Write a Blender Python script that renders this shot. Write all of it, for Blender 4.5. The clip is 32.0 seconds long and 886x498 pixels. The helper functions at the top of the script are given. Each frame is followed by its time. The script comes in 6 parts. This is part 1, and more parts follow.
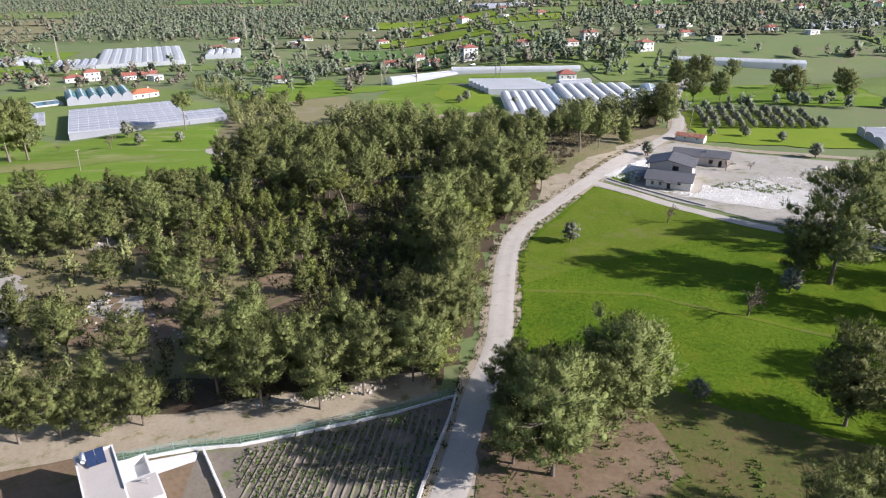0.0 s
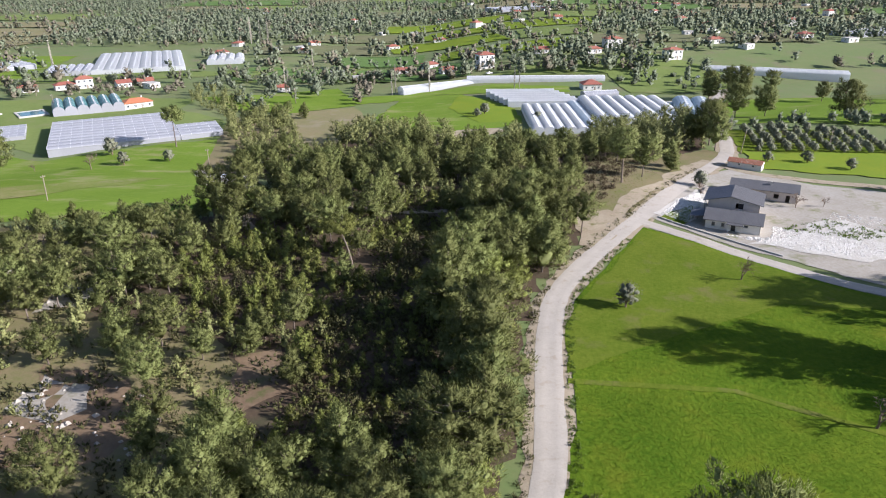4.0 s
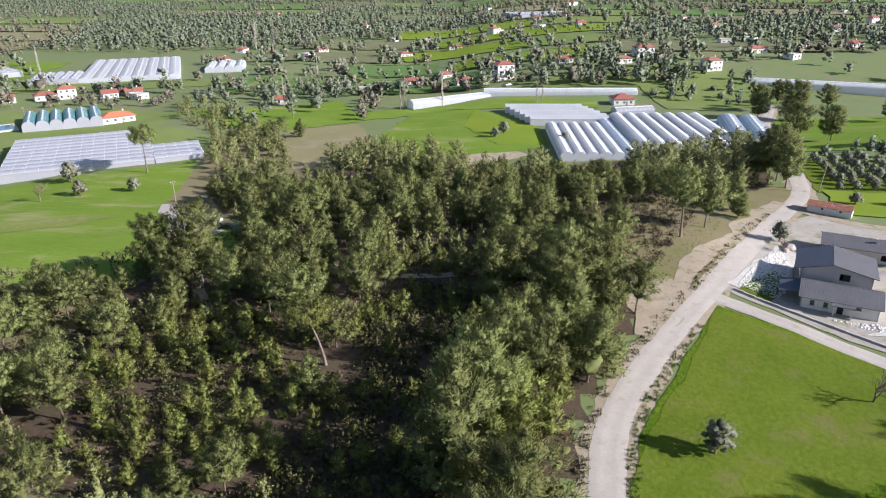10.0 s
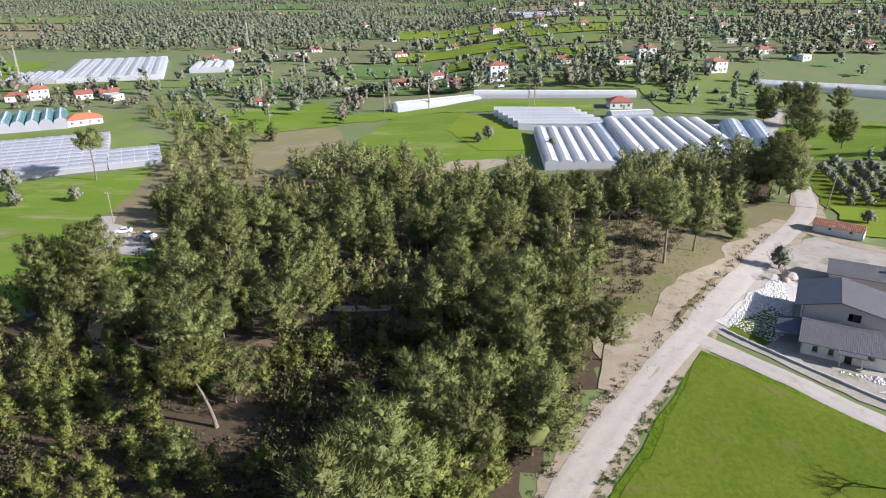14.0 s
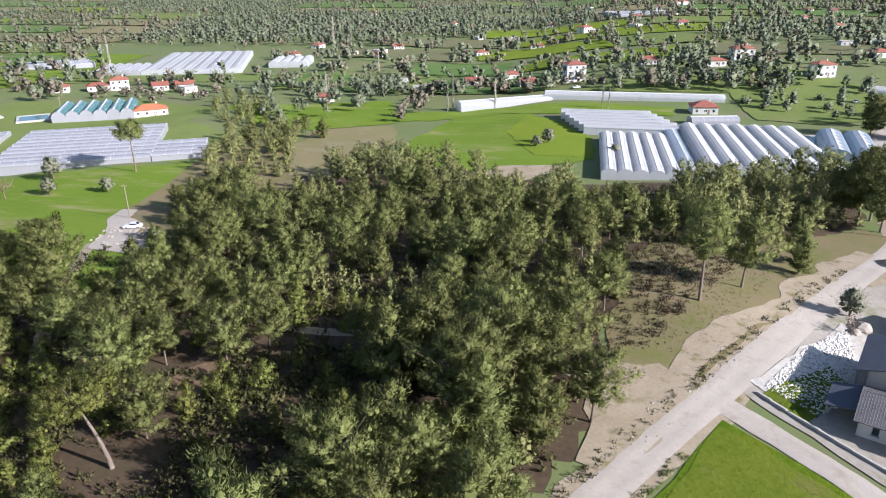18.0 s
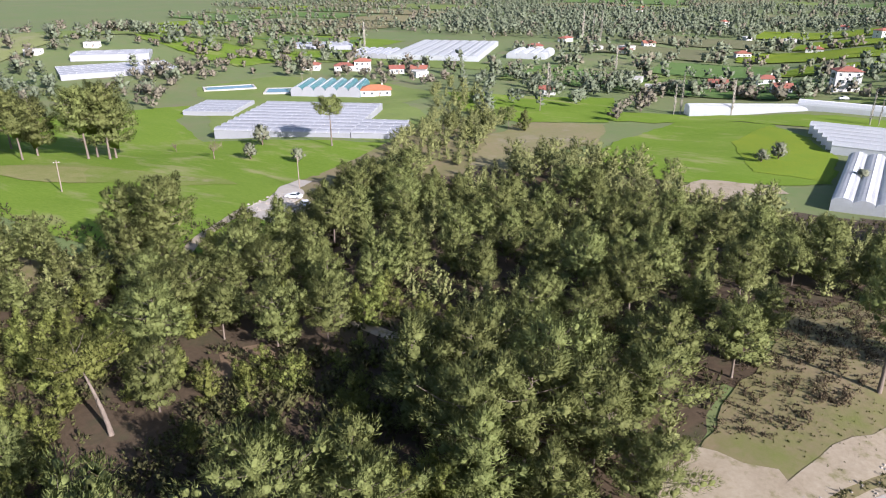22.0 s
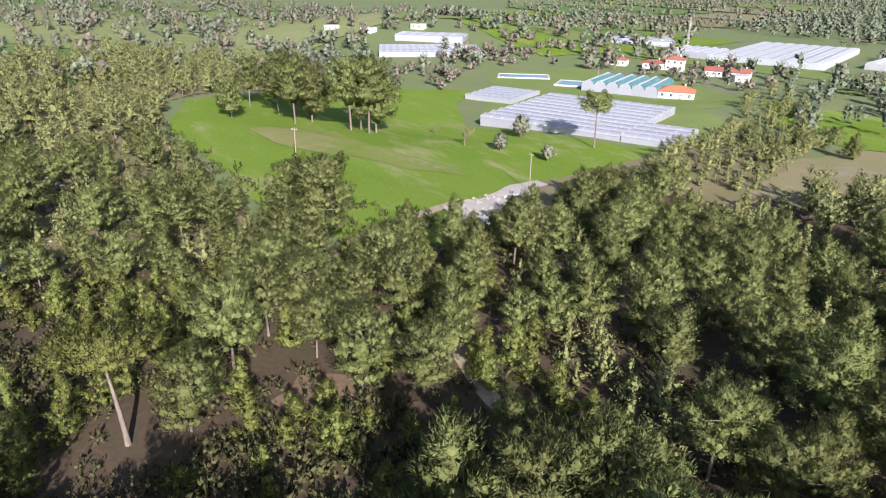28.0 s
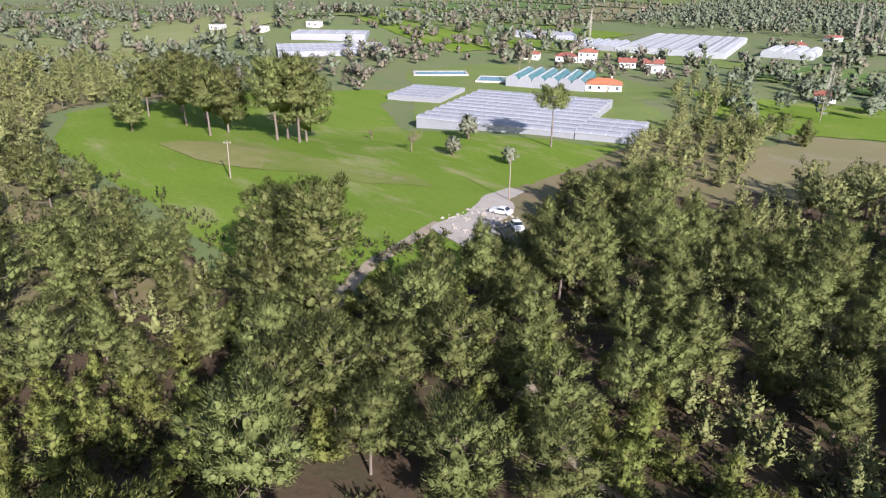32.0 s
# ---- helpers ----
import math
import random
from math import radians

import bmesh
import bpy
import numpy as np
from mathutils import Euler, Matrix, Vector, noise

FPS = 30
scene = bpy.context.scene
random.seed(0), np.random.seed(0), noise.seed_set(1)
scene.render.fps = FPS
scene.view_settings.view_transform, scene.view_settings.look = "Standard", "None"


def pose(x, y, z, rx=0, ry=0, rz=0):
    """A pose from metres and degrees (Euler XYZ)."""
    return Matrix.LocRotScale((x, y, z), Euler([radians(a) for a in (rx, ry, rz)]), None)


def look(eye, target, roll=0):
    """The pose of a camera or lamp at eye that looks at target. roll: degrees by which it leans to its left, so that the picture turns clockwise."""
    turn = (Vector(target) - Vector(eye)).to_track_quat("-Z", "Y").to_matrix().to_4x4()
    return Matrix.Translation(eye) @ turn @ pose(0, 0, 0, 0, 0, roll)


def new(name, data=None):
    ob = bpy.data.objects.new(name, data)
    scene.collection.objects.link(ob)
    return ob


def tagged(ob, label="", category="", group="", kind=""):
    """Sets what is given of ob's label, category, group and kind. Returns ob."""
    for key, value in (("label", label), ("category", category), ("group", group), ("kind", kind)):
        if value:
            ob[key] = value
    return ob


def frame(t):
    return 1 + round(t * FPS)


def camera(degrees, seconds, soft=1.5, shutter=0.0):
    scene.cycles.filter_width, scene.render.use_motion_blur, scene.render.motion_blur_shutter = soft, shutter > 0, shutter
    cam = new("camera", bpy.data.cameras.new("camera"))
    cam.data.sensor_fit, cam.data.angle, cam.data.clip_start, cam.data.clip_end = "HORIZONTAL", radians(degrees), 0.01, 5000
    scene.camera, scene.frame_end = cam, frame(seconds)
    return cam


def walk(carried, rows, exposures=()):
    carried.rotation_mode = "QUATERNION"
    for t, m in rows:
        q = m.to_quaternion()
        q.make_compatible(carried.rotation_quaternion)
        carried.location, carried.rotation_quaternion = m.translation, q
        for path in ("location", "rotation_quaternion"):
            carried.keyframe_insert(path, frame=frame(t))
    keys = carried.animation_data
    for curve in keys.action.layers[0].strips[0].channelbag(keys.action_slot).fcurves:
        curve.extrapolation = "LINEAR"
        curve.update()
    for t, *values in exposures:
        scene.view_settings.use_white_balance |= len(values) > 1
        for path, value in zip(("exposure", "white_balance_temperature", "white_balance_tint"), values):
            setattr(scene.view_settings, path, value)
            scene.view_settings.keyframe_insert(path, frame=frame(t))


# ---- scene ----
cam = camera(66.2, 32.0, 1.1)
PATH = [
    (0.0, pose(0.00, 0.01, 61.53, 67.12, 0.72, -0.00)),
    (1.0, pose(-0.43, 8.34, 61.97, 67.10, 0.74, 0.24)),
    (2.0, pose(-1.29, 16.51, 61.94, 67.19, 0.62, 0.45)),
    (3.0, pose(-2.43, 24.50, 61.51, 67.24, 0.56, 0.62)),
    (3.5, pose(-3.04, 28.44, 61.21, 67.27, 0.54, 0.69)),
    (5.5, pose(-4.84, 44.48, 60.48, 67.39, 0.42, 1.09)),
    (6.0, pose(-5.17, 48.30, 60.34, 67.37, 0.46, 1.19)),
    (7.0, pose(-5.94, 55.96, 60.13, 67.44, 0.56, 1.37)),
    (8.0, pose(-5.90, 63.02, 59.92, 67.49, 0.53, 1.63)),
    (9.0, pose(-4.90, 69.45, 59.45, 67.57, 0.49, 1.87)),
    (10.0, pose(-3.18, 75.47, 58.84, 67.67, 0.37, 2.15)),
    (11.0, pose(-0.92, 81.07, 58.04, 67.74, 0.29, 2.30)),
    (12.0, pose(1.74, 86.39, 57.15, 67.79, 0.26, 2.24)),
    (13.0, pose(4.84, 91.26, 56.16, 67.84, 0.23, 2.48)),
    (14.0, pose(8.22, 96.22, 55.76, 67.78, 0.33, 3.02)),
    (14.5, pose(10.14, 98.59, 55.52, 67.75, 0.33, 3.43)),
    (16.5, pose(17.96, 108.08, 53.77, 67.82, 0.31, 6.65)),
    (17.0, pose(19.91, 110.48, 53.20, 67.82, 0.32, 7.65)),
    (17.5, pose(21.83, 112.87, 52.66, 67.83, 0.38, 8.99)),
    (18.0, pose(23.74, 115.36, 52.13, 67.86, 0.37, 11.44)),
    (18.5, pose(25.70, 117.90, 51.53, 67.87, 0.32, 14.17)),
    (19.0, pose(27.70, 120.47, 50.91, 67.87, 0.27, 16.94)),
    (19.5, pose(29.73, 123.02, 50.34, 67.86, 0.27, 19.63)),
    (20.0, pose(31.77, 125.70, 49.77, 67.88, 0.11, 22.40)),
    (20.5, pose(33.74, 128.60, 49.19, 67.85, 0.18, 25.16)),
    (21.0, pose(35.61, 131.56, 48.64, 67.79, 0.07, 27.92)),
    (21.5, pose(37.27, 134.50, 48.13, 67.77, 0.12, 30.66)),
    (22.0, pose(38.75, 137.44, 47.64, 67.72, 0.03, 33.31)),
    (22.5, pose(40.03, 140.45, 47.22, 67.71, 0.09, 36.88)),
    (23.0, pose(41.14, 143.73, 46.77, 67.70, -0.05, 42.69)),
    (23.5, pose(42.11, 147.34, 46.26, 67.71, -0.19, 47.04)),
    (24.0, pose(42.85, 151.06, 45.80, 67.73, -0.19, 47.58)),
    (24.5, pose(43.27, 154.66, 45.41, 67.74, -0.33, 49.02)),
    (25.0, pose(43.31, 158.06, 45.09, 67.75, -0.37, 51.59)),
    (25.5, pose(42.95, 161.11, 44.76, 67.67, -0.49, 54.25)),
    (26.0, pose(42.22, 163.78, 44.41, 67.58, -0.53, 57.15)),
    (26.5, pose(41.20, 166.06, 43.99, 67.45, -0.62, 59.93)),
    (28.5, pose(30.86, 169.06, 41.86, 67.34, -0.71, 60.71)),
    (29.0, pose(27.41, 169.00, 41.33, 67.31, -0.77, 60.62)),
    (29.5, pose(23.83, 168.84, 40.83, 67.33, -0.75, 60.59)),
    (30.0, pose(20.16, 168.57, 40.36, 67.24, -0.75, 60.14)),
    (30.5, pose(16.44, 168.19, 39.90, 67.25, -0.66, 58.76)),
    (31.0, pose(12.68, 167.70, 39.39, 67.30, -0.59, 56.56)),
    (31.5, pose(8.91, 167.09, 38.78, 67.39, -0.57, 53.48)),
    (32.0, pose(5.12, 166.38, 38.13, 67.45, -0.47, 50.52)),
]
walk(cam, PATH, [(0.0, 0.75, 5980, 18), (18.0, 0.77, 5980, 18), (24.0, 0.88, 6030, 20), (29.0, 0.88, 6030, 20), (32.0, 0.75, 6030, 20)])

# ---- light ----
SUN_EL, SHADOW = 27.0, Vector((-0.96, 0.26, 0)).normalized()
world = bpy.data.worlds.new("world")
scene.world = world
world.use_nodes = True
wn = world.node_tree.nodes
sky = wn.new("ShaderNodeTexSky")
sky.sky_type, sky.sun_disc = "NISHITA", False
sky.sun_elevation = radians(SUN_EL)
sky.sun_rotation = math.atan2(-SHADOW.x, -SHADOW.y)
world.node_tree.links.new(sky.outputs[0], wn["Background"].inputs[0])
wn["Background"].inputs[1].default_value = 0.075
sun = new("sun", bpy.data.lights.new("sun", "SUN"))
sun.data.energy, sun.data.angle, sun.data.color = 5.0, radians(0.5), (1.0, 0.945, 0.86)
sun_dir = SHADOW * math.cos(radians(SUN_EL)) - Vector((0, 0, math.sin(radians(SUN_EL))))
sun.matrix_world = look((0, 0, 300), Vector((0, 0, 300)) + sun_dir)


# ---- materials ----
def mat(name, a, b, s1=0.15, s2=2.5, rough=0.85, bump=0.3, metal=0.0, rand=0.0, island=0.0, thin=0.0, third=None, stretch=(1, 1, 1), spec=0.3, bump_size=0.05, ss=None, s3=0.9):
    """Two colours mixed by noise at two scales; rand: brightness by object; island: by loose piece; thin: light let through."""
    m = bpy.data.materials.new(name)
    m.use_nodes = True
    nt = m.node_tree
    n, ln = nt.nodes, nt.links.new
    bs = n["Principled BSDF"]
    co = n.new("ShaderNodeTexCoord")
    mp = n.new("ShaderNodeMapping")
    mp.inputs["Scale"].default_value = stretch
    ln(co.outputs["Object"], mp.inputs[0])

    def nz(scale, detail):
        t = n.new("ShaderNodeTexNoise")
        t.inputs["Scale"].default_value, t.inputs["Detail"].default_value = scale, detail
        t.inputs["Roughness"].default_value = 0.65
        ln(mp.outputs[0], t.inputs["Vector"])
        return t

    big, small = nz(s1, 4), nz(s2, 6)
    mul = n.new("ShaderNodeMath")
    mul.operation = "ADD"
    ln(big.outputs[0], mul.inputs[0])
    ln(small.outputs[0], mul.inputs[1])
    ramp = n.new("ShaderNodeMapRange")
    ramp.inputs["From Min"].default_value, ramp.inputs["From Max"].default_value = ss or (0.72, 1.28)
    ln(mul.outputs[0], ramp.inputs[0])
    mix = n.new("ShaderNodeMix")
    mix.data_type = "RGBA"
    mix.inputs["A"].default_value, mix.inputs["B"].default_value = (*a, 1), (*b, 1)
    ln(ramp.outputs[0], mix.inputs["Factor"])
    col = mix.outputs["Result"]
    if third:
        t3 = nz(s3, 5)
        r3 = n.new("ShaderNodeMapRange")
        r3.inputs["From Min"].default_value, r3.inputs["From Max"].default_value = 0.55, 0.7
        ln(t3.outputs[0], r3.inputs[0])
        m3 = n.new("ShaderNodeMix")
        m3.data_type = "RGBA"
        m3.inputs["B"].default_value = (*third, 1)
        ln(r3.outputs[0], m3.inputs["Factor"])
        ln(col, m3.inputs["A"])
        col = m3.outputs["Result"]
    for amount, node, sock in ((rand, "ShaderNodeObjectInfo", "Random"), (island, "ShaderNodeNewGeometry", "Random Per Island")):
        if amount:
            src = n.new(node)
            hs = n.new("ShaderNodeHueSaturation")
            for key, lo, hi in (("Value", 1 - amount, 1 + amount), ("Hue", 0.5 - amount * 0.045, 0.5 + amount * 0.03)):
                r = n.new("ShaderNodeMapRange")
                r.inputs["To Min"].default_value, r.inputs["To Max"].default_value = lo, hi
                ln(src.outputs[sock], r.inputs[0])
                ln(r.outputs[0], hs.inputs[key])
            ln(col, hs.inputs["Color"])
            col = hs.outputs[0]
    ln(col, bs.inputs["Base Color"])
    bs.inputs["Roughness"].default_value, bs.inputs["Metallic"].default_value = rough, metal
    bs.inputs["Specular IOR Level"].default_value = spec
    if bump:
        bp = n.new("ShaderNodeBump")
        bp.inputs["Strength"].default_value, bp.inputs["Distance"].default_value = bump, bump_size
        ln(small.outputs[0], bp.inputs["Height"])
        ln(bp.outputs[0], bs.inputs["Normal"])
    if thin:
        tr = n.new("ShaderNodeBsdfTranslucent")
        ln(col, tr.inputs[0])
        mx = n.new("ShaderNodeMixShader")
        mx.inputs[0].default_value = thin
        ln(bs.outputs[0], mx.inputs[1])
        ln(tr.outputs[0], mx.inputs[2])
        ln(mx.outputs[0], n["Material Output"].inputs[0])
    return m


M_ground = mat("scrub_ground", (0.175, 0.19, 0.082), (0.13, 0.19, 0.06), 0.012, 0.2, bump=0.5, third=(0.19, 0.17, 0.10), s3=0.05, bump_size=0.2)
M_floor = mat("forest_floor", (0.062, 0.043, 0.027), (0.11, 0.078, 0.048), 0.06, 1.2, bump=0.6, third=(0.06, 0.062, 0.03), s3=0.12, bump_size=0.15)
M_soil = mat("bare_soil", (0.15, 0.10, 0.06), (0.23, 0.165, 0.105), 0.1, 1.5, bump=0.6, third=(0.10, 0.11, 0.035), s3=0.22, bump_size=0.1)
M_slope = mat("scrubby_slope", (0.23, 0.175, 0.105), (0.165, 0.165, 0.06), 0.09, 1.2, bump=0.7, third=(0.15, 0.165, 0.045), s3=0.11, bump_size=0.1)
M_field = mat("meadow_grass", (0.06, 0.12, 0.008), (0.13, 0.185, 0.015), 0.07, 1.1, bump=0.9, third=(0.125, 0.16, 0.014), s3=0.14, bump_size=0.25, spec=0.03)
M_field2 = mat("pale_meadow", (0.085, 0.135, 0.012), (0.15, 0.185, 0.024), 0.07, 1.2, bump=0.9, third=(0.16, 0.16, 0.05), s3=0.12, bump_size=0.12, spec=0.03)
M_field_w = mat("west_meadow_grass", (0.125, 0.205, 0.024), (0.18, 0.255, 0.042), 0.03, 1.0, bump=0.6, third=(0.26, 0.265, 0.11), s3=0.06, bump_size=0.15, spec=0.03, stretch=(0.6, 1.6, 1))
# The next two greens carry distance haze in their colour, less saturated
M_field3 = mat("hazed_far_meadow", (0.15, 0.205, 0.06), (0.195, 0.24, 0.08), 0.02, 0.5, bump=0.3, third=(0.21, 0.22, 0.10), s3=0.03, spec=0.03)
M_far_g = mat("hazed_green_crop", (0.10, 0.175, 0.052), (0.14, 0.215, 0.07), 0.02, 0.4, bump=0.3, third=(0.17, 0.20, 0.09), s3=0.03, spec=0.03)
M_scrub = mat("far_scrub_pasture", (0.155, 0.17, 0.085), (0.20, 0.19, 0.11), 0.02, 0.3, bump=0.3, third=(0.12, 0.15, 0.06), s3=0.04, spec=0.03)
M_hill = mat("hill_grass", (0.20, 0.235, 0.085), (0.25, 0.265, 0.12), 0.02, 0.4, bump=0.3, third=(0.27, 0.26, 0.15), s3=0.04, spec=0.03)
M_yellow = mat("flowering_field", (0.215, 0.26, 0.03), (0.15, 0.235, 0.03), 0.06, 1.5, bump=0.6, spec=0.03)
M_fallow = mat("fallow_field", (0.26, 0.205, 0.12), (0.20, 0.20, 0.075), 0.03, 0.6, bump=0.4, third=(0.28, 0.24, 0.16), s3=0.07)
M_trod = mat("trampled_grass", (0.15, 0.215, 0.035), (0.235, 0.245, 0.085), 0.08, 1.0, bump=0.6, third=(0.27, 0.25, 0.13), s3=0.12, spec=0.03)
M_rough = mat("rough_pasture", (0.16, 0.115, 0.06), (0.09, 0.125, 0.025), 0.12, 1.4, bump=0.7, third=(0.075, 0.115, 0.018), s3=0.2, bump_size=0.12, spec=0.03)
M_dry = mat("dry_grass", (0.29, 0.26, 0.12), (0.19, 0.22, 0.06), 0.15, 2.0, bump=0.6, bump_size=0.1, spec=0.03)
M_road = mat("gravel_road", (0.40, 0.36, 0.31), (0.48, 0.44, 0.385), 0.2, 3.0, bump=0.5, third=(0.38, 0.33, 0.27), s3=0.5, bump_size=0.03)
M_verge = mat("sandy_verge", (0.30, 0.245, 0.17), (0.40, 0.34, 0.25), 0.2, 2.0, bump=0.6, third=(0.17, 0.16, 0.06), s3=0.35, bump_size=0.06)
M_chalk = mat("chalk_ground", (0.42, 0.39, 0.345), (0.31, 0.28, 0.225), 0.12, 1.5, bump=0.6, third=(0.20, 0.21, 0.10), s3=0.16, bump_size=0.1)
M_rubble = mat("white_rubble", (0.80, 0.78, 0.74), (0.66, 0.63, 0.57), 0.5, 4.0, bump=0.6, island=0.12)
M_white = mat("white_chalk_spoil", (0.62, 0.60, 0.56), (0.44, 0.41, 0.355), 0.2, 1.6, bump=0.8, third=(0.40, 0.38, 0.30), s3=0.25, bump_size=0.15)
M_needle = mat("pine_needles", (0.122, 0.145, 0.046), (0.218, 0.24, 0.08), 0.25, 5.0, rough=0.7, bump=0.0, rand=0.22, island=0.12, thin=0.2, spec=0.2)
M_needle_y = mat("young_pine_needles", (0.15, 0.18, 0.042), (0.25, 0.27, 0.075), 0.25, 5.0, rough=0.7, bump=0.0, rand=0.2, island=0.12, thin=0.2, spec=0.2)
# Distance haze is put into these two base colours, greyer and bluer
M_leaf_far = mat("hazed_far_foliage", (0.15, 0.178, 0.115), (0.205, 0.23, 0.15), 0.02, 0.3, rough=0.8, bump=0.0, island=0.3, thin=0.1, spec=0.1)
M_bush_far = mat("hazed_bare_brush", (0.21, 0.18, 0.14), (0.17, 0.165, 0.115), 0.02, 0.3, rough=0.9, bump=0.0, island=0.3, thin=0.1, spec=0.1)
M_olive = mat("olive_leaves", (0.17, 0.185, 0.12), (0.24, 0.25, 0.17), 0.3, 2.0, rough=0.6, bump=0.0, rand=0.15, island=0.2, thin=0.2)
M_bark = mat("pine_bark", (0.14, 0.11, 0.09), (0.24, 0.195, 0.16), 0.8, 6.0, bump=0.8, rand=0.15, stretch=(1, 1, 0.3))
M_twig = mat("bare_twigs", (0.17, 0.125, 0.095), (0.23, 0.175, 0.13), 0.8, 6.0, bump=0.3, rand=0.1)
M_pale = mat("pale_poplar_twigs", (0.36, 0.33, 0.28), (0.45, 0.41, 0.35), 0.8, 6.0, bump=0.2)
M_shrub = mat("spiny_shrub", (0.095, 0.07, 0.042), (0.14, 0.11, 0.062), 0.3, 2.0, rough=0.9, bump=0.0, island=0.3, thin=0.15)
M_grass = mat("grass_tufts", (0.10, 0.18, 0.02), (0.16, 0.22, 0.04), 0.3, 2.0, bump=0.0, island=0.3, thin=0.3)
M_plaster = mat("white_plaster", (0.72, 0.71, 0.69), (0.64, 0.63, 0.61), 0.3, 5.0, bump=0.15, rough=0.9, third=(0.62, 0.60, 0.56), s3=0.4)
M_brick = mat("pale_block_wall", (0.52, 0.46, 0.42), (0.62, 0.56, 0.51), 0.5, 5.0, bump=0.3)
M_roof = mat("dark_roof_sheet", (0.105, 0.105, 0.11), (0.14, 0.14, 0.148), 0.4, 6.0, rough=0.55, bump=0.15, spec=0.4)
M_roof_b = mat("blue_roof_sheet", (0.075, 0.085, 0.11), (0.10, 0.11, 0.14), 0.4, 6.0, rough=0.5, bump=0.15, spec=0.4)
M_tile = mat("red_roof_tiles", (0.27, 0.095, 0.07), (0.35, 0.14, 0.10), 0.5, 4.0, bump=0.4, rand=0.12)
M_tile_o = mat("orange_roof_tiles", (0.42, 0.15, 0.075), (0.50, 0.20, 0.105), 0.5, 4.0, bump=0.3)
M_tile_w = mat("weathered_roof_tiles", (0.30, 0.13, 0.085), (0.42, 0.20, 0.13), 0.8, 3.0, bump=0.5, third=(0.42, 0.35, 0.29), s3=0.8)
# Near-black that puts the shade of openings and the patio into the colour
M_dark = mat("painted_dark_shade", (0.02, 0.02, 0.022), (0.03, 0.03, 0.032), 0.5, 4.0, rough=0.4, bump=0)
M_film = mat("greenhouse_film", (0.72, 0.74, 0.77), (0.80, 0.82, 0.85), 0.08, 1.5, rough=0.6, bump=0.1, spec=0.2, thin=0.5, third=(0.66, 0.68, 0.72), s3=0.12)
M_film_g = mat("grey_greenhouse_film", (0.42, 0.43, 0.475), (0.50, 0.51, 0.555), 0.08, 1.5, rough=0.4, bump=0.1, spec=0.5, thin=0.25, rand=0.05, third=(0.48, 0.49, 0.53), s3=0.2)
M_film_b = mat("blue_greenhouse_film", (0.42, 0.52, 0.63), (0.50, 0.60, 0.70), 0.2, 1.5, rough=0.3, bump=0.1, thin=0.4)
M_film_t = mat("teal_greenhouse_film", (0.07, 0.20, 0.215), (0.10, 0.255, 0.26), 0.2, 1.5, rough=0.35, bump=0.1, thin=0.15)
M_rib = mat("galvanised_hoop", (0.42, 0.43, 0.45), (0.50, 0.51, 0.53), 1.0, 6.0, rough=0.5, bump=0, metal=0.3)
M_rib_w = mat("white_hoop", (0.80, 0.81, 0.83), (0.86, 0.87, 0.88), 1.0, 6.0, rough=0.5, bump=0)
M_conc = mat("concrete", (0.45, 0.43, 0.40), (0.55, 0.53, 0.49), 0.4, 4.0, bump=0.3, third=(0.36, 0.34, 0.31), s3=0.5)
M_screed = mat("roof_screed", (0.42, 0.38, 0.34), (0.48, 0.44, 0.40), 0.4, 4.0, bump=0.15)
M_water = mat("pond_water", (0.06, 0.17, 0.22), (0.08, 0.20, 0.25), 0.2, 1.5, rough=0.08, bump=0.1, spec=0.5)
M_steel = mat("painted_steel", (0.30, 0.31, 0.32), (0.36, 0.37, 0.38), 1.0, 5.0, rough=0.45, bump=0.0, metal=0.4)
M_green = mat("green_mesh_fence", (0.19, 0.30, 0.26), (0.23, 0.35, 0.30), 1.0, 5.0, rough=0.6, bump=0.0)
M_wood = mat("weathered_pole_wood", (0.26, 0.21, 0.165), (0.34, 0.28, 0.225), 1.0, 6.0, bump=0.4, stretch=(1, 1, 0.2))
M_car = mat("white_car_paint", (0.78, 0.79, 0.80), (0.80, 0.81, 0.82), 1.0, 5.0, rough=0.2, bump=0, spec=0.6)
M_glass = mat("dark_glass", (0.03, 0.04, 0.05), (0.04, 0.05, 0.06), 1.0, 5.0, rough=0.08, bump=0, spec=0.6)
M_tyre = mat("black_rubber", (0.02, 0.02, 0.02), (0.03, 0.03, 0.03), 1.0, 5.0, rough=0.9, bump=0.1)
M_panel = mat("solar_collector", (0.02, 0.035, 0.08), (0.03, 0.045, 0.10), 1.0, 5.0, rough=0.12, bump=0, spec=0.6)
M_rock = mat("pale_rock", (0.36, 0.32, 0.27), (0.46, 0.42, 0.37), 0.6, 4.0, bump=0.6, rand=0.15)
M_crop = mat("garden_crop", (0.10, 0.17, 0.03), (0.15, 0.21, 0.05), 0.4, 3.0, bump=0.0, island=0.3, thin=0.2)
M_mulch = mat("garden_soil", (0.15, 0.125, 0.095), (0.22, 0.19, 0.15), 0.2, 2.0, bump=0.5, third=(0.12, 0.16, 0.04), s3=0.3)


# ---- shape of the land ----
def step01(v):
    v = min(max(v, 0.0), 1.0)
    return v * v * (3 - 2 * v)


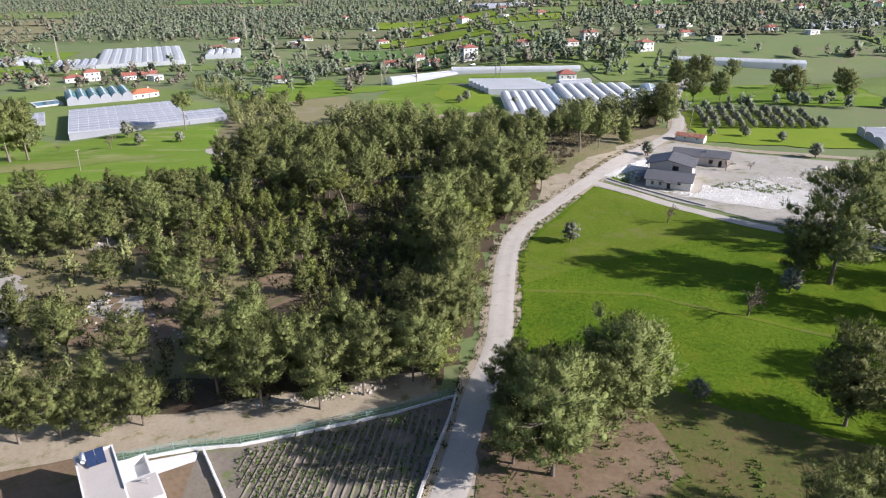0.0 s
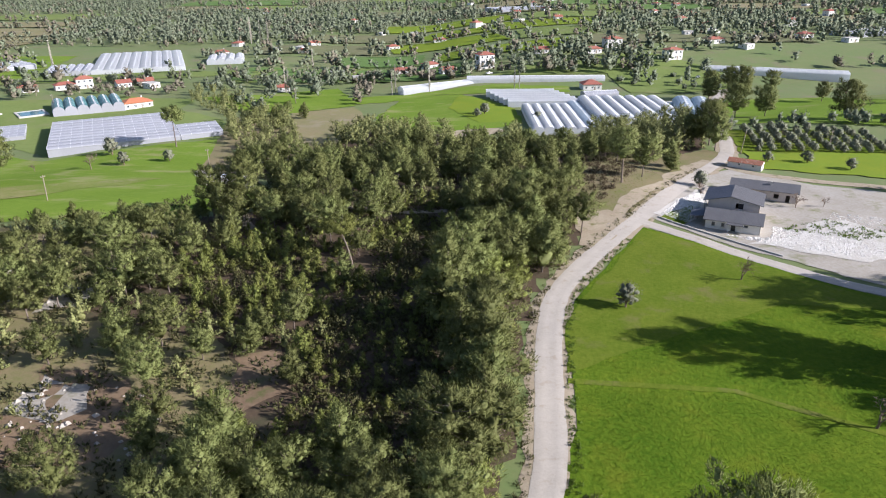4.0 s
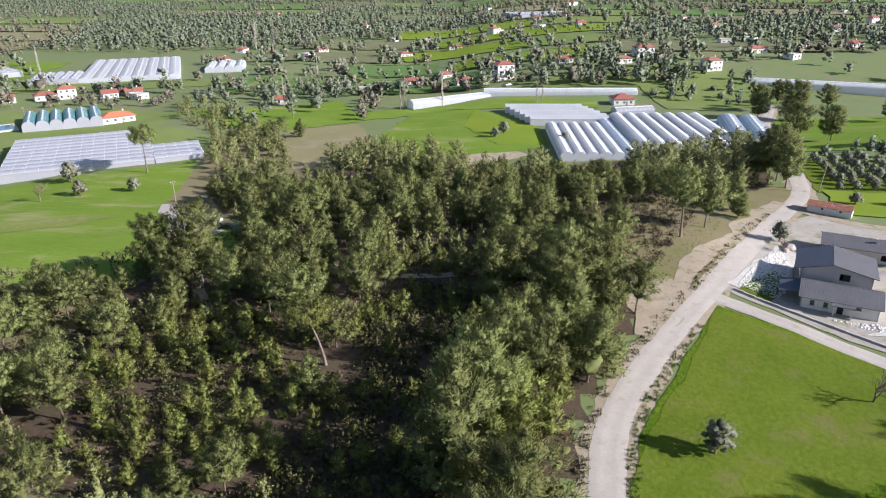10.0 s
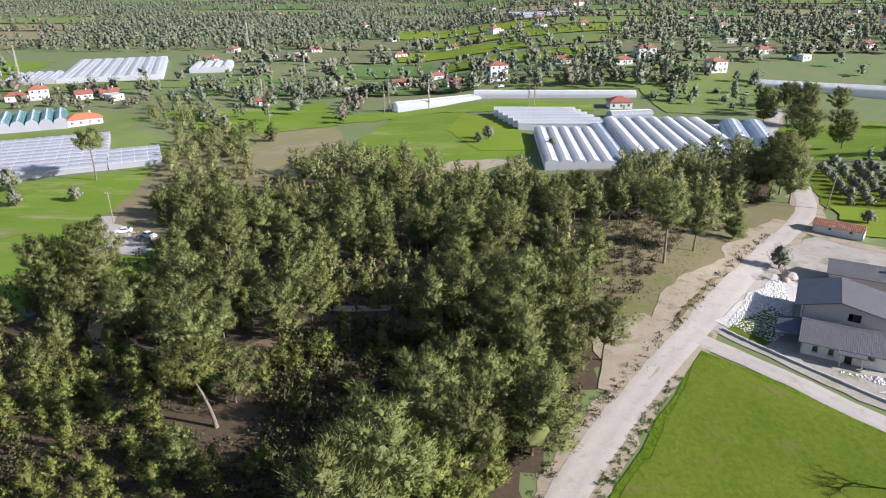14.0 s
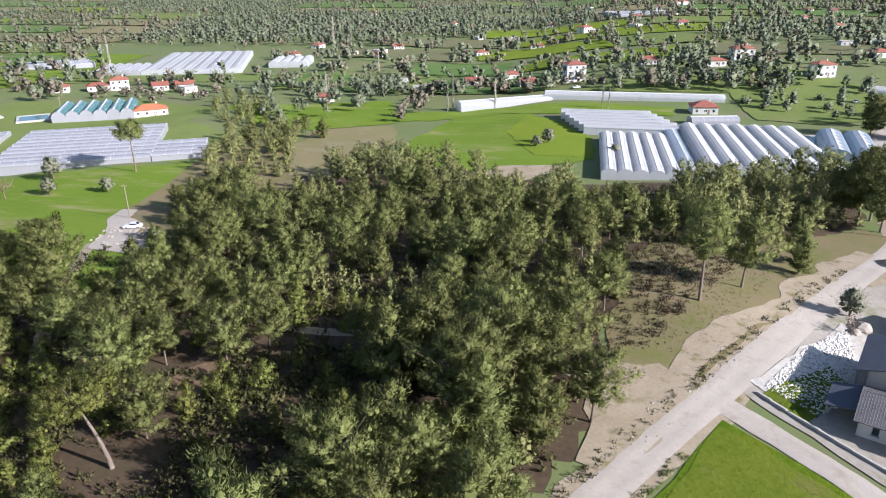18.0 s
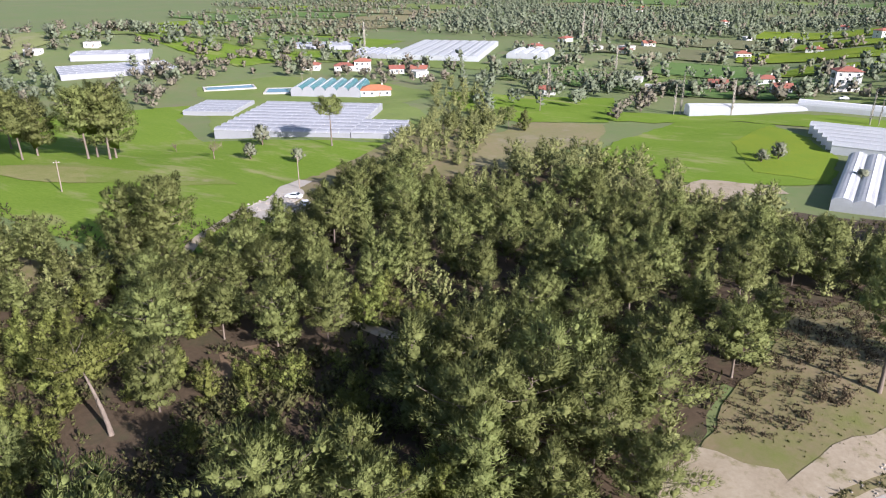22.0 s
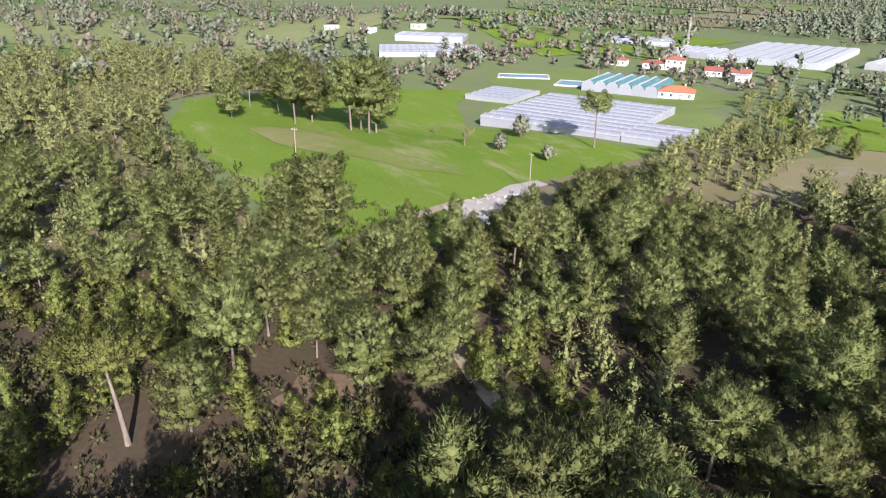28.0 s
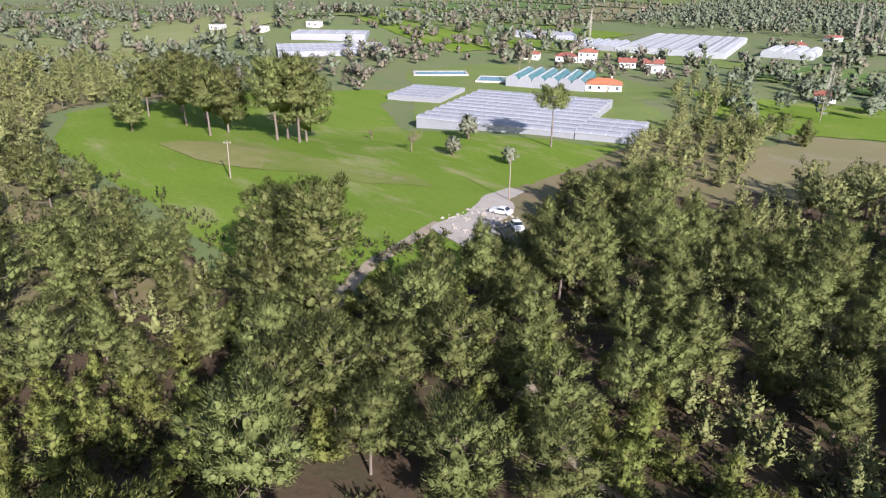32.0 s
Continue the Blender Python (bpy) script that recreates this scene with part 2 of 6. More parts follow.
def ground_z(x, y):
    z = -8 * step01((y - (235 + 0.5 * max(x, -60))) / 80)
    z -= 2 * step01((-x - 130) / 50) * step01((y - 200) / 40)
    z -= 2.5 * step01((y - 330) / 60) * step01((20 - x) / 60) * step01((x + 160) / 50)
    z += 3.2 * math.exp(-((x - 40) ** 2 + (y - 224) ** 2) / 512)
    z += 14 * step01((y - 440) / 130) * step01((x + 60) / 180)
    z += 16 * math.exp(-(((x + 470) / 130) ** 2 + ((y - 420) / 110) ** 2))
    z += 0.12 * math.sin(x * 0.21 + 1) * math.sin(y * 0.17)
    return z


def mesh(name, verts, faces, mats, mat_of=None, smooth=False):
    me = bpy.data.meshes.new(name)
    me.from_pydata(verts, [], faces)
    for m in (mats if isinstance(mats, (list, tuple)) else [mats]):
        me.materials.append(m)
    if mat_of is not None:
        me.polygons.foreach_set("material_index", mat_of)
    if smooth:
        me.polygons.foreach_set("use_smooth", [True] * len(me.polygons))
    me.update()
    return me


def part(name, me, parent, label="", at=None):
    """One mesh as a part under a thing."""
    ob = new(name, me)
    if parent is not None:
        ob.parent = parent
    if at is not None:
        ob.matrix_basis = at
    if label:
        ob["label"] = label
    return ob


def thing(name, m, label, category, group="", kind=""):
    ob = new(name)
    ob.matrix_basis = m
    ob.empty_display_size = 0.3
    return tagged(ob, label, category, group, kind)


class Build:
    """Collects vertices and faces for one mesh."""

    def __init__(self):
        self.v, self.f, self.k = [], [], []

    def add(self, verts, faces, k=0):
        n = len(self.v)
        self.v += [tuple(p) for p in verts]
        self.f += [tuple(i + n for i in f) for f in faces]
        self.k += [k] * len(faces)
        return self

    def box(self, x0, y0, z0, x1, y1, z1, k=0):
        v = [(x, y, z) for z in (z0, z1) for y in (y0, y1) for x in (x0, x1)]
        return self.add(v, [(0, 2, 3, 1), (4, 5, 7, 6), (0, 1, 5, 4), (2, 6, 7, 3), (0, 4, 6, 2), (1, 3, 7, 5)], k)

    def tube(self, pts, radii, sides=6, k=0, cap=True):
        rings = []
        for i, p in enumerate(pts):
            p = Vector(p)
            d = (Vector(pts[min(i + 1, len(pts) - 1)]) - Vector(pts[max(i - 1, 0)])).normalized()
            u = d.orthogonal().normalized()
            w = d.cross(u)
            rings.append([p + (u * math.cos(a) + w * math.sin(a)) * radii[i] for a in [2 * math.pi * j / sides for j in range(sides)]])
        v = [q for r in rings for q in r]
        f = [(i * sides + j, i * sides + (j + 1) % sides, (i + 1) * sides + (j + 1) % sides, (i + 1) * sides + j) for i in range(len(pts) - 1) for j in range(sides)]
        if cap:
            f.append(tuple(range((len(pts) - 1) * sides, len(pts) * sides)))
        return self.add(v, f, k)

    def prism(self, profile, y0, y1, k=0):
        """A profile in x, z drawn along y, closed at both ends."""
        n = len(profile)
        v = [(x, y0, z) for x, z in profile] + [(x, y1, z) for x, z in profile]
        f = [(i, (i + 1) % n, n + (i + 1) % n, n + i) for i in range(n)]
        return self.add(v, f + [tuple(range(n))[::-1], tuple(range(n, 2 * n))], k)

    def mesh(self, name, mats, smooth=False):
        return mesh(name, self.v, self.f, mats, self.k, smooth)


# one sheet of ground to the horizon
def ground_sheet():
    far_w = [-5200, -3800, -2800, -2100, -1700, -1400, -1150, -950, -800, -680, -600, -540, -490, -450, -420, -396, -376, -358]
    far_e = [262, 276, 296, 320, 350, 390, 440, 500, 580, 680, 800, 1000, 1250, 1600, 2100, 2800, 3800, 5200]
    xs = far_w + list(range(-344, 257, 4)) + far_e
    ys = [-2500, -1200, -600, -300, -150, -80, -40, -16] + list(range(0, 561, 4)) + [572, 590, 612, 640, 680, 730, 790, 860, 950, 1060, 1200, 1400, 1700, 2100, 2700, 3600, 5000]
    v = [(x, y, ground_z(x, y)) for y in ys for x in xs]
    w = len(xs)
    f = [(j * w + i, j * w + i + 1, (j + 1) * w + i + 1, (j + 1) * w + i) for j in range(len(ys) - 1) for i in range(w - 1)]
    ob = new("ground", mesh("ground", v, f, M_ground, smooth=True))
    return tagged(ob, "scrubby dry ground of a broad farming plain", "ground", kind="structure")


def inside(x, y, poly):
    c = False
    for (x0, y0), (x1, y1) in zip(poly, poly[1:] + poly[:1]):
        if (y0 > y) != (y1 > y) and x < (x1 - x0) * (y - y0) / (y1 - y0) + x0:
            c = not c
    return c


def rough_edge(poly, amount, size=6.0):
    """The polygon with its sides broken into uneven pieces."""
    out = []
    for (x0, y0), (x1, y1) in zip(poly, poly[1:] + poly[:1]):
        n = max(1, int(math.hypot(x1 - x0, y1 - y0) / size))
        for i in range(n):
            x, y = x0 + (x1 - x0) * i / n, y0 + (y1 - y0) * i / n
            d = noise.noise_vector(Vector((x * 0.11, y * 0.11, 3.0))) * amount
            d += noise.noise_vector(Vector((x * 0.37, y * 0.37, 9.0))) * amount * 0.6
            out.append((x + d.x, y + d.y))
    return out


def patch(name, poly, material, lift, step=4, ragged=1.0, label="", category="field"):
    """A piece of ground cover laid on the land."""
    poly = rough_edge(poly, ragged, 2.5 if step == 4 and ragged < 2.7 and len(poly) < 14 else 6.0) if ragged else poly
    bm = bmesh.new()
    face = bm.faces.new([bm.verts.new((x, y, 0)) for x, y in poly])
    bmesh.ops.triangulate(bm, faces=[face])
    xs, ys = [p[0] for p in poly], [p[1] for p in poly]
    for axis, lo, hi in ((0, min(xs), max(xs)), (1, min(ys), max(ys))):
        at = math.ceil(lo / step) * step
        while at < hi:
            no = Vector((1, 0, 0)) if axis == 0 else Vector((0, 1, 0))
            bmesh.ops.bisect_plane(bm, geom=bm.verts[:] + bm.edges[:] + bm.faces[:], plane_co=no * at, plane_no=no)
            at += step
    for v in bm.verts:
        v.co.z = ground_z(v.co.x, v.co.y) + lift
    bmesh.ops.recalc_face_normals(bm, faces=bm.faces[:])
    me = bpy.data.meshes.new(name)
    bm.to_mesh(me)
    bm.free()
    if len(me.polygons) and me.polygons[0].normal.z < 0:
        me.flip_normals()
    me.materials.append(material)
    return tagged(new(name, me), label, category, kind="structure")


def spline(pts, step=2.0):
    out = []
    ext = [pts[0]] + pts + [pts[-1]]
    for i in range(1, len(ext) - 2):
        p0, p1, p2, p3 = [Vector((*p, 0)) for p in ext[i - 1:i + 3]]
        n = max(2, int((p2 - p1).length / step))
        for j in range(n):
            t = j / n
            q = 0.5 * (2 * p1 + (p2 - p0) * t + (2 * p0 - 5 * p1 + 4 * p2 - p3) * t * t + (3 * p1 - p0 - 3 * p2 + p3) * t ** 3)
            out.append((q.x, q.y))
    return out + [pts[-1]]


def strip(name, line, widths, material, lift, label, category, crown=0.0, wander=0.25):
    """A road or track along a line."""
    pts = spline(line)
    v, f, cols = [], [], 7
    for i, (x, y) in enumerate(pts):
        a, b = pts[max(i - 1, 0)], pts[min(i + 1, len(pts) - 1)]
        t = Vector((b[0] - a[0], b[1] - a[1], 0)).normalized()
        side = Vector((t.y, -t.x, 0))
        w = widths[0] + (widths[1] - widths[0]) * i / len(pts)
        for j in range(cols):
            u = (j / (cols - 1) - 0.5) * w
            if j in (0, cols - 1):
                u += wander * noise.noise(Vector((x * 0.3, y * 0.3, j)))
            p = Vector((x, y, 0)) + side * u
            rut = crown * (0.5 - abs(abs(j - 3) - 1.5)) if 0 < j < cols - 1 else -0.06
            v.append((p.x, p.y, ground_z(p.x, p.y) + lift + rut))
    f = [(i * cols + j, i * cols + j + 1, (i + 1) * cols + j + 1, (i + 1) * cols + j) for i in range(len(pts) - 1) for j in range(cols - 1)]
    return tagged(new(name, mesh(name, v, f, material, smooth=True)), label, category, kind="structure")


ground_sheet()
ROAD = [(-6, 40), (-3, 55), (-0.4, 65), (2, 75), (4.8, 88), (8.8, 103), (11, 120), (13, 136), (17, 154), (25.5, 170), (37, 187.5), (53, 209), (71, 235), (88, 258), (95, 275), (101, 295), (108, 318), (118, 350), (132, 390), (150, 430), (166, 470)]
SIDE = [(44, 194.5), (53, 185), (62, 174), (75, 160.5), (95, 147), (130, 128), (170, 110)]
BACK = [(82, 250), (90, 238), (103, 231), (125, 222), (160, 208)]
ROAD_PTS, SIDE_PTS, BACK_PTS = spline(ROAD, 3), spline(SIDE, 3), spline(BACK, 3)

FOREST = [(-60, 74), (-44, 80), (-28, 84), (-13, 87), (-1, 91), (5, 108), (7, 130), (11, 152), (20, 172), (28, 186), (28, 200), (32, 222), (34, 240), (48, 257), (66, 256), (84, 268), (93, 290), (98, 318), (88, 324), (68, 306), (40, 294), (20, 300), (4, 314), (-10, 324), (-24, 332), (-40, 338), (-50, 332), (-55, 314), (-62, 296), (-72, 298), (-84, 310), (-92, 304), (-85, 276), (-68, 252), (-58, 236), (-54, 222), (-58, 206), (-75, 197), (-97, 192), (-121, 193), (-163, 190), (-205, 200), (-232, 226), (-262, 262), (-300, 292), (-352, 284), (-345, 190), (-300, 150), (-260, 90), (-160, 60), (-100, 66)]
SPARSE = [(-64, 306), (-80, 345), (-92, 384), (-112, 400), (-138, 436), (-158, 440), (-150, 410), (-120, 378), (-106, 332), (-94, 306)]
FLOOR = FOREST[:17] + [(98, 318), (96, 330), (30, 318), (4, 320), (-24, 338), (-40, 342), (-54, 336), (-60, 316), (-70, 318), (-84, 352), (-100, 384), (-114, 374), (-106, 330), (-98, 300)] + FOREST[31:]


def cell_patch(name, poly, material, lift, step, label, category):
    """Ground cover of an intricate outline, laid in small cells."""
    xs, ys = [p[0] for p in poly], [p[1] for p in poly]
    x0, y0 = min(xs), min(ys)
    at, v, f = {}, [], []

    def corner(i, j):
        if (i, j) not in at:
            x, y = x0 + i * step, y0 + j * step
            d = noise.noise_vector(Vector((x * 0.3, y * 0.3, 5.0))) * step * 0.45
            at[i, j] = len(v)
            v.append((x + d.x, y + d.y, ground_z(x + d.x, y + d.y) + lift))
        return at[i, j]
    for i in range(int((max(xs) - x0) / step) + 1):
        for j in range(int((max(ys) - y0) / step) + 1):
            if inside(x0 + (i + 0.5) * step, y0 + (j + 0.5) * step, poly):
                f.append((corner(i, j), corner(i + 1, j), corner(i + 1, j + 1), corner(i, j + 1)))
    return tagged(new(name, mesh(name, v, f, material, smooth=True)), label, category, kind="structure")


cell_patch("forest_floor", FLOOR, M_floor, 0.06, 3.0, "brown needle-strewn forest floor with sparse grass", "forest floor")
patch("meadow_east", [(8, 96), (14, 112), (16, 132), (20, 152), (29, 167), (43.5, 191), (51, 184.5), (73, 159.5), (77, 156), (100, 139), (150, 114), (200, 84), (210, 40), (60, 20), (52, 60), (42, 78), (30, 90), (18, 92)], M_field, 0.10, ragged=0.8, label="lush bright green meadow beside the gravel road")
patch("meadow_strip", [(14.5, 126), (17, 142), (21, 152), (30, 166), (43, 190), (50, 183.5), (73, 158), (84, 147), (60, 150), (36, 138)], M_field2, 0.14, ragged=0.8, label="paler yellow-green meadow with tyre marks")
patch("meadow_path", [(14.3, 123.2), (14.5, 124.6), (40, 121.4), (70, 103.2), (92, 91.3), (92, 90.4), (69.5, 102.2), (39.5, 120.2)], M_field2, 0.17, ragged=0.25, label="thin trodden line of dry grass across the meadow", category="footpath")
patch("soil_under_pines", [(3, 66), (6, 82), (12, 90), (24, 88), (30, 80), (30, 70), (22, 58), (4, 52)], M_soil, 0.16, ragged=1.5, label="bare reddish soil below the roadside pines", category="soil")
patch("south_grass", [(22, 91), (34, 89), (46, 81), (72, 68), (90, 50), (60, 30), (20, 36), (18, 60)], M_rough, 0.13, ragged=2, label="thin dry grass on reddish earth")
patch("chalk_lot", [(46, 199), (60, 217), (74, 236), (86, 244), (100, 228), (130, 214), (128, 160), (108, 148), (84, 158), (64, 177)], M_chalk, 0.12, ragged=1.2, label="building plot covered with pale chalky rubble", category="building plot")
patch("bare_slope", [(27, 186), (30, 210), (34, 240), (48, 258), (66, 258), (84, 268), (90, 262), (70, 238), (52, 212), (38, 192)], M_slope, 0.12, ragged=1.5, label="bare eroded slope with spiny shrubs and thin grass", category="slope")
patch("dirt_bay", [(26, 180), (28, 200), (36, 202), (44, 199), (38, 190), (30, 178)], M_verge, 0.15, ragged=1.8, label="sandy lay-by of bare pale dirt", category="dirt")
patch("meadow_west", [(-66, 240), (-56, 224), (-60, 209), (-76, 201), (-97, 198), (-121, 198), (-163, 194), (-205, 206), (-235, 240), (-262, 284), (-230, 336), (-208, 312), (-166, 292), (-121, 316), (-104, 322), (-98, 290), (-96, 268)], M_field_w, 0.12, ragged=2, label="wide bright green meadow below the greenhouses")
patch("greenhouse_yard", [(-100, 318), (-98, 335), (-120, 372), (-150, 392), (-150, 425), (-200, 440), (-262, 420), (-268, 368), (-225, 340), (-168, 298), (-121, 322)], M_field3, 0.10, ragged=2, label="trodden earth round the greenhouses", category="yard")
patch("trodden_meadow", [(-150, 222), (-128, 222), (-110, 240), (-100, 252), (-112, 254), (-140, 240), (-160, 234)], M_trod, 0.20, ragged=4, label="paler trampled part of the meadow")
patch("dry_corner", [(-158, 214), (-136, 216), (-126, 224), (-140, 236), (-160, 228)], M_dry, 0.26, ragged=3.5, label="yellowed dry grass beside the pine clump")
patch("parking_track", [(-78, 232), (-83, 244), (-94, 260), (-97, 270), (-93, 271), (-89, 262), (-82, 257), (-76, 246), (-66, 236), (-66, 231)], M_road, 0.22, ragged=1.0, label="pale dirt parking place at the forest edge", category="parking place")
patch("meadow_north", [(-150, 428), (-75, 466), (-57, 408), (-89, 388), (-121, 396)], M_field_w, 0.2, ragged=2, label="green meadow behind the forest")
patch("fallow_north", [(-89, 388), (-57, 404), (-45, 364), (-54, 345), (-48, 312), (-66, 312), (-82, 350)], M_fallow, 0.22, ragged=2, label="brown fallow field behind the forest")
patch("knoll_meadow", [(-43, 376), (-33, 428), (0, 432), (16, 410), (28, 384), (29, 350), (12, 338), (-10, 328), (-28, 330), (-40, 352)], M_field_w, 0.2, ragged=2, label="green meadow on a low knoll")
patch("knoll_crop", [(0, 428), (16, 408), (28, 384), (28, 352), (8, 352), (-6, 392)], M_yellow, 0.3, ragged=1, label="bright yellow-green crop on the knoll")
patch("knoll_soil", [(-8, 321), (-2, 335), (16, 340), (20, 334), (8, 320)], M_verge, 0.3, ragged=1, label="pale bare earth track behind the trees", category="dirt")
patch("strip_meadow", [(-90, 424), (-55, 412), (-10, 433), (14, 430), (64, 434), (66, 452), (20, 460), (-36, 440)], M_field_w, 0.24, ragged=2, label="green strip of meadow before the long greenhouse")
patch("olive_ground", [(95, 262), (122, 258), (150, 262), (150, 296), (104, 300)], M_field2, 0.2, ragged=1.5, label="grassy ground of the olive grove")
patch("flower_field", [(93, 244), (128, 232), (150, 230), (165, 262), (118, 262), (97, 264)], M_yellow, 0.26, ragged=1.5, label="yellow-flowering green field")
patch("meadow_north_east", [(112, 318), (160, 306), (210, 300), (230, 350), (200, 412), (143, 404), (122, 356)], M_field_w, 0.2, ragged=2, label="green meadow with scattered pines")
patch("garden_ground", [(1.5, 87), (-22, 78.5), (-34, 75), (-36, 50), (-8, 48), (-3.5, 66)], M_mulch, 0.14, ragged=0, label="tilled earth of a fenced vegetable garden", category="garden")
patch("west_track_soil", [(-90, 84), (-62, 74), (-46, 76), (-44, 66), (-50, 48), (-110, 40), (-110, 80)], M_soil, 0.12, ragged=1.5, label="dry brown earth beside the villa", category="soil")
patch("yard", [(-50, 60), (-44, 73.5), (-34.5, 75.2), (-33, 62), (-36, 50), (-60, 48)], M_soil, 0.15, ragged=0.5, label="dry brown lawn of a walled yard", category="yard")
patch("forest_track", [(-75, 80), (-40, 84), (-10, 93), (-2, 95), (-1.5, 87.6), (-22, 79.8), (-38, 76.2), (-62, 71)], M_verge, 0.18, ragged=0.6, label="sandy track along the green fence", category="track")
for k, (poly, m) in enumerate([
        ([(-60, 112), (-52, 120), (-46, 112), (-56, 102), (-68, 104), (-74, 116)], M_soil),
        ([(-72, 128), (-58, 126), (-50, 114), (-64, 110)], M_soil),
        ([(-42, 134), (-34, 134), (-29, 124), (-34, 116), (-39, 124)], M_soil),
        ([(8, 206), (14, 206), (16, 199), (10, 199)], M_verge),
        ([(-84, 158), (-76, 158), (-76, 150), (-84, 148)], M_chalk),
        ([(-144, 164), (-134, 162), (-136, 152), (-146, 154)], M_chalk), ([(-98, 136), (-88, 128), (-80, 112), (-79, 104), (-92, 108), (-104, 128)], M_chalk), ([(-70, 126), (-63, 122), (-58, 115), (-63, 112), (-70, 117)], M_chalk), ([(-30, 186), (-28, 192), (-22, 193), (-20, 187), (-26, 183)], M_soil),
        ([(-54, 156), (-46, 156), (-44, 148), (-52, 147)], M_soil)]):
    patch("clearing", poly, m, 0.12, ragged=2.6, label="bare earth clearing between the pines", category="clearing")
patch("thin_wood_soil", [(-100, 90), (-38, 94), (-34, 116), (-46, 138), (-78, 144), (-100, 140)], M_slope, 0.09, ragged=2.5, label="pale reddish earth and thin grass below scattered pines", category="forest floor")
patch("west_floor", [(-78, 96), (-72, 194), (-120, 193), (-163, 190), (-205, 199), (-232, 225), (-262, 261), (-300, 290), (-350, 282), (-343, 190), (-300, 150), (-256, 96), (-160, 66), (-100, 72)], M_slope, 0.10, ragged=1.5, label="thin grass and pale earth below the western pines", category="forest floor")
patch("terraced_meadow", [(96, 482), (20, 486), (60, 520), (135, 528), (175, 480), (160, 440), (120, 424), (98, 430)], M_field3, 0.3, step=8, ragged=2, label="sloping green meadow behind the greenhouses")
patch("village_meadow", [(-240, 500), (-160, 520), (-150, 480), (-80, 500), (-60, 560), (-180, 540), (-250, 560), (-330, 600), (-380, 500), (-300, 470)], M_field3, 0.3, step=8, ragged=3, label="green meadow round the village")
patch("west_pasture", [(-300, 425), (-420, 440), (-560, 520), (-420, 640), (-330, 640), (-300, 500)], M_field_w, 0.35, step=12, ragged=3, label="broad green pasture in the plain")
patch("hill_pasture", [(-358, 190), (-356, 285), (-400, 330), (-440, 390), (-560, 430), (-700, 340), (-640, 150), (-450, 130)], M_hill, 0.6, step=12, ragged=4, label="pale green pasture on a low hill")
patch("east_pasture", [(205, 300), (330, 260), (420, 330), (300, 420), (215, 410)], M_field3, 0.3, step=8, ragged=3, label="green pasture with scattered trees")
patch("wood_edge_grass", [(-64, 240), (-72, 254), (-84, 276), (-92, 300), (-98, 322), (-106, 322), (-100, 292), (-97, 270), (-86, 256), (-74, 240)], M_slope, 0.13, ragged=1.0, label="thin grass and pale earth beside the parking place", category="grassland")
strip("road_verge", ROAD, (7.6, 8.4), M_verge, 0.10, "sandy weedy verges of a gravel road", "verge", wander=1.6)
strip("gravel_road", ROAD, (4.5, 5.0), M_road, 0.19, "pale dusty gravel road with wheel tracks", "road", crown=0.05)
strip("side_road", SIDE, (3.8, 3.6), M_road, 0.17, "pale dirt lane along the building plot", "road", crown=0.04)
strip("back_lane", BACK, (4.0, 4.0), M_verge, 0.2, "sandy lane behind the new houses", "road", crown=0.03)
strip("forest_path", [(-80, 236), (-72, 222), (-66, 211), (-60, 203), (-56, 194), (-50, 186)], (2.4, 2.4), M_verge, 0.16, "shaded sandy path leading into the forest", "track")
strip("forest_path", [(-34, 209), (-24, 205), (-14, 203.5), (-4, 205), (6, 208), (14, 206), (24, 199), (30, 193)], (2.2, 2.2), M_verge, 0.16, "shaded sandy path leading into the forest", "track")
patch("thin_wood_grass", [(-60, 300), (-64, 316), (-82, 352), (-98, 386), (-116, 376), (-108, 330), (-99, 300), (-88, 306), (-72, 296)], M_slope, 0.11, ragged=2, label="grassy earth below scattered young pines", category="grassland")
patch("chalk_spoil", [(49, 199.5), (57, 210), (66, 219), (69, 214), (63, 205), (57, 195.5), (54, 193.5)], M_white, 0.2, ragged=1.2, label="white chalk spoil heaped beside the house", category="chalk spoil")
patch("chalk_spoil", [(66, 181), (74, 176), (88, 170), (100, 173), (104, 184), (96, 196), (86, 194), (80, 186), (74, 184)], M_white, 0.2, ragged=1.8, label="white chalk spoil spread before the house", category="chalk spoil")
patch("plot_grass", [(49.5, 196.5), (54, 202), (60, 206), (61, 202), (57, 195.5), (54, 192.5)], M_field2, 0.26, ragged=1.2, label="green strip beside the rubble bank", category="grass")
patch("sandy_bank", [(38, 201), (47, 213), (56, 226), (66, 240), (78, 254), (82, 252), (70, 238), (56, 218.5), (48, 207), (42, 199.5)], M_verge, 0.17, ragged=2.2, label="pale sandy bank along the gravel road", category="bank")


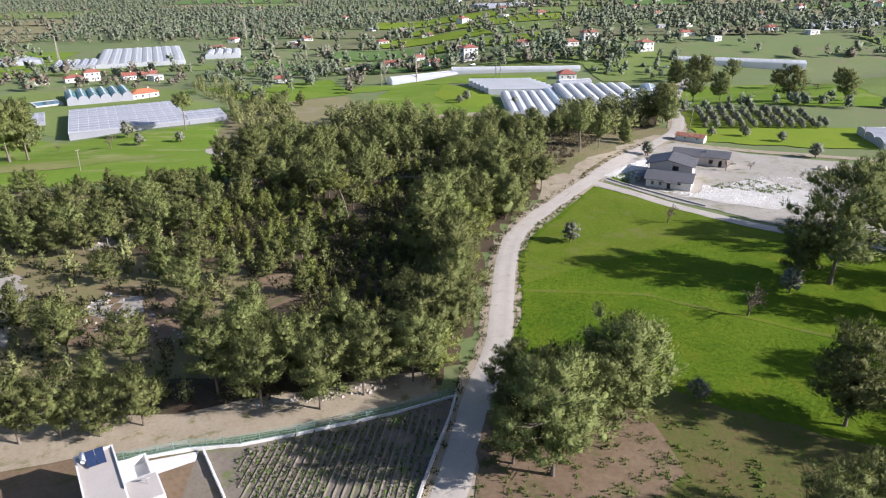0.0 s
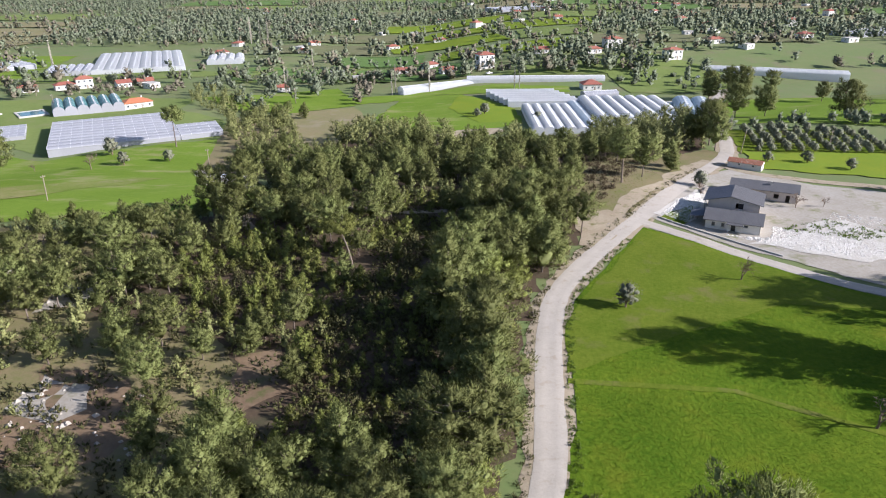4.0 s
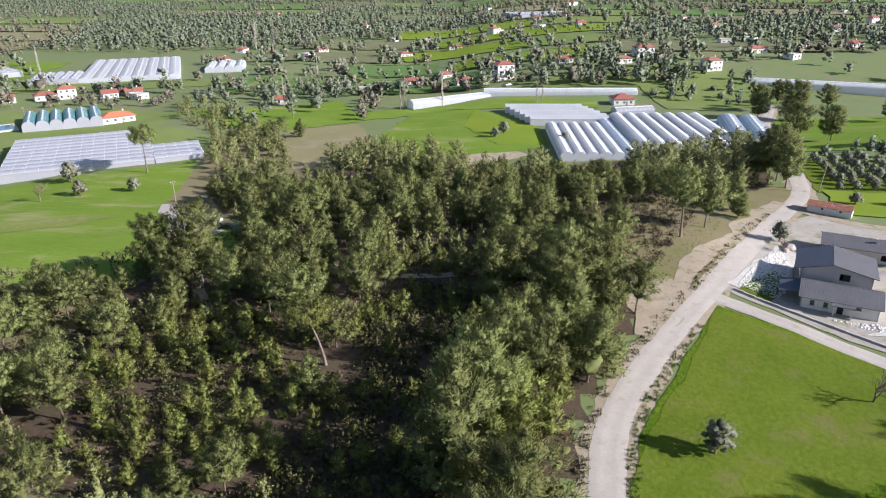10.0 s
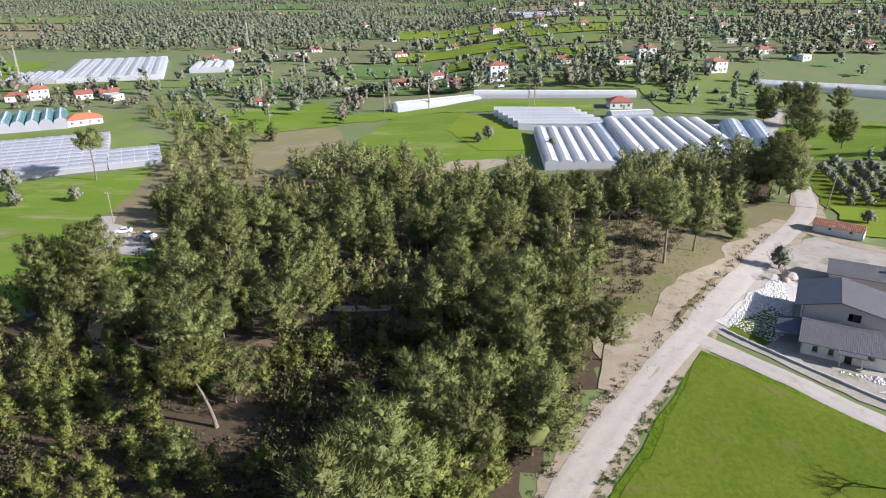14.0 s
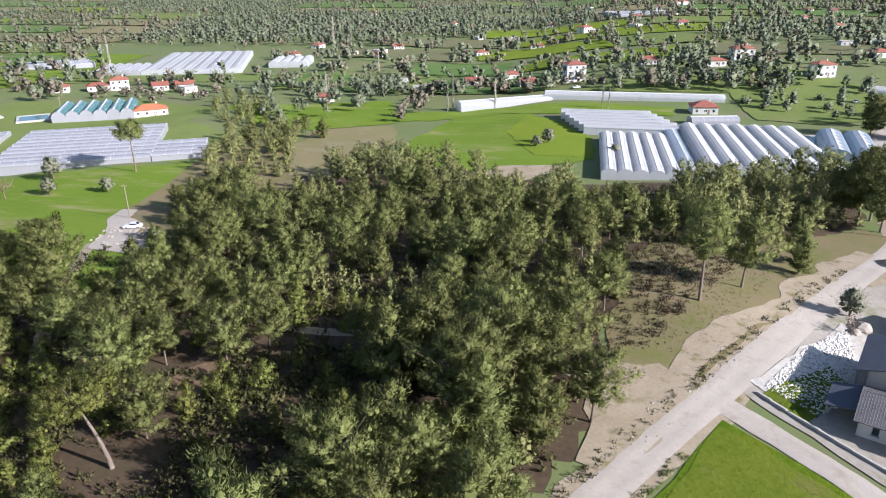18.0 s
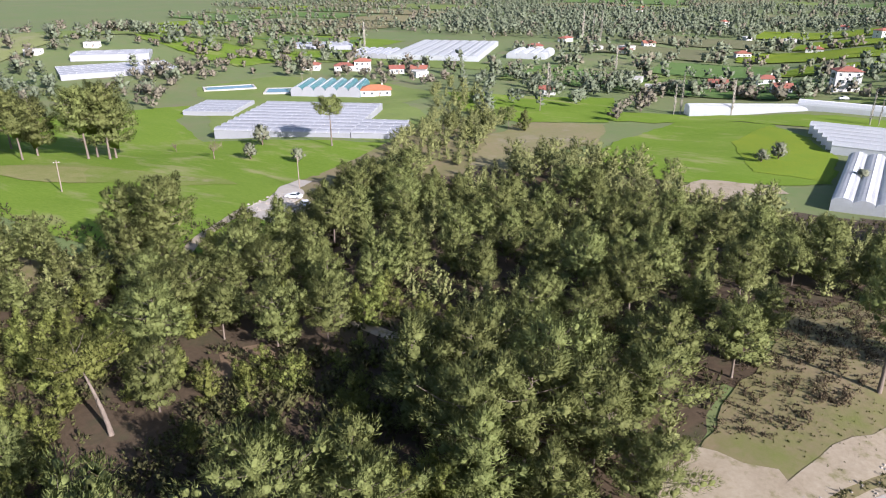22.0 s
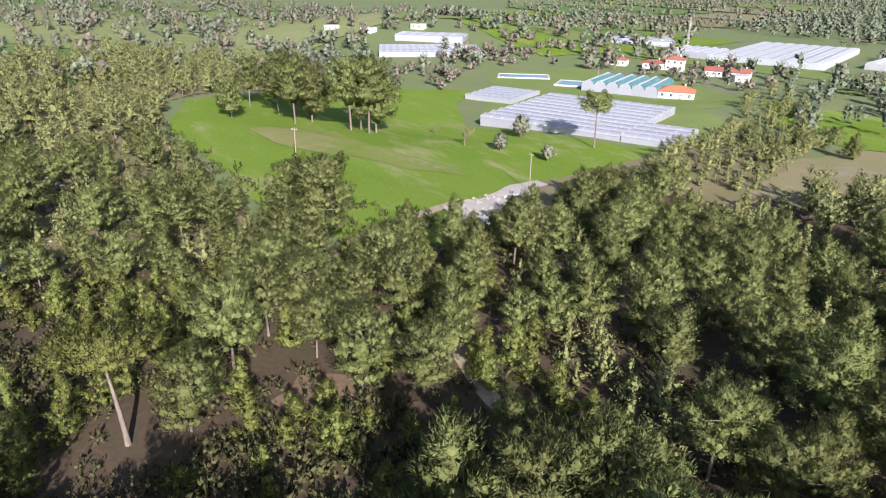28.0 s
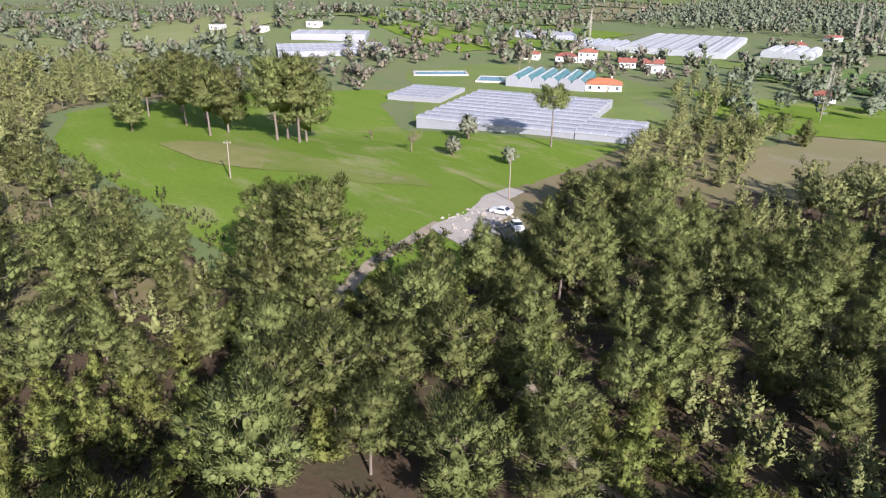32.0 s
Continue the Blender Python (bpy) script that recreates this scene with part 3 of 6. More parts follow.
# ---- trees ----
def tufts(rng, centres, out, per, spread, length, width, blades, flat=0.85, core=0.0):
    """Foliage as upright tapering plumes of narrow blades round cluster centres: triangles and their shading normals."""
    def unit(a):
        return a / (np.linalg.norm(a, axis=-1, keepdims=True) + 1e-9)
    k = len(centres)
    axis = unit(out * np.array([0.75, 0.75, 0.3]) + np.array([0, 0, 0.9]) + rng.normal(size=out.shape) * 0.22)
    size = rng.uniform(0.65, 1.35, (k, 1))
    a, o, c0 = np.repeat(axis, per, axis=0), np.repeat(out, per, axis=0), np.repeat(centres, per, axis=0)
    sz = np.repeat(size, per, axis=0) * spread
    u = rng.uniform(0, 1, (k * per, 1)) ** 1.15
    rad = unit(np.cross(a, rng.normal(size=a.shape)))
    wide = (1 - u) ** 0.75 * (0.55 + 0.45 * np.minimum(u / 0.22, 1)) + 0.06
    c = c0 + a * (u - 0.4) * 2.5 * flat * sz + rad * wide * 0.78 * sz * np.where(rng.uniform(0, 1, u.shape) < 0.22, 0.4, 1.0) * rng.uniform(0.82, 1.12, u.shape)
    nrm = rad * (1.05 - 0.5 * u) + a * (0.15 + 0.55 * u) + o * 0.95 + np.array([0, 0, 0.1])
    tip = a * 0.75 + rad * 0.55
    c, nrm, tip = (np.repeat(q, blades, axis=0) for q in (c, nrm, tip))
    nrm = unit(nrm + rng.normal(size=c.shape) * 0.2)
    d = unit(tip + rng.normal(size=c.shape) * 0.42)
    s = unit(np.cross(d, nrm + rng.normal(size=c.shape) * 0.5))
    ln = (length * rng.uniform(0.6, 1.4, len(c)))[:, None]
    wd = (width * rng.uniform(0.7, 1.3, len(c)))[:, None]
    p0, p1, p2 = c - d * ln * 0.35 - s * wd, c - d * ln * 0.2 + s * wd, c + d * ln
    face = np.cross(p1 - p0, p2 - p0)
    turn = (face * nrm).sum(1) < 0
    p0[turn], p1[turn] = p1[turn].copy(), p0[turn].copy()
    v, n = np.stack([p0, p1, p2], 1).reshape(-1, 3), np.repeat(nrm, 3, axis=0)
    if not core:
        return v, n
    # a rough dense body inside each plume
    e1 = unit(np.cross(axis, rng.normal(size=axis.shape)))
    e2 = np.cross(axis, e1)
    shape, faces = OCTA * np.array([0.62, 0.62, 0.9]), OCTA_F
    q = rng.uniform(0.72, 1.25, (k, len(shape), 1)) * (size * spread * core)[:, :, None]
    base = shape[None] * np.array([1.0, 1.0, 1.35 * flat])
    way = base[:, :, 0:1] * e1[:, None] + base[:, :, 1:2] * e2[:, None] + base[:, :, 2:3] * axis[:, None]
    pts = centres[:, None, :] + way * q
    nr = unit(unit(way) * 1.0 + out[:, None, :] * 0.45 + np.array([0, 0, 0.1]) + rng.normal(size=way.shape) * 0.38)
    return np.concatenate([v, pts[:, faces].reshape(-1, 3)]), np.concatenate([n, nr[:, faces].reshape(-1, 3)])


OCTA = np.array([(1, 0, 0), (-1, 0, 0), (0, 1, 0), (0, -1, 0), (0, 0, 1), (0, 0, -1)], dtype=float)
OCTA_F = np.array([(0, 2, 4), (2, 1, 4), (1, 3, 4), (3, 0, 4), (2, 0, 5), (1, 2, 5), (3, 1, 5), (0, 3, 5)])


def tri_mesh(name, tris, material):
    v, nrm = tris
    me = bpy.data.meshes.new(name)
    n = len(v) // 3
    me.vertices.add(3 * n)
    me.vertices.foreach_set("co", np.asarray(v, dtype=np.float32).ravel())
    me.loops.add(3 * n)
    me.loops.foreach_set("vertex_index", np.arange(3 * n, dtype=np.int32))
    me.polygons.add(n)
    me.polygons.foreach_set("loop_start", np.arange(0, 3 * n, 3, dtype=np.int32))
    me.polygons.foreach_set("loop_total", np.full(n, 3, dtype=np.int32))
    me.polygons.foreach_set("use_smooth", np.ones(n, dtype=bool))
    me.materials.append(material)
    me.update(calc_edges=True)
    me.normals_split_custom_set_from_vertices(nrm.astype(np.float32))
    return me


def crown_clusters(rng, h, base, r, n, habit="cone", bough=1):
    """Cluster centres of a crown, gathered on its boughs, and the way out from its axis."""
    nb = max(4, n // bough) if bough > 1 else n
    u = (np.arange(nb) + rng.uniform(0, 1, nb)) / nb
    th = np.arange(nb) * 2.4 + rng.uniform(-0.7, 0.7, nb)
    ph = rng.uniform(0, 6.28, 3)
    if habit == "cone":
        u = u ** 1.2
        prof = (1 - u) ** 0.65 * (0.6 + 0.4 * np.minimum(u / 0.25, 1)) + 0.05
    elif habit == "round":
        prof = np.sqrt(np.maximum(1 - (2 * u - 0.75) ** 2 / 1.6, 0.03))
    else:
        prof = np.where(u > 0.4, 1.05 - (u - 0.4) * 0.8, 0.4 + u * 1.4)
    lobes = 1 + 0.2 * np.sin(2 * th + ph[0] + 4 * u) + 0.18 * np.sin(3 * th + ph[1] - 7 * u)
    deep = rng.uniform(0.0, 1.0, nb) ** (0.3 if bough > 1 else 0.4)
    rho = r * prof * lobes * deep
    lean = rng.normal(size=2) * 0.05 * h
    c = np.stack([rho * np.cos(th) + lean[0] * u, rho * np.sin(th) + lean[1] * u, base + u * (h - base)], 1)
    o = np.stack([np.cos(th), np.sin(th), 1.1 * (u - 0.25)], 1) * (0.35 + 0.65 * deep)[:, None]
    if bough > 1:
        k = np.arange(n) % nb
        side = rng.normal(size=(n, 3)) * r * np.array([0.15, 0.15, 0.09])
        along = rng.uniform(-0.32, 0.12, (n, 1)) * r * o[k] * np.array([1, 1, 0.3])
        c, o = c[k] + side + along, o[k] + side / r * 1.6
    return c, o


def unit(a):
    return a / (np.linalg.norm(a, axis=-1, keepdims=True) + 1e-9)


GOLD = (1 + 5 ** 0.5) / 2
ICO = unit(np.array([(-1, GOLD, 0), (1, GOLD, 0), (-1, -GOLD, 0), (1, -GOLD, 0), (0, -1, GOLD), (0, 1, GOLD), (0, -1, -GOLD), (0, 1, -GOLD), (GOLD, 0, -1), (GOLD, 0, 1), (-GOLD, 0, -1), (-GOLD, 0, 1)]))
ICO_F = np.array([(0, 11, 5), (0, 5, 1), (0, 1, 7), (0, 7, 10), (0, 10, 11), (1, 5, 9), (5, 11, 4), (11, 10, 2), (10, 7, 6), (7, 1, 8), (3, 9, 4), (3, 4, 2), (3, 2, 6), (3, 6, 8), (3, 8, 9), (4, 9, 5), (2, 4, 11), (6, 2, 10), (8, 6, 7), (9, 8, 1)])


def puffs(rng, c, axis, out, size, blades, length, width, fine=True, shape=(0.8, 0.8, 1.1), fill=0.52, flat=0.85):
    """Sprays of foliage: a small dense body at each centre and needle bundles standing out all round it, wider than high."""
    k = len(c)
    verts, faces = (ICO, ICO_F) if fine else (OCTA, OCTA_F)
    e1 = unit(np.cross(axis, rng.normal(size=axis.shape)))
    e2 = np.cross(axis, e1)
    body = verts * np.array(shape)
    way = body[None, :, 0:1] * e1[:, None] + body[None, :, 1:2] * e2[:, None] + body[None, :, 2:3] * axis[:, None]
    pts = c[:, None] + way * rng.uniform(0.6, 1.3, (k, len(verts), 1)) * (size * fill)[:, None, None]
    nr = unit(way * 0.75 + out[:, None] * 0.7 + np.array([0, 0, 0.08]) + rng.normal(size=way.shape) * 0.4)
    v, n = pts[:, faces].reshape(-1, 3), nr[:, faces].reshape(-1, 3)
    if not blades:
        return v, n
    cc, aa, oo, sz = (np.repeat(q, blades, axis=0) for q in (c, axis, out, size[:, None]))
    w = unit(unit(rng.normal(size=cc.shape)) + oo * 0.25 + np.array([0, 0, 0.2]))
    reach = (w + aa * (w * aa).sum(1)[:, None] * 0.55) * sz * rng.uniform(0.35, 1.0, (len(cc), 1)) ** 0.5
    reach[:, 2] *= flat
    p = cc + reach
    d = unit(w * 0.55 + aa * 0.8 + rng.normal(size=cc.shape) * 0.42)
    nrm = unit(w * 0.8 + oo * 0.75 + np.array([0, 0, 0.08]) + rng.normal(size=cc.shape) * 0.33)
    s = unit(np.cross(d, nrm + rng.normal(size=cc.shape) * 0.6))
    ln, wd = length * rng.uniform(0.6, 1.4, (len(cc), 1)), width * rng.uniform(0.7, 1.3, (len(cc), 1))
    p0, p1, p2 = p - s * wd, p + s * wd, p + d * ln
    turn = (np.cross(p1 - p0, p2 - p0) * nrm).sum(1) < 0
    p0[turn], p1[turn] = p1[turn].copy(), p0[turn].copy()
    return np.concatenate([v, np.stack([p0, p1, p2], 1).reshape(-1, 3)]), np.concatenate([n, np.repeat(nrm, 3, axis=0)])


def boughs_of(rng, h, base, r, nb, habit, lean=(0.0, 0.0)):
    """The boughs of a pine, foot, middle and tip of each, with their places on the trunk."""
    u = (np.arange(nb) + rng.uniform(0, 0.9, nb)) / nb
    th = np.arange(nb) * 2.4 + rng.uniform(-0.5, 0.5, nb)
    if habit == "cone":
        u = u ** 1.1
        prof = (1 - u) ** 0.8 * (0.8 + 0.2 * np.minimum(u / 0.15, 1)) + 0.07
        rise = 0.05 + 0.55 * u
    elif habit == "round":
        prof = np.sqrt(np.maximum(1 - (2 * u - 0.7) ** 2 / 1.75, 0.03))
        rise = -0.05 + 0.75 * u
    else:
        prof = 1.0 - 0.45 * u ** 2
        rise = 0.12 + 0.25 * u
    lob = rng.uniform(0, 6.28, 2)
    ln = r * prof * rng.uniform(0.62, 1.12, nb) * (1 + 0.16 * np.sin(th + lob[0]) + 0.14 * np.sin(2 * th + lob[1]))
    t = (base + u * (h - base) * 0.93) / h
    foot = np.stack([lean[0] * t ** 1.5, lean[1] * t ** 1.5, t * h - 0.1 * ln], 1)
    way = np.stack([np.cos(th), np.sin(th), np.zeros(nb)], 1)
    mid = foot + way * ln[:, None] * 0.5 + np.array([0, 0, 1.0]) * (ln * rise * 0.42)[:, None]
    tip = foot + way * ln[:, None] + np.array([0, 0, 1.0]) * (ln * (rise + 0.12))[:, None]
    return u, ln, way, foot, mid, tip


def pine_shape(seed, h, base, r, nb, habit="cone", lean=None, blades=64, size=0.78, length=0.34, width=0.036, fine=True, sparse=1.0, girth=0.016):
    """Boughs carrying flat sprays of needles in layers; returns the crown's triangles and the trunk with its limbs."""
    rng = np.random.default_rng(seed)
    lean = rng.normal(size=2) * 0.035 * h if lean is None else np.array(lean)
    u, ln, way, foot, mid, tip = boughs_of(rng, h, base, r, nb, habit, lean)
    side = np.stack([-way[:, 1], way[:, 0], np.zeros(nb)], 1)
    c, o, ax, sz = [], [], [], []
    for i in range(nb):
        marks = [(1.0, 0.0, 1.0), (0.74, 0.24, 0.85), (0.74, -0.24, 0.85)]
        if ln[i] > 1.6:
            marks += [(0.52, 0.22, 0.9), (0.54, -0.24, 0.9), (0.9, 0.13, 0.9), (0.9, -0.13, 0.9)]
        if ln[i] < 1.0:
            marks = [(0.8, 0.0, 1.0), (0.3, 0.1, 0.8)]
        for f, g, k in marks:
            if rng.random() > sparse:
                continue
            f += rng.uniform(-0.09, 0.09)
            p = foot[i] + (mid[i] - foot[i]) * 2 * f if f < 0.5 else mid[i] + (tip[i] - mid[i]) * (2 * f - 1)
            p = p + side[i] * g * ln[i] * rng.uniform(0.7, 1.3) + rng.normal(size=3) * np.array([0.12, 0.12, 0.1])
            c.append(p)
            sd = side[i] * np.sign(g) * 0.45
            up = np.array([0, 0, 1.0])
            ax.append(way[i] * (0.75 - 0.3 * u[i]) + sd + up * (0.55 + 0.75 * u[i]) + rng.normal(size=3) * 0.15)
            o.append((way[i] * f + sd * 0.4 + up * (0.15 + 0.7 * u[i])) * (0.55 + 0.45 * f))
            sz.append(size * k * rng.uniform(0.75, 1.3) * (1 - 0.25 * u[i]))
    if habit != "flat":
        for k in range(3):
            c.append(np.array([lean[0], lean[1], h * (0.9 + 0.05 * k)]) + rng.normal(size=3) * 0.12)
            ax.append(np.array([0, 0, 1.0]))
            o.append(np.array([0, 0, 0.8]))
            sz.append(size * (0.85 - 0.15 * k))
    crown = puffs(rng, np.array(c), unit(np.array(ax)), np.array(o), np.array(sz), blades, length, width, fine)
    if habit != "flat":
        # solid bodies added in the close-grown inside of the crown to block light
        t = np.linspace(0.08, 0.62, 5)
        cz = base + t * (h - base)
        mid_c = np.stack([lean[0] * (cz / h) ** 1.5, lean[1] * (cz / h) ** 1.5, cz], 1)
        up = np.tile(np.array([[0, 0, 1.0]]), (5, 1))
        inner = puffs(rng, mid_c, up, up * 0.0, (0.46 * r * (1 - t)), 0, 0, 0, True, fill=1.0)
        crown = (np.concatenate([crown[0], inner[0]]), np.concatenate([crown[1], inner[1]]))
    b = Build()
    line = [(lean[0] * max(t, 0) ** 1.5, lean[1] * max(t, 0) ** 1.5, h * 0.95 * t) for t in (-0.03, 0.03, 0.15, 0.35, 0.55, 0.76, 1.0)]
    b.tube(line, [h * girth * q for q in (1.5, 1.2, 1.0, 0.85, 0.66, 0.4, 0.08)], 7)
    for i in range(nb):
        k = h * girth * (0.2 + 0.06 * ln[i]) * (1 - 0.5 * u[i])
        b.tube([foot[i], mid[i], tip[i]], [k, k * 0.65, k * 0.2], 4, cap=False)
    for i in range(max(2, nb // 5)):
        a, z, q = rng.uniform(0, 6.28), base * rng.uniform(0.45, 1.0), r * rng.uniform(0.25, 0.5)
        b.tube([(lean[0] * (z / h) ** 1.5, lean[1] * (z / h) ** 1.5, z), (q * math.cos(a), q * math.sin(a), z + q * rng.uniform(-0.1, 0.3))], [h * girth * 0.22, h * girth * 0.06], 3, cap=False)
    return crown, b


def pine_kind(seed, h, base, r, nb, habit="cone", leaf=None, **more):
    crown, wood = pine_shape(seed, h, base, r, nb, habit, **more)
    return wood.mesh("trunk", M_bark, True), tri_mesh("crown", crown, leaf or M_needle), h


PINES = [pine_kind(*q) for q in ((11, 9.8, 1.6, 3.8, 24, "cone"), (12, 10.2, 3.6, 3.6, 21, "round"), (13, 8.6, 1.8, 3.6, 21, "cone"), (14, 9.2, 3.0, 3.8, 22, "round"), (15, 10.8, 4.6, 3.9, 22, "round"), (16, 10.2, 1.8, 3.6, 25, "cone"))]
YOUNG = [pine_kind(s, h, 0.4, r, nb, "cone", M_needle_y, size=0.56, blades=52, length=0.3, width=0.034) for s, h, r, nb in ((21, 4.6, 1.85, 13), (22, 5.4, 2.1, 15), (23, 3.4, 1.6, 11))]
OLDS = [pine_kind(s, h, b, r, nb, "round", size=0.9, blades=72, length=0.38, width=0.044) for s, h, b, r, nb in ((31, 13.0, 3.8, 5.0, 34), (32, 14.0, 4.4, 5.4, 36), (33, 11.5, 3.2, 4.8, 32))]
LEANER = pine_kind(43, 15.5, 8.4, 4.2, 24, "round", size=0.8)
TALL = pine_kind(44, 15.0, 7.4, 4.8, 28, "round", size=0.9, blades=72, length=0.38, width=0.044)
UMBRELLA = pine_kind(41, 10.5, 8.6, 4.5, 30, "flat", M_needle_y, size=0.62, blades=60, length=0.26, width=0.042, lean=(-2.4, -0.9), girth=0.026)
FLAT = pine_kind(42, 17.0, 12.0, 5.4, 30, "flat", size=0.9, blades=72, length=0.38, width=0.044)


def tree(kind, x, y, scale, turn, name, label, category="pine tree", group="", squash=1.0, sink=0.05):
    tm, cm, h = kind
    ob = thing(name, pose(x, y, ground_z(x, y) - sink, 0, 0, turn) @ Matrix.Diagonal((scale * squash, scale * squash, scale, 1)), label, category, group)
    part("trunk", tm, ob, "grey-brown fissured bark trunk")
    part("crown", cm, ob)
    return ob


def near_line(x, y, pts, d):
    return any((x - px) ** 2 + (y - py) ** 2 < d * d for px, py in pts)


CLEAR = [(2, 182, 5), (-2, 177, 4), (8, 186, 3), (-16, 168, 6), (-10, 171, 6), (-22, 172, 4), (-60, 112, 9), (-64, 122, 8), (-52, 106, 6), (-35, 126, 6), (-33, 117, 6), (-28, 187, 4), (-22, 201, 4), (-14, 203, 4), (-13, 184, 5), (-19, 176, 4), (-20, 192, 3), (-5, 182, 4), (-19, 165, 3), (-30, 171, 3), (8, 210, 5), (14, 207, 4), (-80, 162, 5), (-140, 166, 6), (-48, 159, 5), (-24, 141, 4), (-61, 144, 4), (5, 223, 4), (40, 236, 12), (46, 214, 14), (58, 240, 12), (34, 205, 9), (72, 252, 8), (-78, 248, 9), (-86, 118, 9), (-92, 128, 7), (-27.8, 84.5, 5), (-19.1, 84.4, 5), (-13, 88, 4), (-44.2, 81, 5), (-60, 77, 5), (-36, 82, 5), (-59, 200, 4), (-66, 198, 3)]


OPEN = [(-104, 86), (-36, 92), (-32, 118), (-46, 140), (-104, 146)]
GULLY = [(-30, 102), (-8, 100), (-6, 112), (-5, 124), (-6, 145), (-8, 158), (-1, 172), (1, 192), (-13, 199), (-24, 192), (-21, 176), (-19, 166), (-24, 151), (-30, 141), (-28, 120)]
HOLLOW = [(-58, 150), (-38, 146), (-33, 160), (-36, 182), (-48, 186), (-62, 172)]
BANK = [(-6, 100), (2, 96), (9, 118), (14, 150), (24, 176), (28, 192), (26, 206), (4, 204), (1, 188), (-1, 172), (-7, 158), (-5, 145)]


def forest_trees():
    """Places, kinds and sizes of the trees of the forest."""
    rng = random.Random(5)
    placed, cells = [], {}
    tries = 0
    while tries < 80000 and len(placed) < 3600:
        tries += 1
        x, y = rng.uniform(-352, 98), rng.uniform(60, 440)
        thin_wood = inside(x, y, SPARSE)
        if not (thin_wood or inside(x, y, FOREST)):
            continue
        if near_line(x, y, ROAD_PTS, 7.8 if y < 165 else 6.2) or any((x - a) ** 2 + (y - b) ** 2 < c * c for a, b, c in CLEAR):
            continue
        shade, bank, hollow = inside(x, y, GULLY), inside(x, y, BANK), inside(x, y, HOLLOW)
        young = not bank and ((noise.noise(Vector((x * 0.03, y * 0.03, 8.0))) > 0.36 and x > -70) or (x + 15) ** 2 + (y - 127) ** 2 < 150 or shade or hollow)
        old = not young and rng.random() < 0.8
        low = thin_wood or (y > 285 and -120 < x < -58)
        edge = x < -70 and y > 172
        gap = (5.0 if old else 3.0) * (1.0 if low else 0.95 if shade else 1.0 if hollow else (1.1 if y < 160 else 1.0) if bank else 1.0) * (1.0 + 0.35 * noise.noise(Vector((x * 0.05, y * 0.05, 1.0)))) * (1.0 if x > -110 else 1.15) * (1.45 if inside(x, y, OPEN) else 1.0)
        i, j = int(x // 5), int(y // 5)
        if any((x - q[0]) ** 2 + (y - q[1]) ** 2 < gap * gap for a in (-1, 0, 1) for b in (-1, 0, 1) for q in cells.get((i + a, j + b), ())):
            continue
        item = (x, y, old, rng.uniform(0.72, 1.18) * (0.62 if low else (1.72 if y < 160 else 1.25) if bank else 0.66 if shade else 1.15 if y < 110 and x > -36 else 0.72 if edge else 0.9), rng.uniform(0, 360), rng.randrange(6), rng.randrange(3))
        cells.setdefault((i, j), []).append(item)
        placed.append(item)
    return placed


HERO = [(-26, 169, 5.5), (-19, 172, 4), (-8, 165, 3), (-12, 178, 4), (-12, 188, 3), (-15, 152, 3)]
def build_forest():
    trees = [q for q in forest_trees() if not any((q[0] - a) ** 2 + (q[1] - b) ** 2 < c * c for a, b, c in HERO)]

    # the stretch of forest that the way passes over is built tree by tree
    def remote(q):
        return min((q[0] - a) ** 2 + (q[1] - b) ** 2 for a, b in ((-15, 115), (0, 150), (-10, 185), (-35, 195), (-40, 165)))
    trees.sort(key=remote)
    count = {True: 0, False: 0}
    rest = []
    for q in trees:
        x, y, old, s, turn, k, ky = q
        if count[old] < (300 if old else 260):
            count[old] += 1
            if old:
                tree(PINES[k], x, y, s, turn, "pine_tree", "dense dark green pine in the forest", group="forest pines")
            else:
                tree(YOUNG[ky], x, y, s, turn, "young_pine", "young bright green pine in the forest", group="young pines")
        else:
            rest.append(q)
    old_shapes = [pine_shape(60 + i, h, base, r, 14, habit, blades=12, size=1.05, length=0.42, width=0.1, fine=False)[0] for i, (h, base, r, habit) in enumerate(((9.8, 1.6, 3.8, "cone"), (10.2, 3.6, 3.6, "round"), (8.6, 1.8, 3.6, "cone"), (9.2, 3.0, 3.8, "round"), (10.8, 4.4, 3.9, "round"), (10.2, 1.8, 3.6, "cone")))]
    young_shapes = [pine_shape(70 + i, h, 0.5, r, 8, "cone", blades=12, size=0.75, length=0.36, width=0.09, fine=False)[0] for i, (h, r) in enumerate(((4.6, 1.85), (5.4, 2.1), (3.4, 1.6)))]
    vs, ns, trunks = [], [], Build()
    for x, y, old, s, turn, k, ky in rest:
        v, nn = old_shapes[k] if old else young_shapes[ky]
        ca, sa = math.cos(radians(turn)), math.sin(radians(turn))
        rot = np.array([[ca, sa, 0], [-sa, ca, 0], [0, 0, 1.0]])
        z = ground_z(x, y)
        vs.append(v @ rot * s + np.array([x, y, z]))
        ns.append(nn @ rot)
        if y < 330 and old:
            trunks.tube([(x, y, z - 0.2), (x, y, z + 6.5 * s)], [0.22 * s, 0.1 * s], 4)
    ob = thing("pine_forest", pose(0, 0, 0), "dense pine forest of mixed ages beyond the gravel road", "forest", kind="stuff")
    part("crowns", tri_mesh("crowns", (np.concatenate(vs), np.concatenate(ns)), M_needle_f), ob)
    part("trunks", trunks.mesh("trunks", M_bark), ob)
    return len(trees)


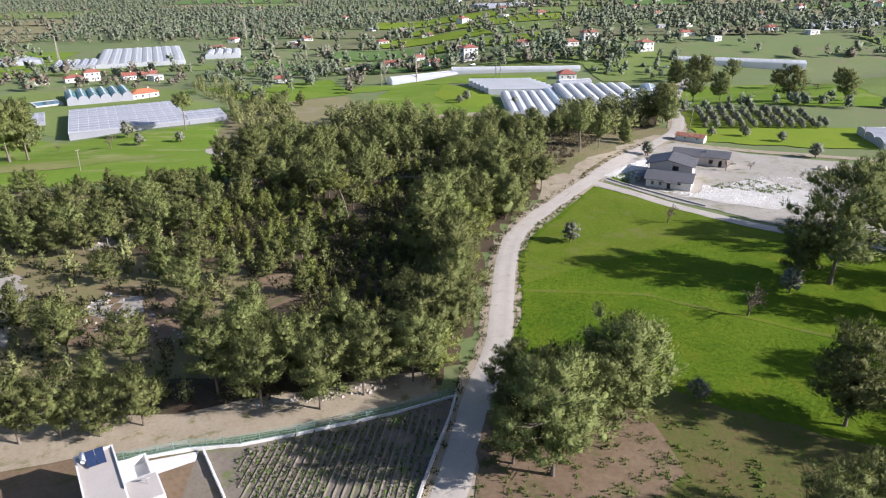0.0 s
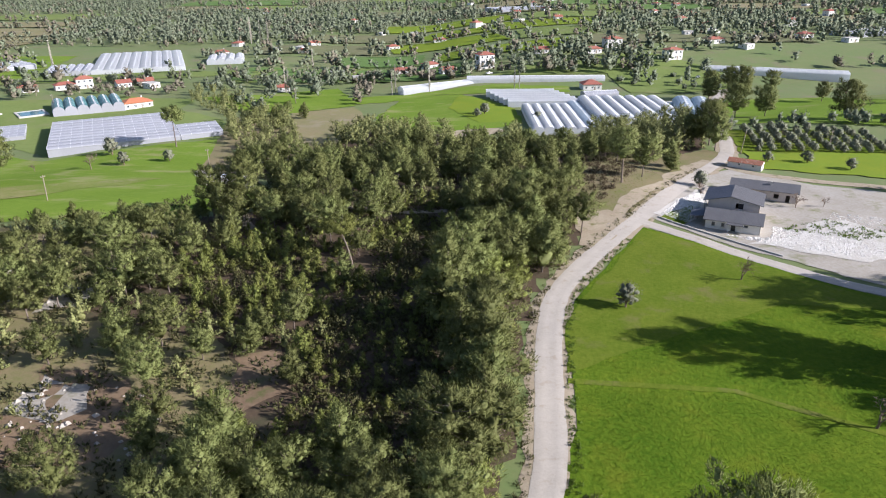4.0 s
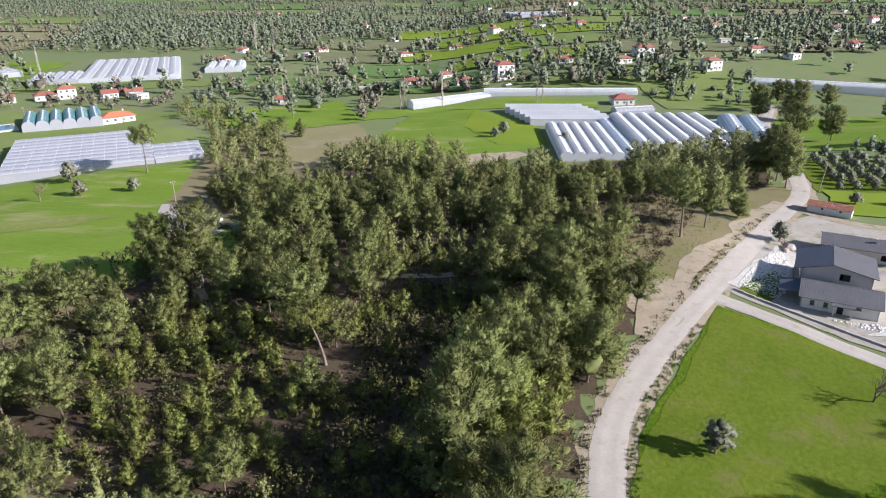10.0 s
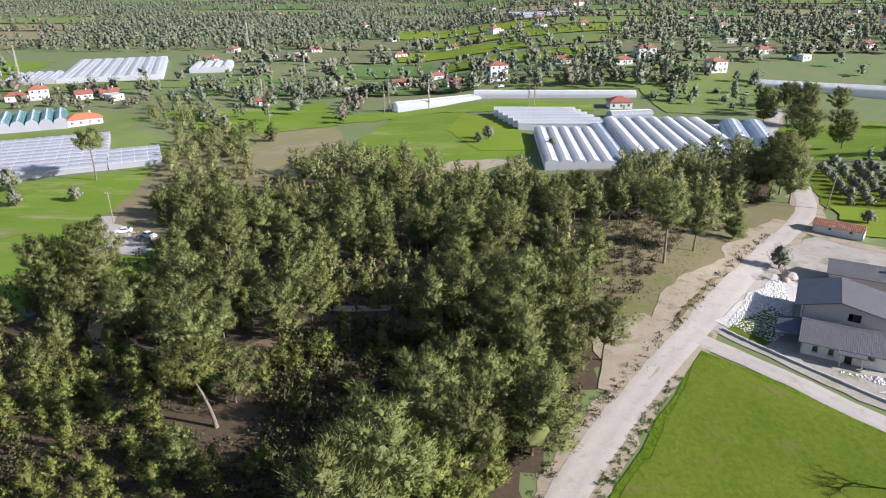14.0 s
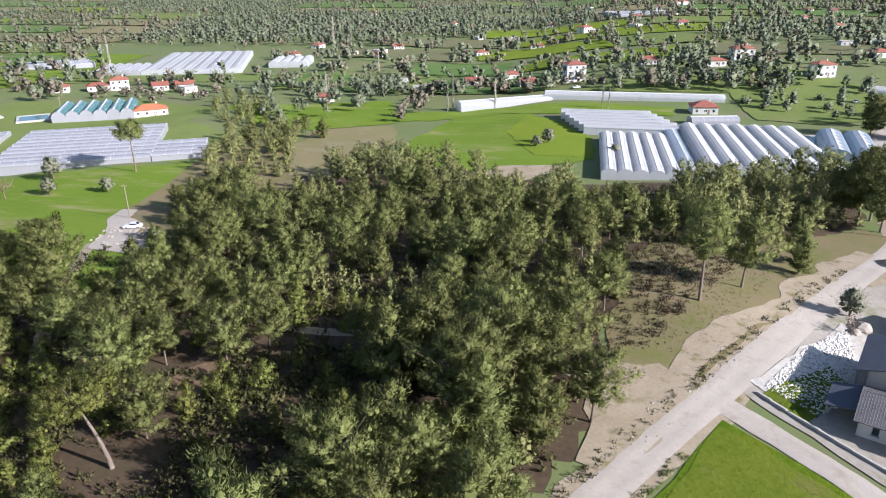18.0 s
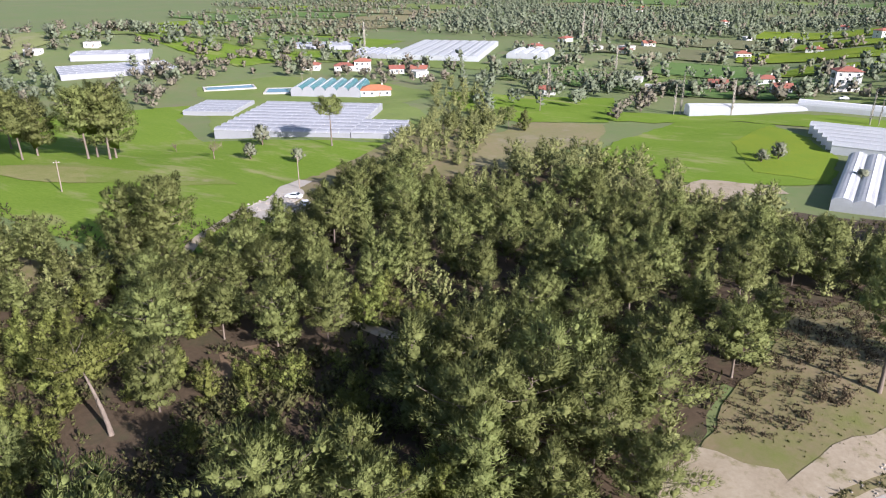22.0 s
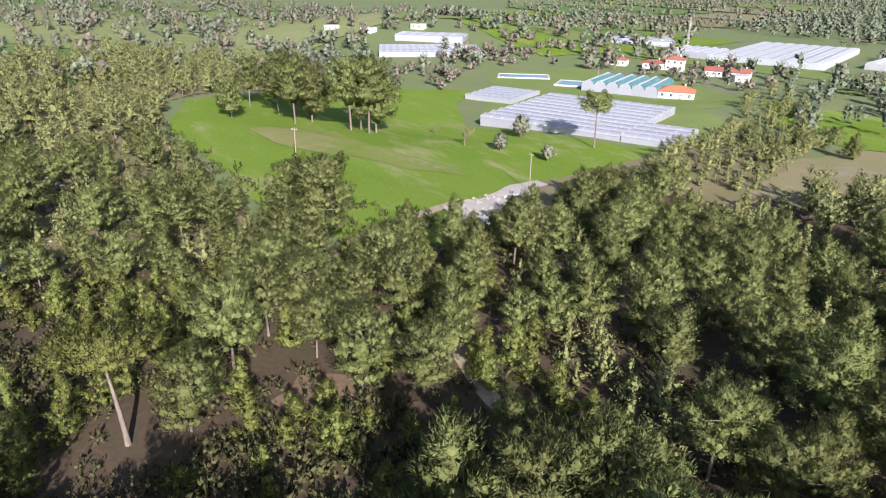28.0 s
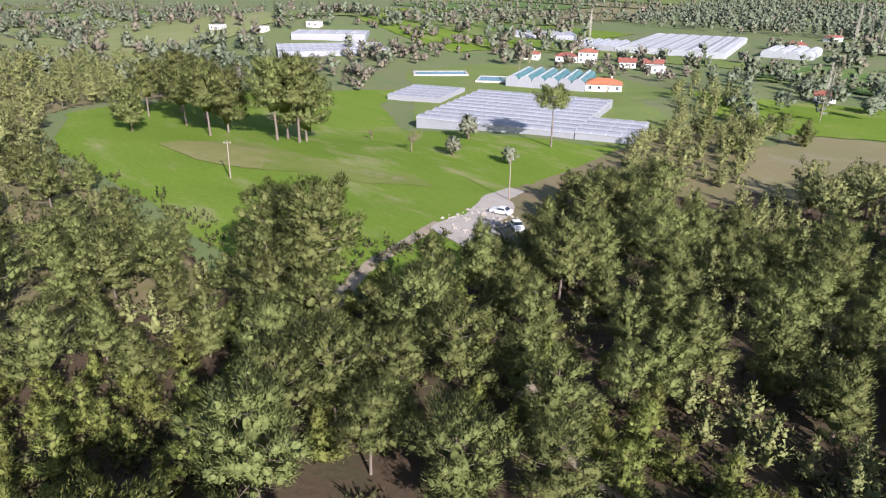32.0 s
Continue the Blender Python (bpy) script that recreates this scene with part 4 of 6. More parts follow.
# Front light and haze put into the colour: paler, yellower than the nearer pines
M_needle_f = mat("sunlit_hazed_needles", (0.20, 0.218, 0.084), (0.31, 0.325, 0.125), 0.06, 2.2, rough=0.75, bump=0.0, island=0.15, thin=0.2, spec=0.2)
build_forest()
for x, y, k, s in [(-10, 178, 0, 0.9), (-15, 186, 1, 1.0), (-21, 184, 2, 0.9), (-6, 187, 0, 1.1), (-16, 172, 2, 1.0), (-2, 181, 1, 1.0)]:
    tree(YOUNG[k], x, y, s, x * 41 % 360, "young_pine", "young pine standing in the shaded clearing", group="young pines")
for x, y, k, s in [(-27.8, 84.5, 4, 1.1), (-19.1, 84.4, 1, 1.2), (-13, 88, 4, 1.05), (-10.5, 90.5, 1, 1.0), (-44.2, 81, 3, 0.95), (-60, 77, 4, 1.0), (-32, 90, 3, 1.05), (-5.5, 91.5, 4, 1.1)]:
    tree(PINES[k], x, y, s, (x * 37 + y * 11) % 360, "pine_tree", "tall pine with a bare trunk above the sandy track", group="forest pines")
tree(UMBRELLA, -26, 169, 1.0, 0, "umbrella_pine", "old flat-topped pine with bare leaning trunk")
for x, y, k, s in [(13.4, 69.6, 1, 1.2), (8.5, 72, 2, 0.95), (22.5, 78.6, 2, 1.2), (25.3, 81, 0, 1.25), (15, 79, 2, 1.1), (9.5, 85, 0, 0.8), (56.3, 79.2, 2, 1.22), (78.3, 125.2, 1, 1.72), (73.5, 128, 2, 1.0), (99, 145, 1, 1.5), (107, 150, 0, 1.5), (113, 144, 2, 1.5), (88, 110, 0, 1.2), (47, 58, 2, 0.9), (100, 124, 2, 1.2), (120, 136, 1, 1.2), (40, 54, 0, 0.9), (72, 70, 1, 1.0), (84, 88, 0, 1.2), (92, 76, 2, 1.2), (78, 57, 1, 0.9), (66, 52, 2, 0.85), (104, 96, 0, 1.2), (70, 58, 0, 0.9)]:
    tree(OLDS[k], x, y, s, (x * 37 + y * 11) % 360, "field_pine", "broad old pine standing on the meadow edge", group="meadow pines")
for x, y, k, s in [(-170.6, 232, 1, 1.15), (-163.4, 247.5, 0, 1.4), (-158.7, 251.6, 1, 1.45), (-161, 255, 2, 1.45), (-166, 252, 1, 1.3), (-201, 226, 0, 1.0), (-188, 232, 0, 1.05), (-178, 240, 2, 1.3), (-194, 240, 1, 1.2), (-214, 240, 2, 1.1), (-236, 246, 0, 1.1), (-175, 214, 2, 0.9), (-59, 200, 1, 1.05), (-66, 198.5, 0, 0.9)]:
    tree(TALL if k != 2 else OLDS[0], x, y, s, (x * 37 + y * 11) % 360, "tall_pine", "tall old pine at the edge of the green meadow", group="pine clump")
for x, y, k, s, lab in [(44.3, 219.5, 6, 1.0, "pine with a bare leaning trunk on the eroded slope"), (52.3, 227.5, 4, 1.1, "small pine on the eroded slope"), (64.5, 239.3, 0, 0.8, "small pine on the eroded slope"), (66, 246, 5, 0.9, "pine on the eroded slope"), (50, 250, 1, 0.95, "pine on the eroded slope")]:
    tree((PINES + [LEANER])[k], x, y, s, (x * 37 + y * 11) % 360, "slope_pine", lab, group="slope pines")
for x, y, s in [(88.5, 274.5, 1.2), (83, 277, 1.0), (88, 267, 0.95), (93, 287, 1.2), (149, 399, 1.7), (124.5, 343, 1.2), (137.5, 342, 1.25), (178, 428, 0.95), (159, 443, 1.0), (159.7, 316, 1.35), (206, 360, 0.9), (190, 395, 0.8), (134, 404, 1.1), (142, 424, 1.0), (186, 318, 1.1)]:
    tree(OLDS[int(x) % 3], x, y, s * 0.9, (x * 37 + y * 11) % 360, "field_pine", "dark green pine standing alone in a meadow", group="meadow pines")
tree(FLAT, -118.5, 307.5, 0.95, 10, "flat_topped_pine", "tall flat-topped pine with bare trunk before the greenhouse")
for x, y, s in [(-78.5, 373, 0.85), (-92, 366, 0.8), (-88, 378, 0.7), (-98, 352, 0.9), (-83, 340, 0.8)]:
    tree(PINES[int(-x) % 6], x, y, s, -x * 31 % 360, "field_pine", "pine at the edge of the fallow field", group="meadow pines")


# ---- greenhouses ----
def arch(w, wall, rise, n=8):
    """The outline of one span, x from 0 to w."""
    pts = [(0, 0)]
    for i in range(n + 1):
        a = math.pi * i / n
        pts.append((w / 2 - w / 2 * math.cos(a), wall + rise * math.sin(a)))
    return pts + [(w, 0)]


def greenhouse(name, x, y, turn, spans, width, length, wall, rise, cover, label, rib_gap=2.5, shift=0.0, front=None, group="greenhouses", rib=None, z=None):
    """Spans side by side along local x, each running along local y; front: another cover on the first part of the length."""
    if z is None:
        c, s = math.cos(radians(turn)), math.sin(radians(turn))
        z = sum(ground_z(x + c * a - s * b, y + s * a + c * b) for a in (0, spans * width) for b in (0, length)) / 4
    ob = thing(name, pose(x, y, z, 0, 0, turn), label, "greenhouse", group)
    prof = [(px, pz - 2.5 if pz == 0 else pz) for px, pz in arch(width, wall, rise)]
    cut = 0.12 if front else 0
    b, fb = Build(), Build()
    b.prism(prof, cut, length)
    body = b.mesh("span", cover)
    if front:
        fb.prism(prof, 0, cut - 0.004)
        fbody = fb.mesh("span_front", front)
    line = arch(width, wall, rise)[1:-1]
    r, n, t, k = Build(), max(2, int(length / rib_gap)), 0.05, len(arch(width, wall, rise)) - 2
    v, f = [], []
    for j in range(n + 1):
        yy = length * j / n
        for px, pz in line:
            dx, dz = px - width / 2, pz - wall
            q = 1 + 0.10 / (math.hypot(dx, dz) + 0.01)
            v += [(width / 2 + dx * q, yy - t, wall + dz * q), (width / 2 + dx * q, yy + t, wall + dz * q)]
        o = j * 2 * k
        f += [(o + 2 * a, o + 2 * a + 1, o + 2 * a + 3, o + 2 * a + 2) for a in range(k - 1)]
        if j:
            a = k // 2
            f.append((o - 2 * k + 2 * a + 1, o + 2 * a, o + 2 * a + 2, o - 2 * k + 2 * a + 3)) if rib_gap < 3 else f.append((o - 2 * k + 2 * a + 1, o + 2 * a, o - 2 * k + 2 * a + 3))
    hoops = r.add(v, f).mesh("hoop_frame", rib or M_rib_w)
    gutter = Build().box(-0.12, 0, wall - 0.05, 0.12, length, wall + 0.12).mesh("gutter", M_rib)
    for i in range(spans):
        sp = part("span", body, ob, at=pose(i * width * 1.002, i * shift, 0))
        if front:
            part("front_cover", fbody, sp, "white front film")
        part("hoop_frame", hoops, sp)
        part("gutter", gutter, sp, "grey metal gutter")
    return ob


greenhouse("multi_span_greenhouse", -121.5, 320.5, 26.5 + 90, 10, 5.8, 51, 2.6, 0.9, M_film_g, "large multi-span greenhouse under grey-white film", rib_gap=4)
greenhouse("lower_greenhouse", -105.5, 328.6, 26.5 + 90, 4, 5.8, 17.6, 2.0, 0.8, M_film_g, "lower greenhouse wing under grey-white film", rib_gap=4)
greenhouse("teal_greenhouse", -209.5, 379, 30, 6, 5.7, 30, 2.4, 2.6, M_film_t, "arched greenhouse with a teal cover and white front", rib_gap=3, front=M_film_g)
greenhouse("small_greenhouse", -196, 331, 119, 5, 5.6, 22, 1.5, 0.5, M_film_g, "low film greenhouse in the meadow", rib_gap=3)
greenhouse("terraced_greenhouse", 63, 389, 90, 6, 6.0, 38, 2.8, 1.1, M_film, "wide multi-span greenhouse under white film", rib_gap=2.5, shift=2.0)
greenhouse("tunnel_greenhouse", 31, 325, 0, 5, 4.8, 55, 2.3, 1.15, M_film, "row of white film tunnels", rib_gap=2.0)
greenhouse("blue_greenhouse", 55.4, 325, 0, 1, 6.0, 66, 2.0, 0.8, M_film_b, "blue film greenhouse between the tunnels", rib_gap=3)
greenhouse("tunnel_greenhouse", 61.8, 333, 0, 7, 6.0, 62, 2.6, 1.5, M_film, "row of tall white film tunnels", rib_gap=2.0)
greenhouse("collapsed_tunnel", 105, 362, -12, 2, 9.0, 36, 1.4, 2.6, M_film_b, "broad pale blue film tunnel beside the basin", rib_gap=6)
greenhouse("field_shelter", 68, 421, -78, 1, 7.0, 20, 1.6, 1.6, M_film_g, "low grey film shelter before the red-roofed house", rib_gap=2.5)
greenhouse("long_greenhouse", -37, 445, -58, 1, 7.5, 51, 1.8, 1.8, M_film, "long narrow white film tunnel", rib_gap=2.5)
greenhouse("long_greenhouse", 5, 472.5, -90, 1, 7.5, 86, 1.8, 1.8, M_film, "long narrow white film tunnel", rib_gap=2.5)
greenhouse("far_greenhouse", -262, 524, 22, 8, 8.0, 112, 3.0, 0.7, M_film, "far broad multi-span film greenhouse", rib_gap=6)
greenhouse("far_tunnels", -290, 512, 22, 5, 6.0, 40, 2.0, 1.8, M_film_g, "group of far film tunnels", rib_gap=4)
greenhouse("far_tunnels", -197, 578, 15, 4, 7.0, 36, 2.5, 2.2, M_film, "group of far white film tunnels", rib_gap=4)
greenhouse("east_greenhouse", 164, 500, -112, 2, 7.0, 84, 2.0, 1.2, M_film, "long white film greenhouse among fields", rib_gap=4)
greenhouse("west_greenhouse", -372, 352, -25, 5, 8.0, 60, 1.2, 0.6, M_film_g, "white film greenhouse among brush", rib_gap=4)


# ---- houses ----
def gable(w, d, wall, rise, over=0.5, thick=0.16):
    """Roof of two slopes over a w by d box, ridge along x."""
    b = Build()
    for s in (-1, 1):
        y0, y1 = 0, s * (d / 2 + over)
        z0, z1 = wall + rise, wall - rise * over / (d / 2)
        v = [(-w / 2 - over, y0, z0), (w / 2 + over, y0, z0), (w / 2 + over, y1, z1), (-w / 2 - over, y1, z1)]
        v += [(p[0], p[1], p[2] + thick) for p in v]
        f = [(0, 1, 2, 3), (4, 7, 6, 5), (0, 4, 5, 1), (1, 5, 6, 2), (2, 6, 7, 3), (3, 7, 4, 0)]
        b.add(v, f)
    return b


def hip(w, d, wall, rise, over=0.5):
    b = Build()
    W2, D2, r = w / 2 + over, d / 2 + over, max(w / 2 - d / 2, 0.2)
    v = [(-W2, -D2, wall), (W2, -D2, wall), (W2, D2, wall), (-W2, D2, wall), (-r, 0, wall + rise), (r, 0, wall + rise)]
    v += [(p[0], p[1], wall - 0.18) for p in v[:4]]
    return b.add(v, [(0, 1, 5, 4), (1, 2, 5), (2, 3, 4, 5), (3, 0, 4), (6, 7, 1, 0), (7, 8, 2, 1), (8, 9, 3, 2), (9, 6, 0, 3), (9, 8, 7, 6)])


def walls_with_gable(w, d, wall, rise):
    b = Build()
    b.box(-w / 2, -d / 2, -0.8, w / 2, d / 2, wall)
    for s in (-1, 1):
        x = s * w / 2
        b.add([(x, -d / 2, wall), (x, d / 2, wall), (x, 0, wall + rise), (x - s * 0.25, -d / 2, wall), (x - s * 0.25, d / 2, wall), (x - s * 0.25, 0, wall + rise)], [(0, 1, 2), (3, 5, 4), (0, 2, 5, 3), (1, 4, 5, 2)])
    return b


def window(parent, x, z, w, h, d, side=-1, axis="y", name="window"):
    """A framed opening on a wall at local distance d."""
    fr, pane = Build(), Build()
    e, t = 0.09, 0.06
    for a0, b0, a1, b1 in ((-w / 2 - e, -e, w / 2 + e, 0), (-w / 2 - e, h, w / 2 + e, h + e), (-w / 2 - e, 0, -w / 2, h), (w / 2, 0, w / 2 + e, h), (-0.03, 0, 0.03, h)):
        fr.box(a0, -t, b0, a1, 0.02, b1)
    pane.box(-w / 2, -0.02, 0, w / 2, 0.02, h)
    m = pose(x, side * d, z, 0, 0, 0 if side < 0 else 180) if axis == "y" else pose(side * d, x, z, 0, 0, 90 if side > 0 else -90)
    p = part(name, pane.mesh("pane", M_glass), parent, at=m)
    part("frame", fr.mesh("frame", M_rib_w), p, "white window frame")
    return p


def house(name, x, y, turn, w, d, wall, rise, roof_mat, wall_mat, label, style="gable", wins=2, storeys=1, group="village houses", chimney=True):
    ob = thing(name, pose(x, y, ground_z(x, y), 0, 0, turn), label, "house", group)
    wl = walls_with_gable(w, d, wall, rise) if style == "gable" else Build().box(-w / 2, -d / 2, -0.8, w / 2, d / 2, wall)
    part("wall", wl.mesh("wall", wall_mat), ob)
    rf = gable(w, d, wall + 0.02, rise) if style == "gable" else hip(w, d, wall + 0.2, rise) if style == "hip" else None
    if rf:
        r = part("roof", rf.mesh("roof", roof_mat), ob)
        if chimney:
            part("chimney", Build().box(w * 0.2, 0.3, wall, w * 0.2 + 0.6, 0.9, wall + rise + 0.9).mesh("chimney", M_plaster), r)
    else:
        part("parapet", Build().box(-w / 2 - 0.1, -d / 2 - 0.1, wall, w / 2 + 0.1, d / 2 + 0.1, wall + 0.3).mesh("parapet", M_conc), ob)
    for s in range(storeys):
        z = 1.0 + s * wall / storeys
        for i in range(wins):
            xx = -w / 2 + w * (i + 0.5) / wins
            for side in (-1, 1):
                window(ob, xx, z, 1.1, 1.2, d / 2 + 0.01, side)
        window(ob, 0, z, 1.1, 1.2, w / 2 + 0.01, -1, "x")
        window(ob, 0, z, 1.1, 1.2, w / 2 + 0.01, 1, "x")
    part("door", Build().box(w * 0.08, -d / 2 - 0.05, 0, w * 0.08 + 0.95, -d / 2 + 0.02, 2.05).mesh("door", M_wood), ob, "brown wooden door")
    return ob


house("orange_roof_house", -178, 406, 40, 15, 9, 3.0, 2.0, M_tile_o, M_plaster, "white farmhouse with a bright orange tiled roof", "hip", 4)
house("red_roof_cottage", -109, 459, 20, 8, 6, 2.8, 1.4, M_tile, M_plaster, "small white cottage with a red roof", "gable", 2)
house("three_storey_house", 18, 513, 20, 11, 9, 9.0, 1.8, M_tile, M_plaster, "tall white three-storey house with red roof", "hip", 3, 3)
house("red_roof_house", 78, 444, 5, 11, 9, 3.2, 2.2, M_tile, M_plaster, "white house with red hipped roof behind the greenhouses", "hip", 3)
house("east_white_house", 146, 514, 20, 11, 8, 6.0, 1.6, M_tile, M_plaster, "white two-storey house with red roof", "hip", 3, 2)


# ---- the plain beyond: parcels, hedges, woods ----
def far_crowns(rng, spots, clusters=9, per=4, fine=False):
    """Many small far trees in one mesh; a spot is x, y, height, radius."""
    vs, ns = [], []
    for x, y, h, r in spots:
        c, o = crown_clusters(rng, h * 0.9, h * 0.28, r * 0.62, clusters, "round", 1)
        v, nn = puffs(rng, c, unit(o + np.array([0, 0, 0.5])), o, rng.uniform(0.36, 0.56, clusters) * r, per, r * 0.22, r * 0.045, fine, fill=0.85)
        vs.append(v + np.array([x, y, ground_z(x, y)]))
        ns.append(nn)
    return np.concatenate(vs), np.concatenate(ns)


KEEP_OFF = [[(-175, 290), (-120, 312), (-98, 322), (-125, 400), (-175, 430), (-262, 420), (-285, 370), (-215, 305)],
            [(8, 322), (112, 320), (140, 400), (110, 452), (5, 452), (5, 400)], [(-45, 435), (8, 455), (96, 455), (96, 480), (0, 484), (-48, 462)],
            [(-300, 500), (-195, 540), (-225, 660), (-345, 665)], [(-205, 545), (-165, 550), (-165, 620), (-200, 620)], [(160, 495), (245, 452), (255, 482), (180, 530)], [(-400, 340), (-340, 350), (-330, 440), (-400, 420)]]


def blocked(x, y):
    return any(inside(x, y, k) for k in KEEP_OFF)


def parcels():
    rng = random.Random(9)
    kinds = [(M_field3, "pale green far field"), (M_far_g, "bright green far field"), (M_field3, "pale green far field"), (M_scrub, "scrubby far pasture"), (M_fallow, "brown fallow far field"), (M_yellow, "yellow-flowering far field"), (M_far_g, "bright green far field")]
    hedges, woods, brush, olives = [], [], [], []
    rows = [(128, 70), (205, 75), (286, 84), (380, 96), (488, 66), (560, 74), (640, 84), (730, 95), (832, 110), (950, 125), (1085, 150), (1245, 190), (1445, 240), (1695, 320), (2020, 420)]
    for j, (y0, dy) in enumerate(rows):
        x = -260 - y0 * 0.75 + rng.uniform(0, 60)
        end = 200 + y0 * 0.62
        if y0 < 480:
            x, end = -1000.0, -310.0 - 0.12 * (y0 - 128)
        while x < end:
            w = rng.uniform(55, 125) * (1 + max(j - 4, 0) * 0.1)
            d = dy * rng.uniform(0.75, 0.93)
            skew = rng.uniform(-14, 14)
            q = [(x, y0), (x + w * 0.93, y0 + rng.uniform(-6, 6)), (x + w * 0.93 + skew, y0 + d), (x + skew, y0 + d + rng.uniform(-6, 6))]
            cx, cy = x + w / 2, y0 + d / 2
            wood = noise.noise(Vector((cx * 0.0035, cy * 0.0035, 2.0)))
            dense = inside(cx, cy, [(-440, 720), (-200, 700), (-150, 800), (-330, 1280), (-720, 1330)])
            roll = rng.random()
            if dense or (wood > 0.12 and y0 > 480 and not (cx < -0.42 * cy and cy < 900)):
                n = int(w * d / (62 if j < 10 else 110))
                woods += [(x + rng.uniform(0, w), y0 + rng.uniform(0, d), rng.uniform(7, 12), rng.uniform(3, 4.6)) for _ in range(n)]
            else:
                if not any(blocked(*p) for p in q + [(cx, cy)]):
                    m, lab = kinds[rng.randrange(7)]
                    patch("far_field", q, m, 0.35 + 0.06 * j, step=40, ragged=2.0 + max(j - 4, 0) * 0.4, label=lab)
                if roll > 0.72:
                    sp = rng.uniform(8, 11)
                    olives += [(x + 4 + a * sp + rng.uniform(-1, 1), y0 + 4 + b * sp + rng.uniform(-1, 1), rng.uniform(3.2, 4.5), rng.uniform(2.0, 2.8)) for a in range(int(w / sp)) for b in range(int(d / sp))]
                elif roll > 0.3:
                    woods += [(x + rng.uniform(0, w), y0 + rng.uniform(0, d), rng.uniform(6, 12), rng.uniform(3, 5)) for _ in range(rng.randrange(5, 20))]
            for (ax, ay), (bx, by) in ((q[0], q[1]), (q[1], q[2]), (q[3], q[2])):
                if rng.random() < 0.85:
                    ln = math.hypot(bx - ax, by - ay)
                    thick = rng.random()
                    for i in range(int(ln / (3.6 if thick > 0.5 else 7))):
                        t = rng.random()
                        s = (ax + (bx - ax) * t + rng.uniform(-5, 5), ay + (by - ay) * t + rng.uniform(-4, 4))
                        (brush if rng.random() < 0.42 else hedges).append((*s, rng.uniform(4, 11), rng.uniform(2.6, 5.2)))
            x += w
    return hedges, woods, brush, olives


def scatter(rng, poly, n, h, r):
    xs, ys = [p[0] for p in poly], [p[1] for p in poly]
    out = []
    while len(out) < n:
        x, y = rng.uniform(min(xs), max(xs)), rng.uniform(min(ys), max(ys))
        if inside(x, y, poly):
            out.append((x, y, rng.uniform(*h), rng.uniform(*r)))
    return out


def far_plain():
    hedges, woods, brush, olives = parcels()
    rng = random.Random(21)
    # hedges and thickets between the forest and the far parcels
    woods += scatter(rng, [(-120, 380), (-98, 388), (-70, 470), (-60, 500), (-150, 520), (-165, 470), (-150, 435)], 60, (5, 10), (2.6, 4))
    woods += scatter(rng, [(-160, 440), (-80, 472), (-60, 490), (-160, 500)], 30, (4, 8), (2.4, 4))
    brush += scatter(rng, [(-60, 410), (-50, 405), (-52, 470), (-64, 470)], 26, (4, 8), (2.2, 3.5))
    brush += scatter(rng, [(-75, 478), (0, 492), (95, 490), (95, 505), (-75, 520)], 90, (3, 7), (2, 3.6))
    woods += scatter(rng, [(-75, 478), (0, 492), (95, 490), (95, 560), (-75, 560)], 80, (4, 9), (2.4, 4))
    woods += scatter(rng, [(95, 425), (165, 440), (165, 500), (95, 470)], 45, (3, 8), (2, 3.6))
    woods += scatter(rng, [(100, 300), (160, 302), (230, 290), (230, 302), (160, 312), (108, 312)], 60, (3.5, 7), (2, 3.2))
    woods += scatter(rng, [(230, 280), (420, 200), (420, 420), (250, 420)], 130, (5, 11), (2.6, 4.4))
    woods += scatter(rng, [(150, 250), (330, 120), (420, 200), (230, 290)], 90, (4, 9), (2.6, 4))
    # brush west of the greenhouses and on the hill
    brush += scatter(rng, [(-275, 300), (-262, 290), (-215, 345), (-262, 372), (-300, 420), (-330, 380)], 130, (3, 6), (2, 3.4))
    brush += scatter(rng, [(-330, 380), (-262, 425), (-285, 480), (-420, 440)], 130, (3, 7), (2, 3.6))
    brush += scatter(rng, [(-230, 425), (-180, 432), (-150, 480), (-260, 500)], 70, (3, 7), (2, 3.6))
    woods += scatter(rng, [(-280, 285), (-340, 270), (-400, 320), (-400, 350), (-310, 320)], 80, (4, 9), (2.6, 4.2))
    woods += scatter(rng, [(-430, 240), (-700, 260), (-800, 480), (-420, 440)], 40, (3, 6), (2.2, 3.6))
    olives += scatter(rng, [(-350, 180), (-600, 150), (-720, 260), (-520, 330), (-360, 250)], 80, (3, 4.5), (2, 3))
    brush += scatter(rng, [(-420, 330), (-640, 330), (-640, 480), (-420, 460)], 40, (3, 6), (2.4, 4))
    keep = [[q for q in g if not blocked(q[0], q[1]) and rng.random() < share] for g, share in ((hedges, 0.5), (woods, 0.62), (brush, 0.5), (olives, 0.7))]
    nrng = np.random.default_rng(3)
    for name, spots, m, lab in (("hedge_trees", keep[0], M_leaf_far, "far hedgerow trees between the fields, haze in their colour"), ("far_woods", keep[1], M_leaf_far2, "far woods and scattered trees, haze in their colour"), ("bare_brush", keep[2], M_bush_far, "leafless brown brush and thickets"), ("far_olives", keep[3], M_olive_far, "far rows of grey-green olive trees")):
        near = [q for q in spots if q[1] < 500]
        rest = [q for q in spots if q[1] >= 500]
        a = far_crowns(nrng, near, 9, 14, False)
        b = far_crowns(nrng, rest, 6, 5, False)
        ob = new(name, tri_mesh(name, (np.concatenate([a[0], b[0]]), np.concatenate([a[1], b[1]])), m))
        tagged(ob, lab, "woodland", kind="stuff")


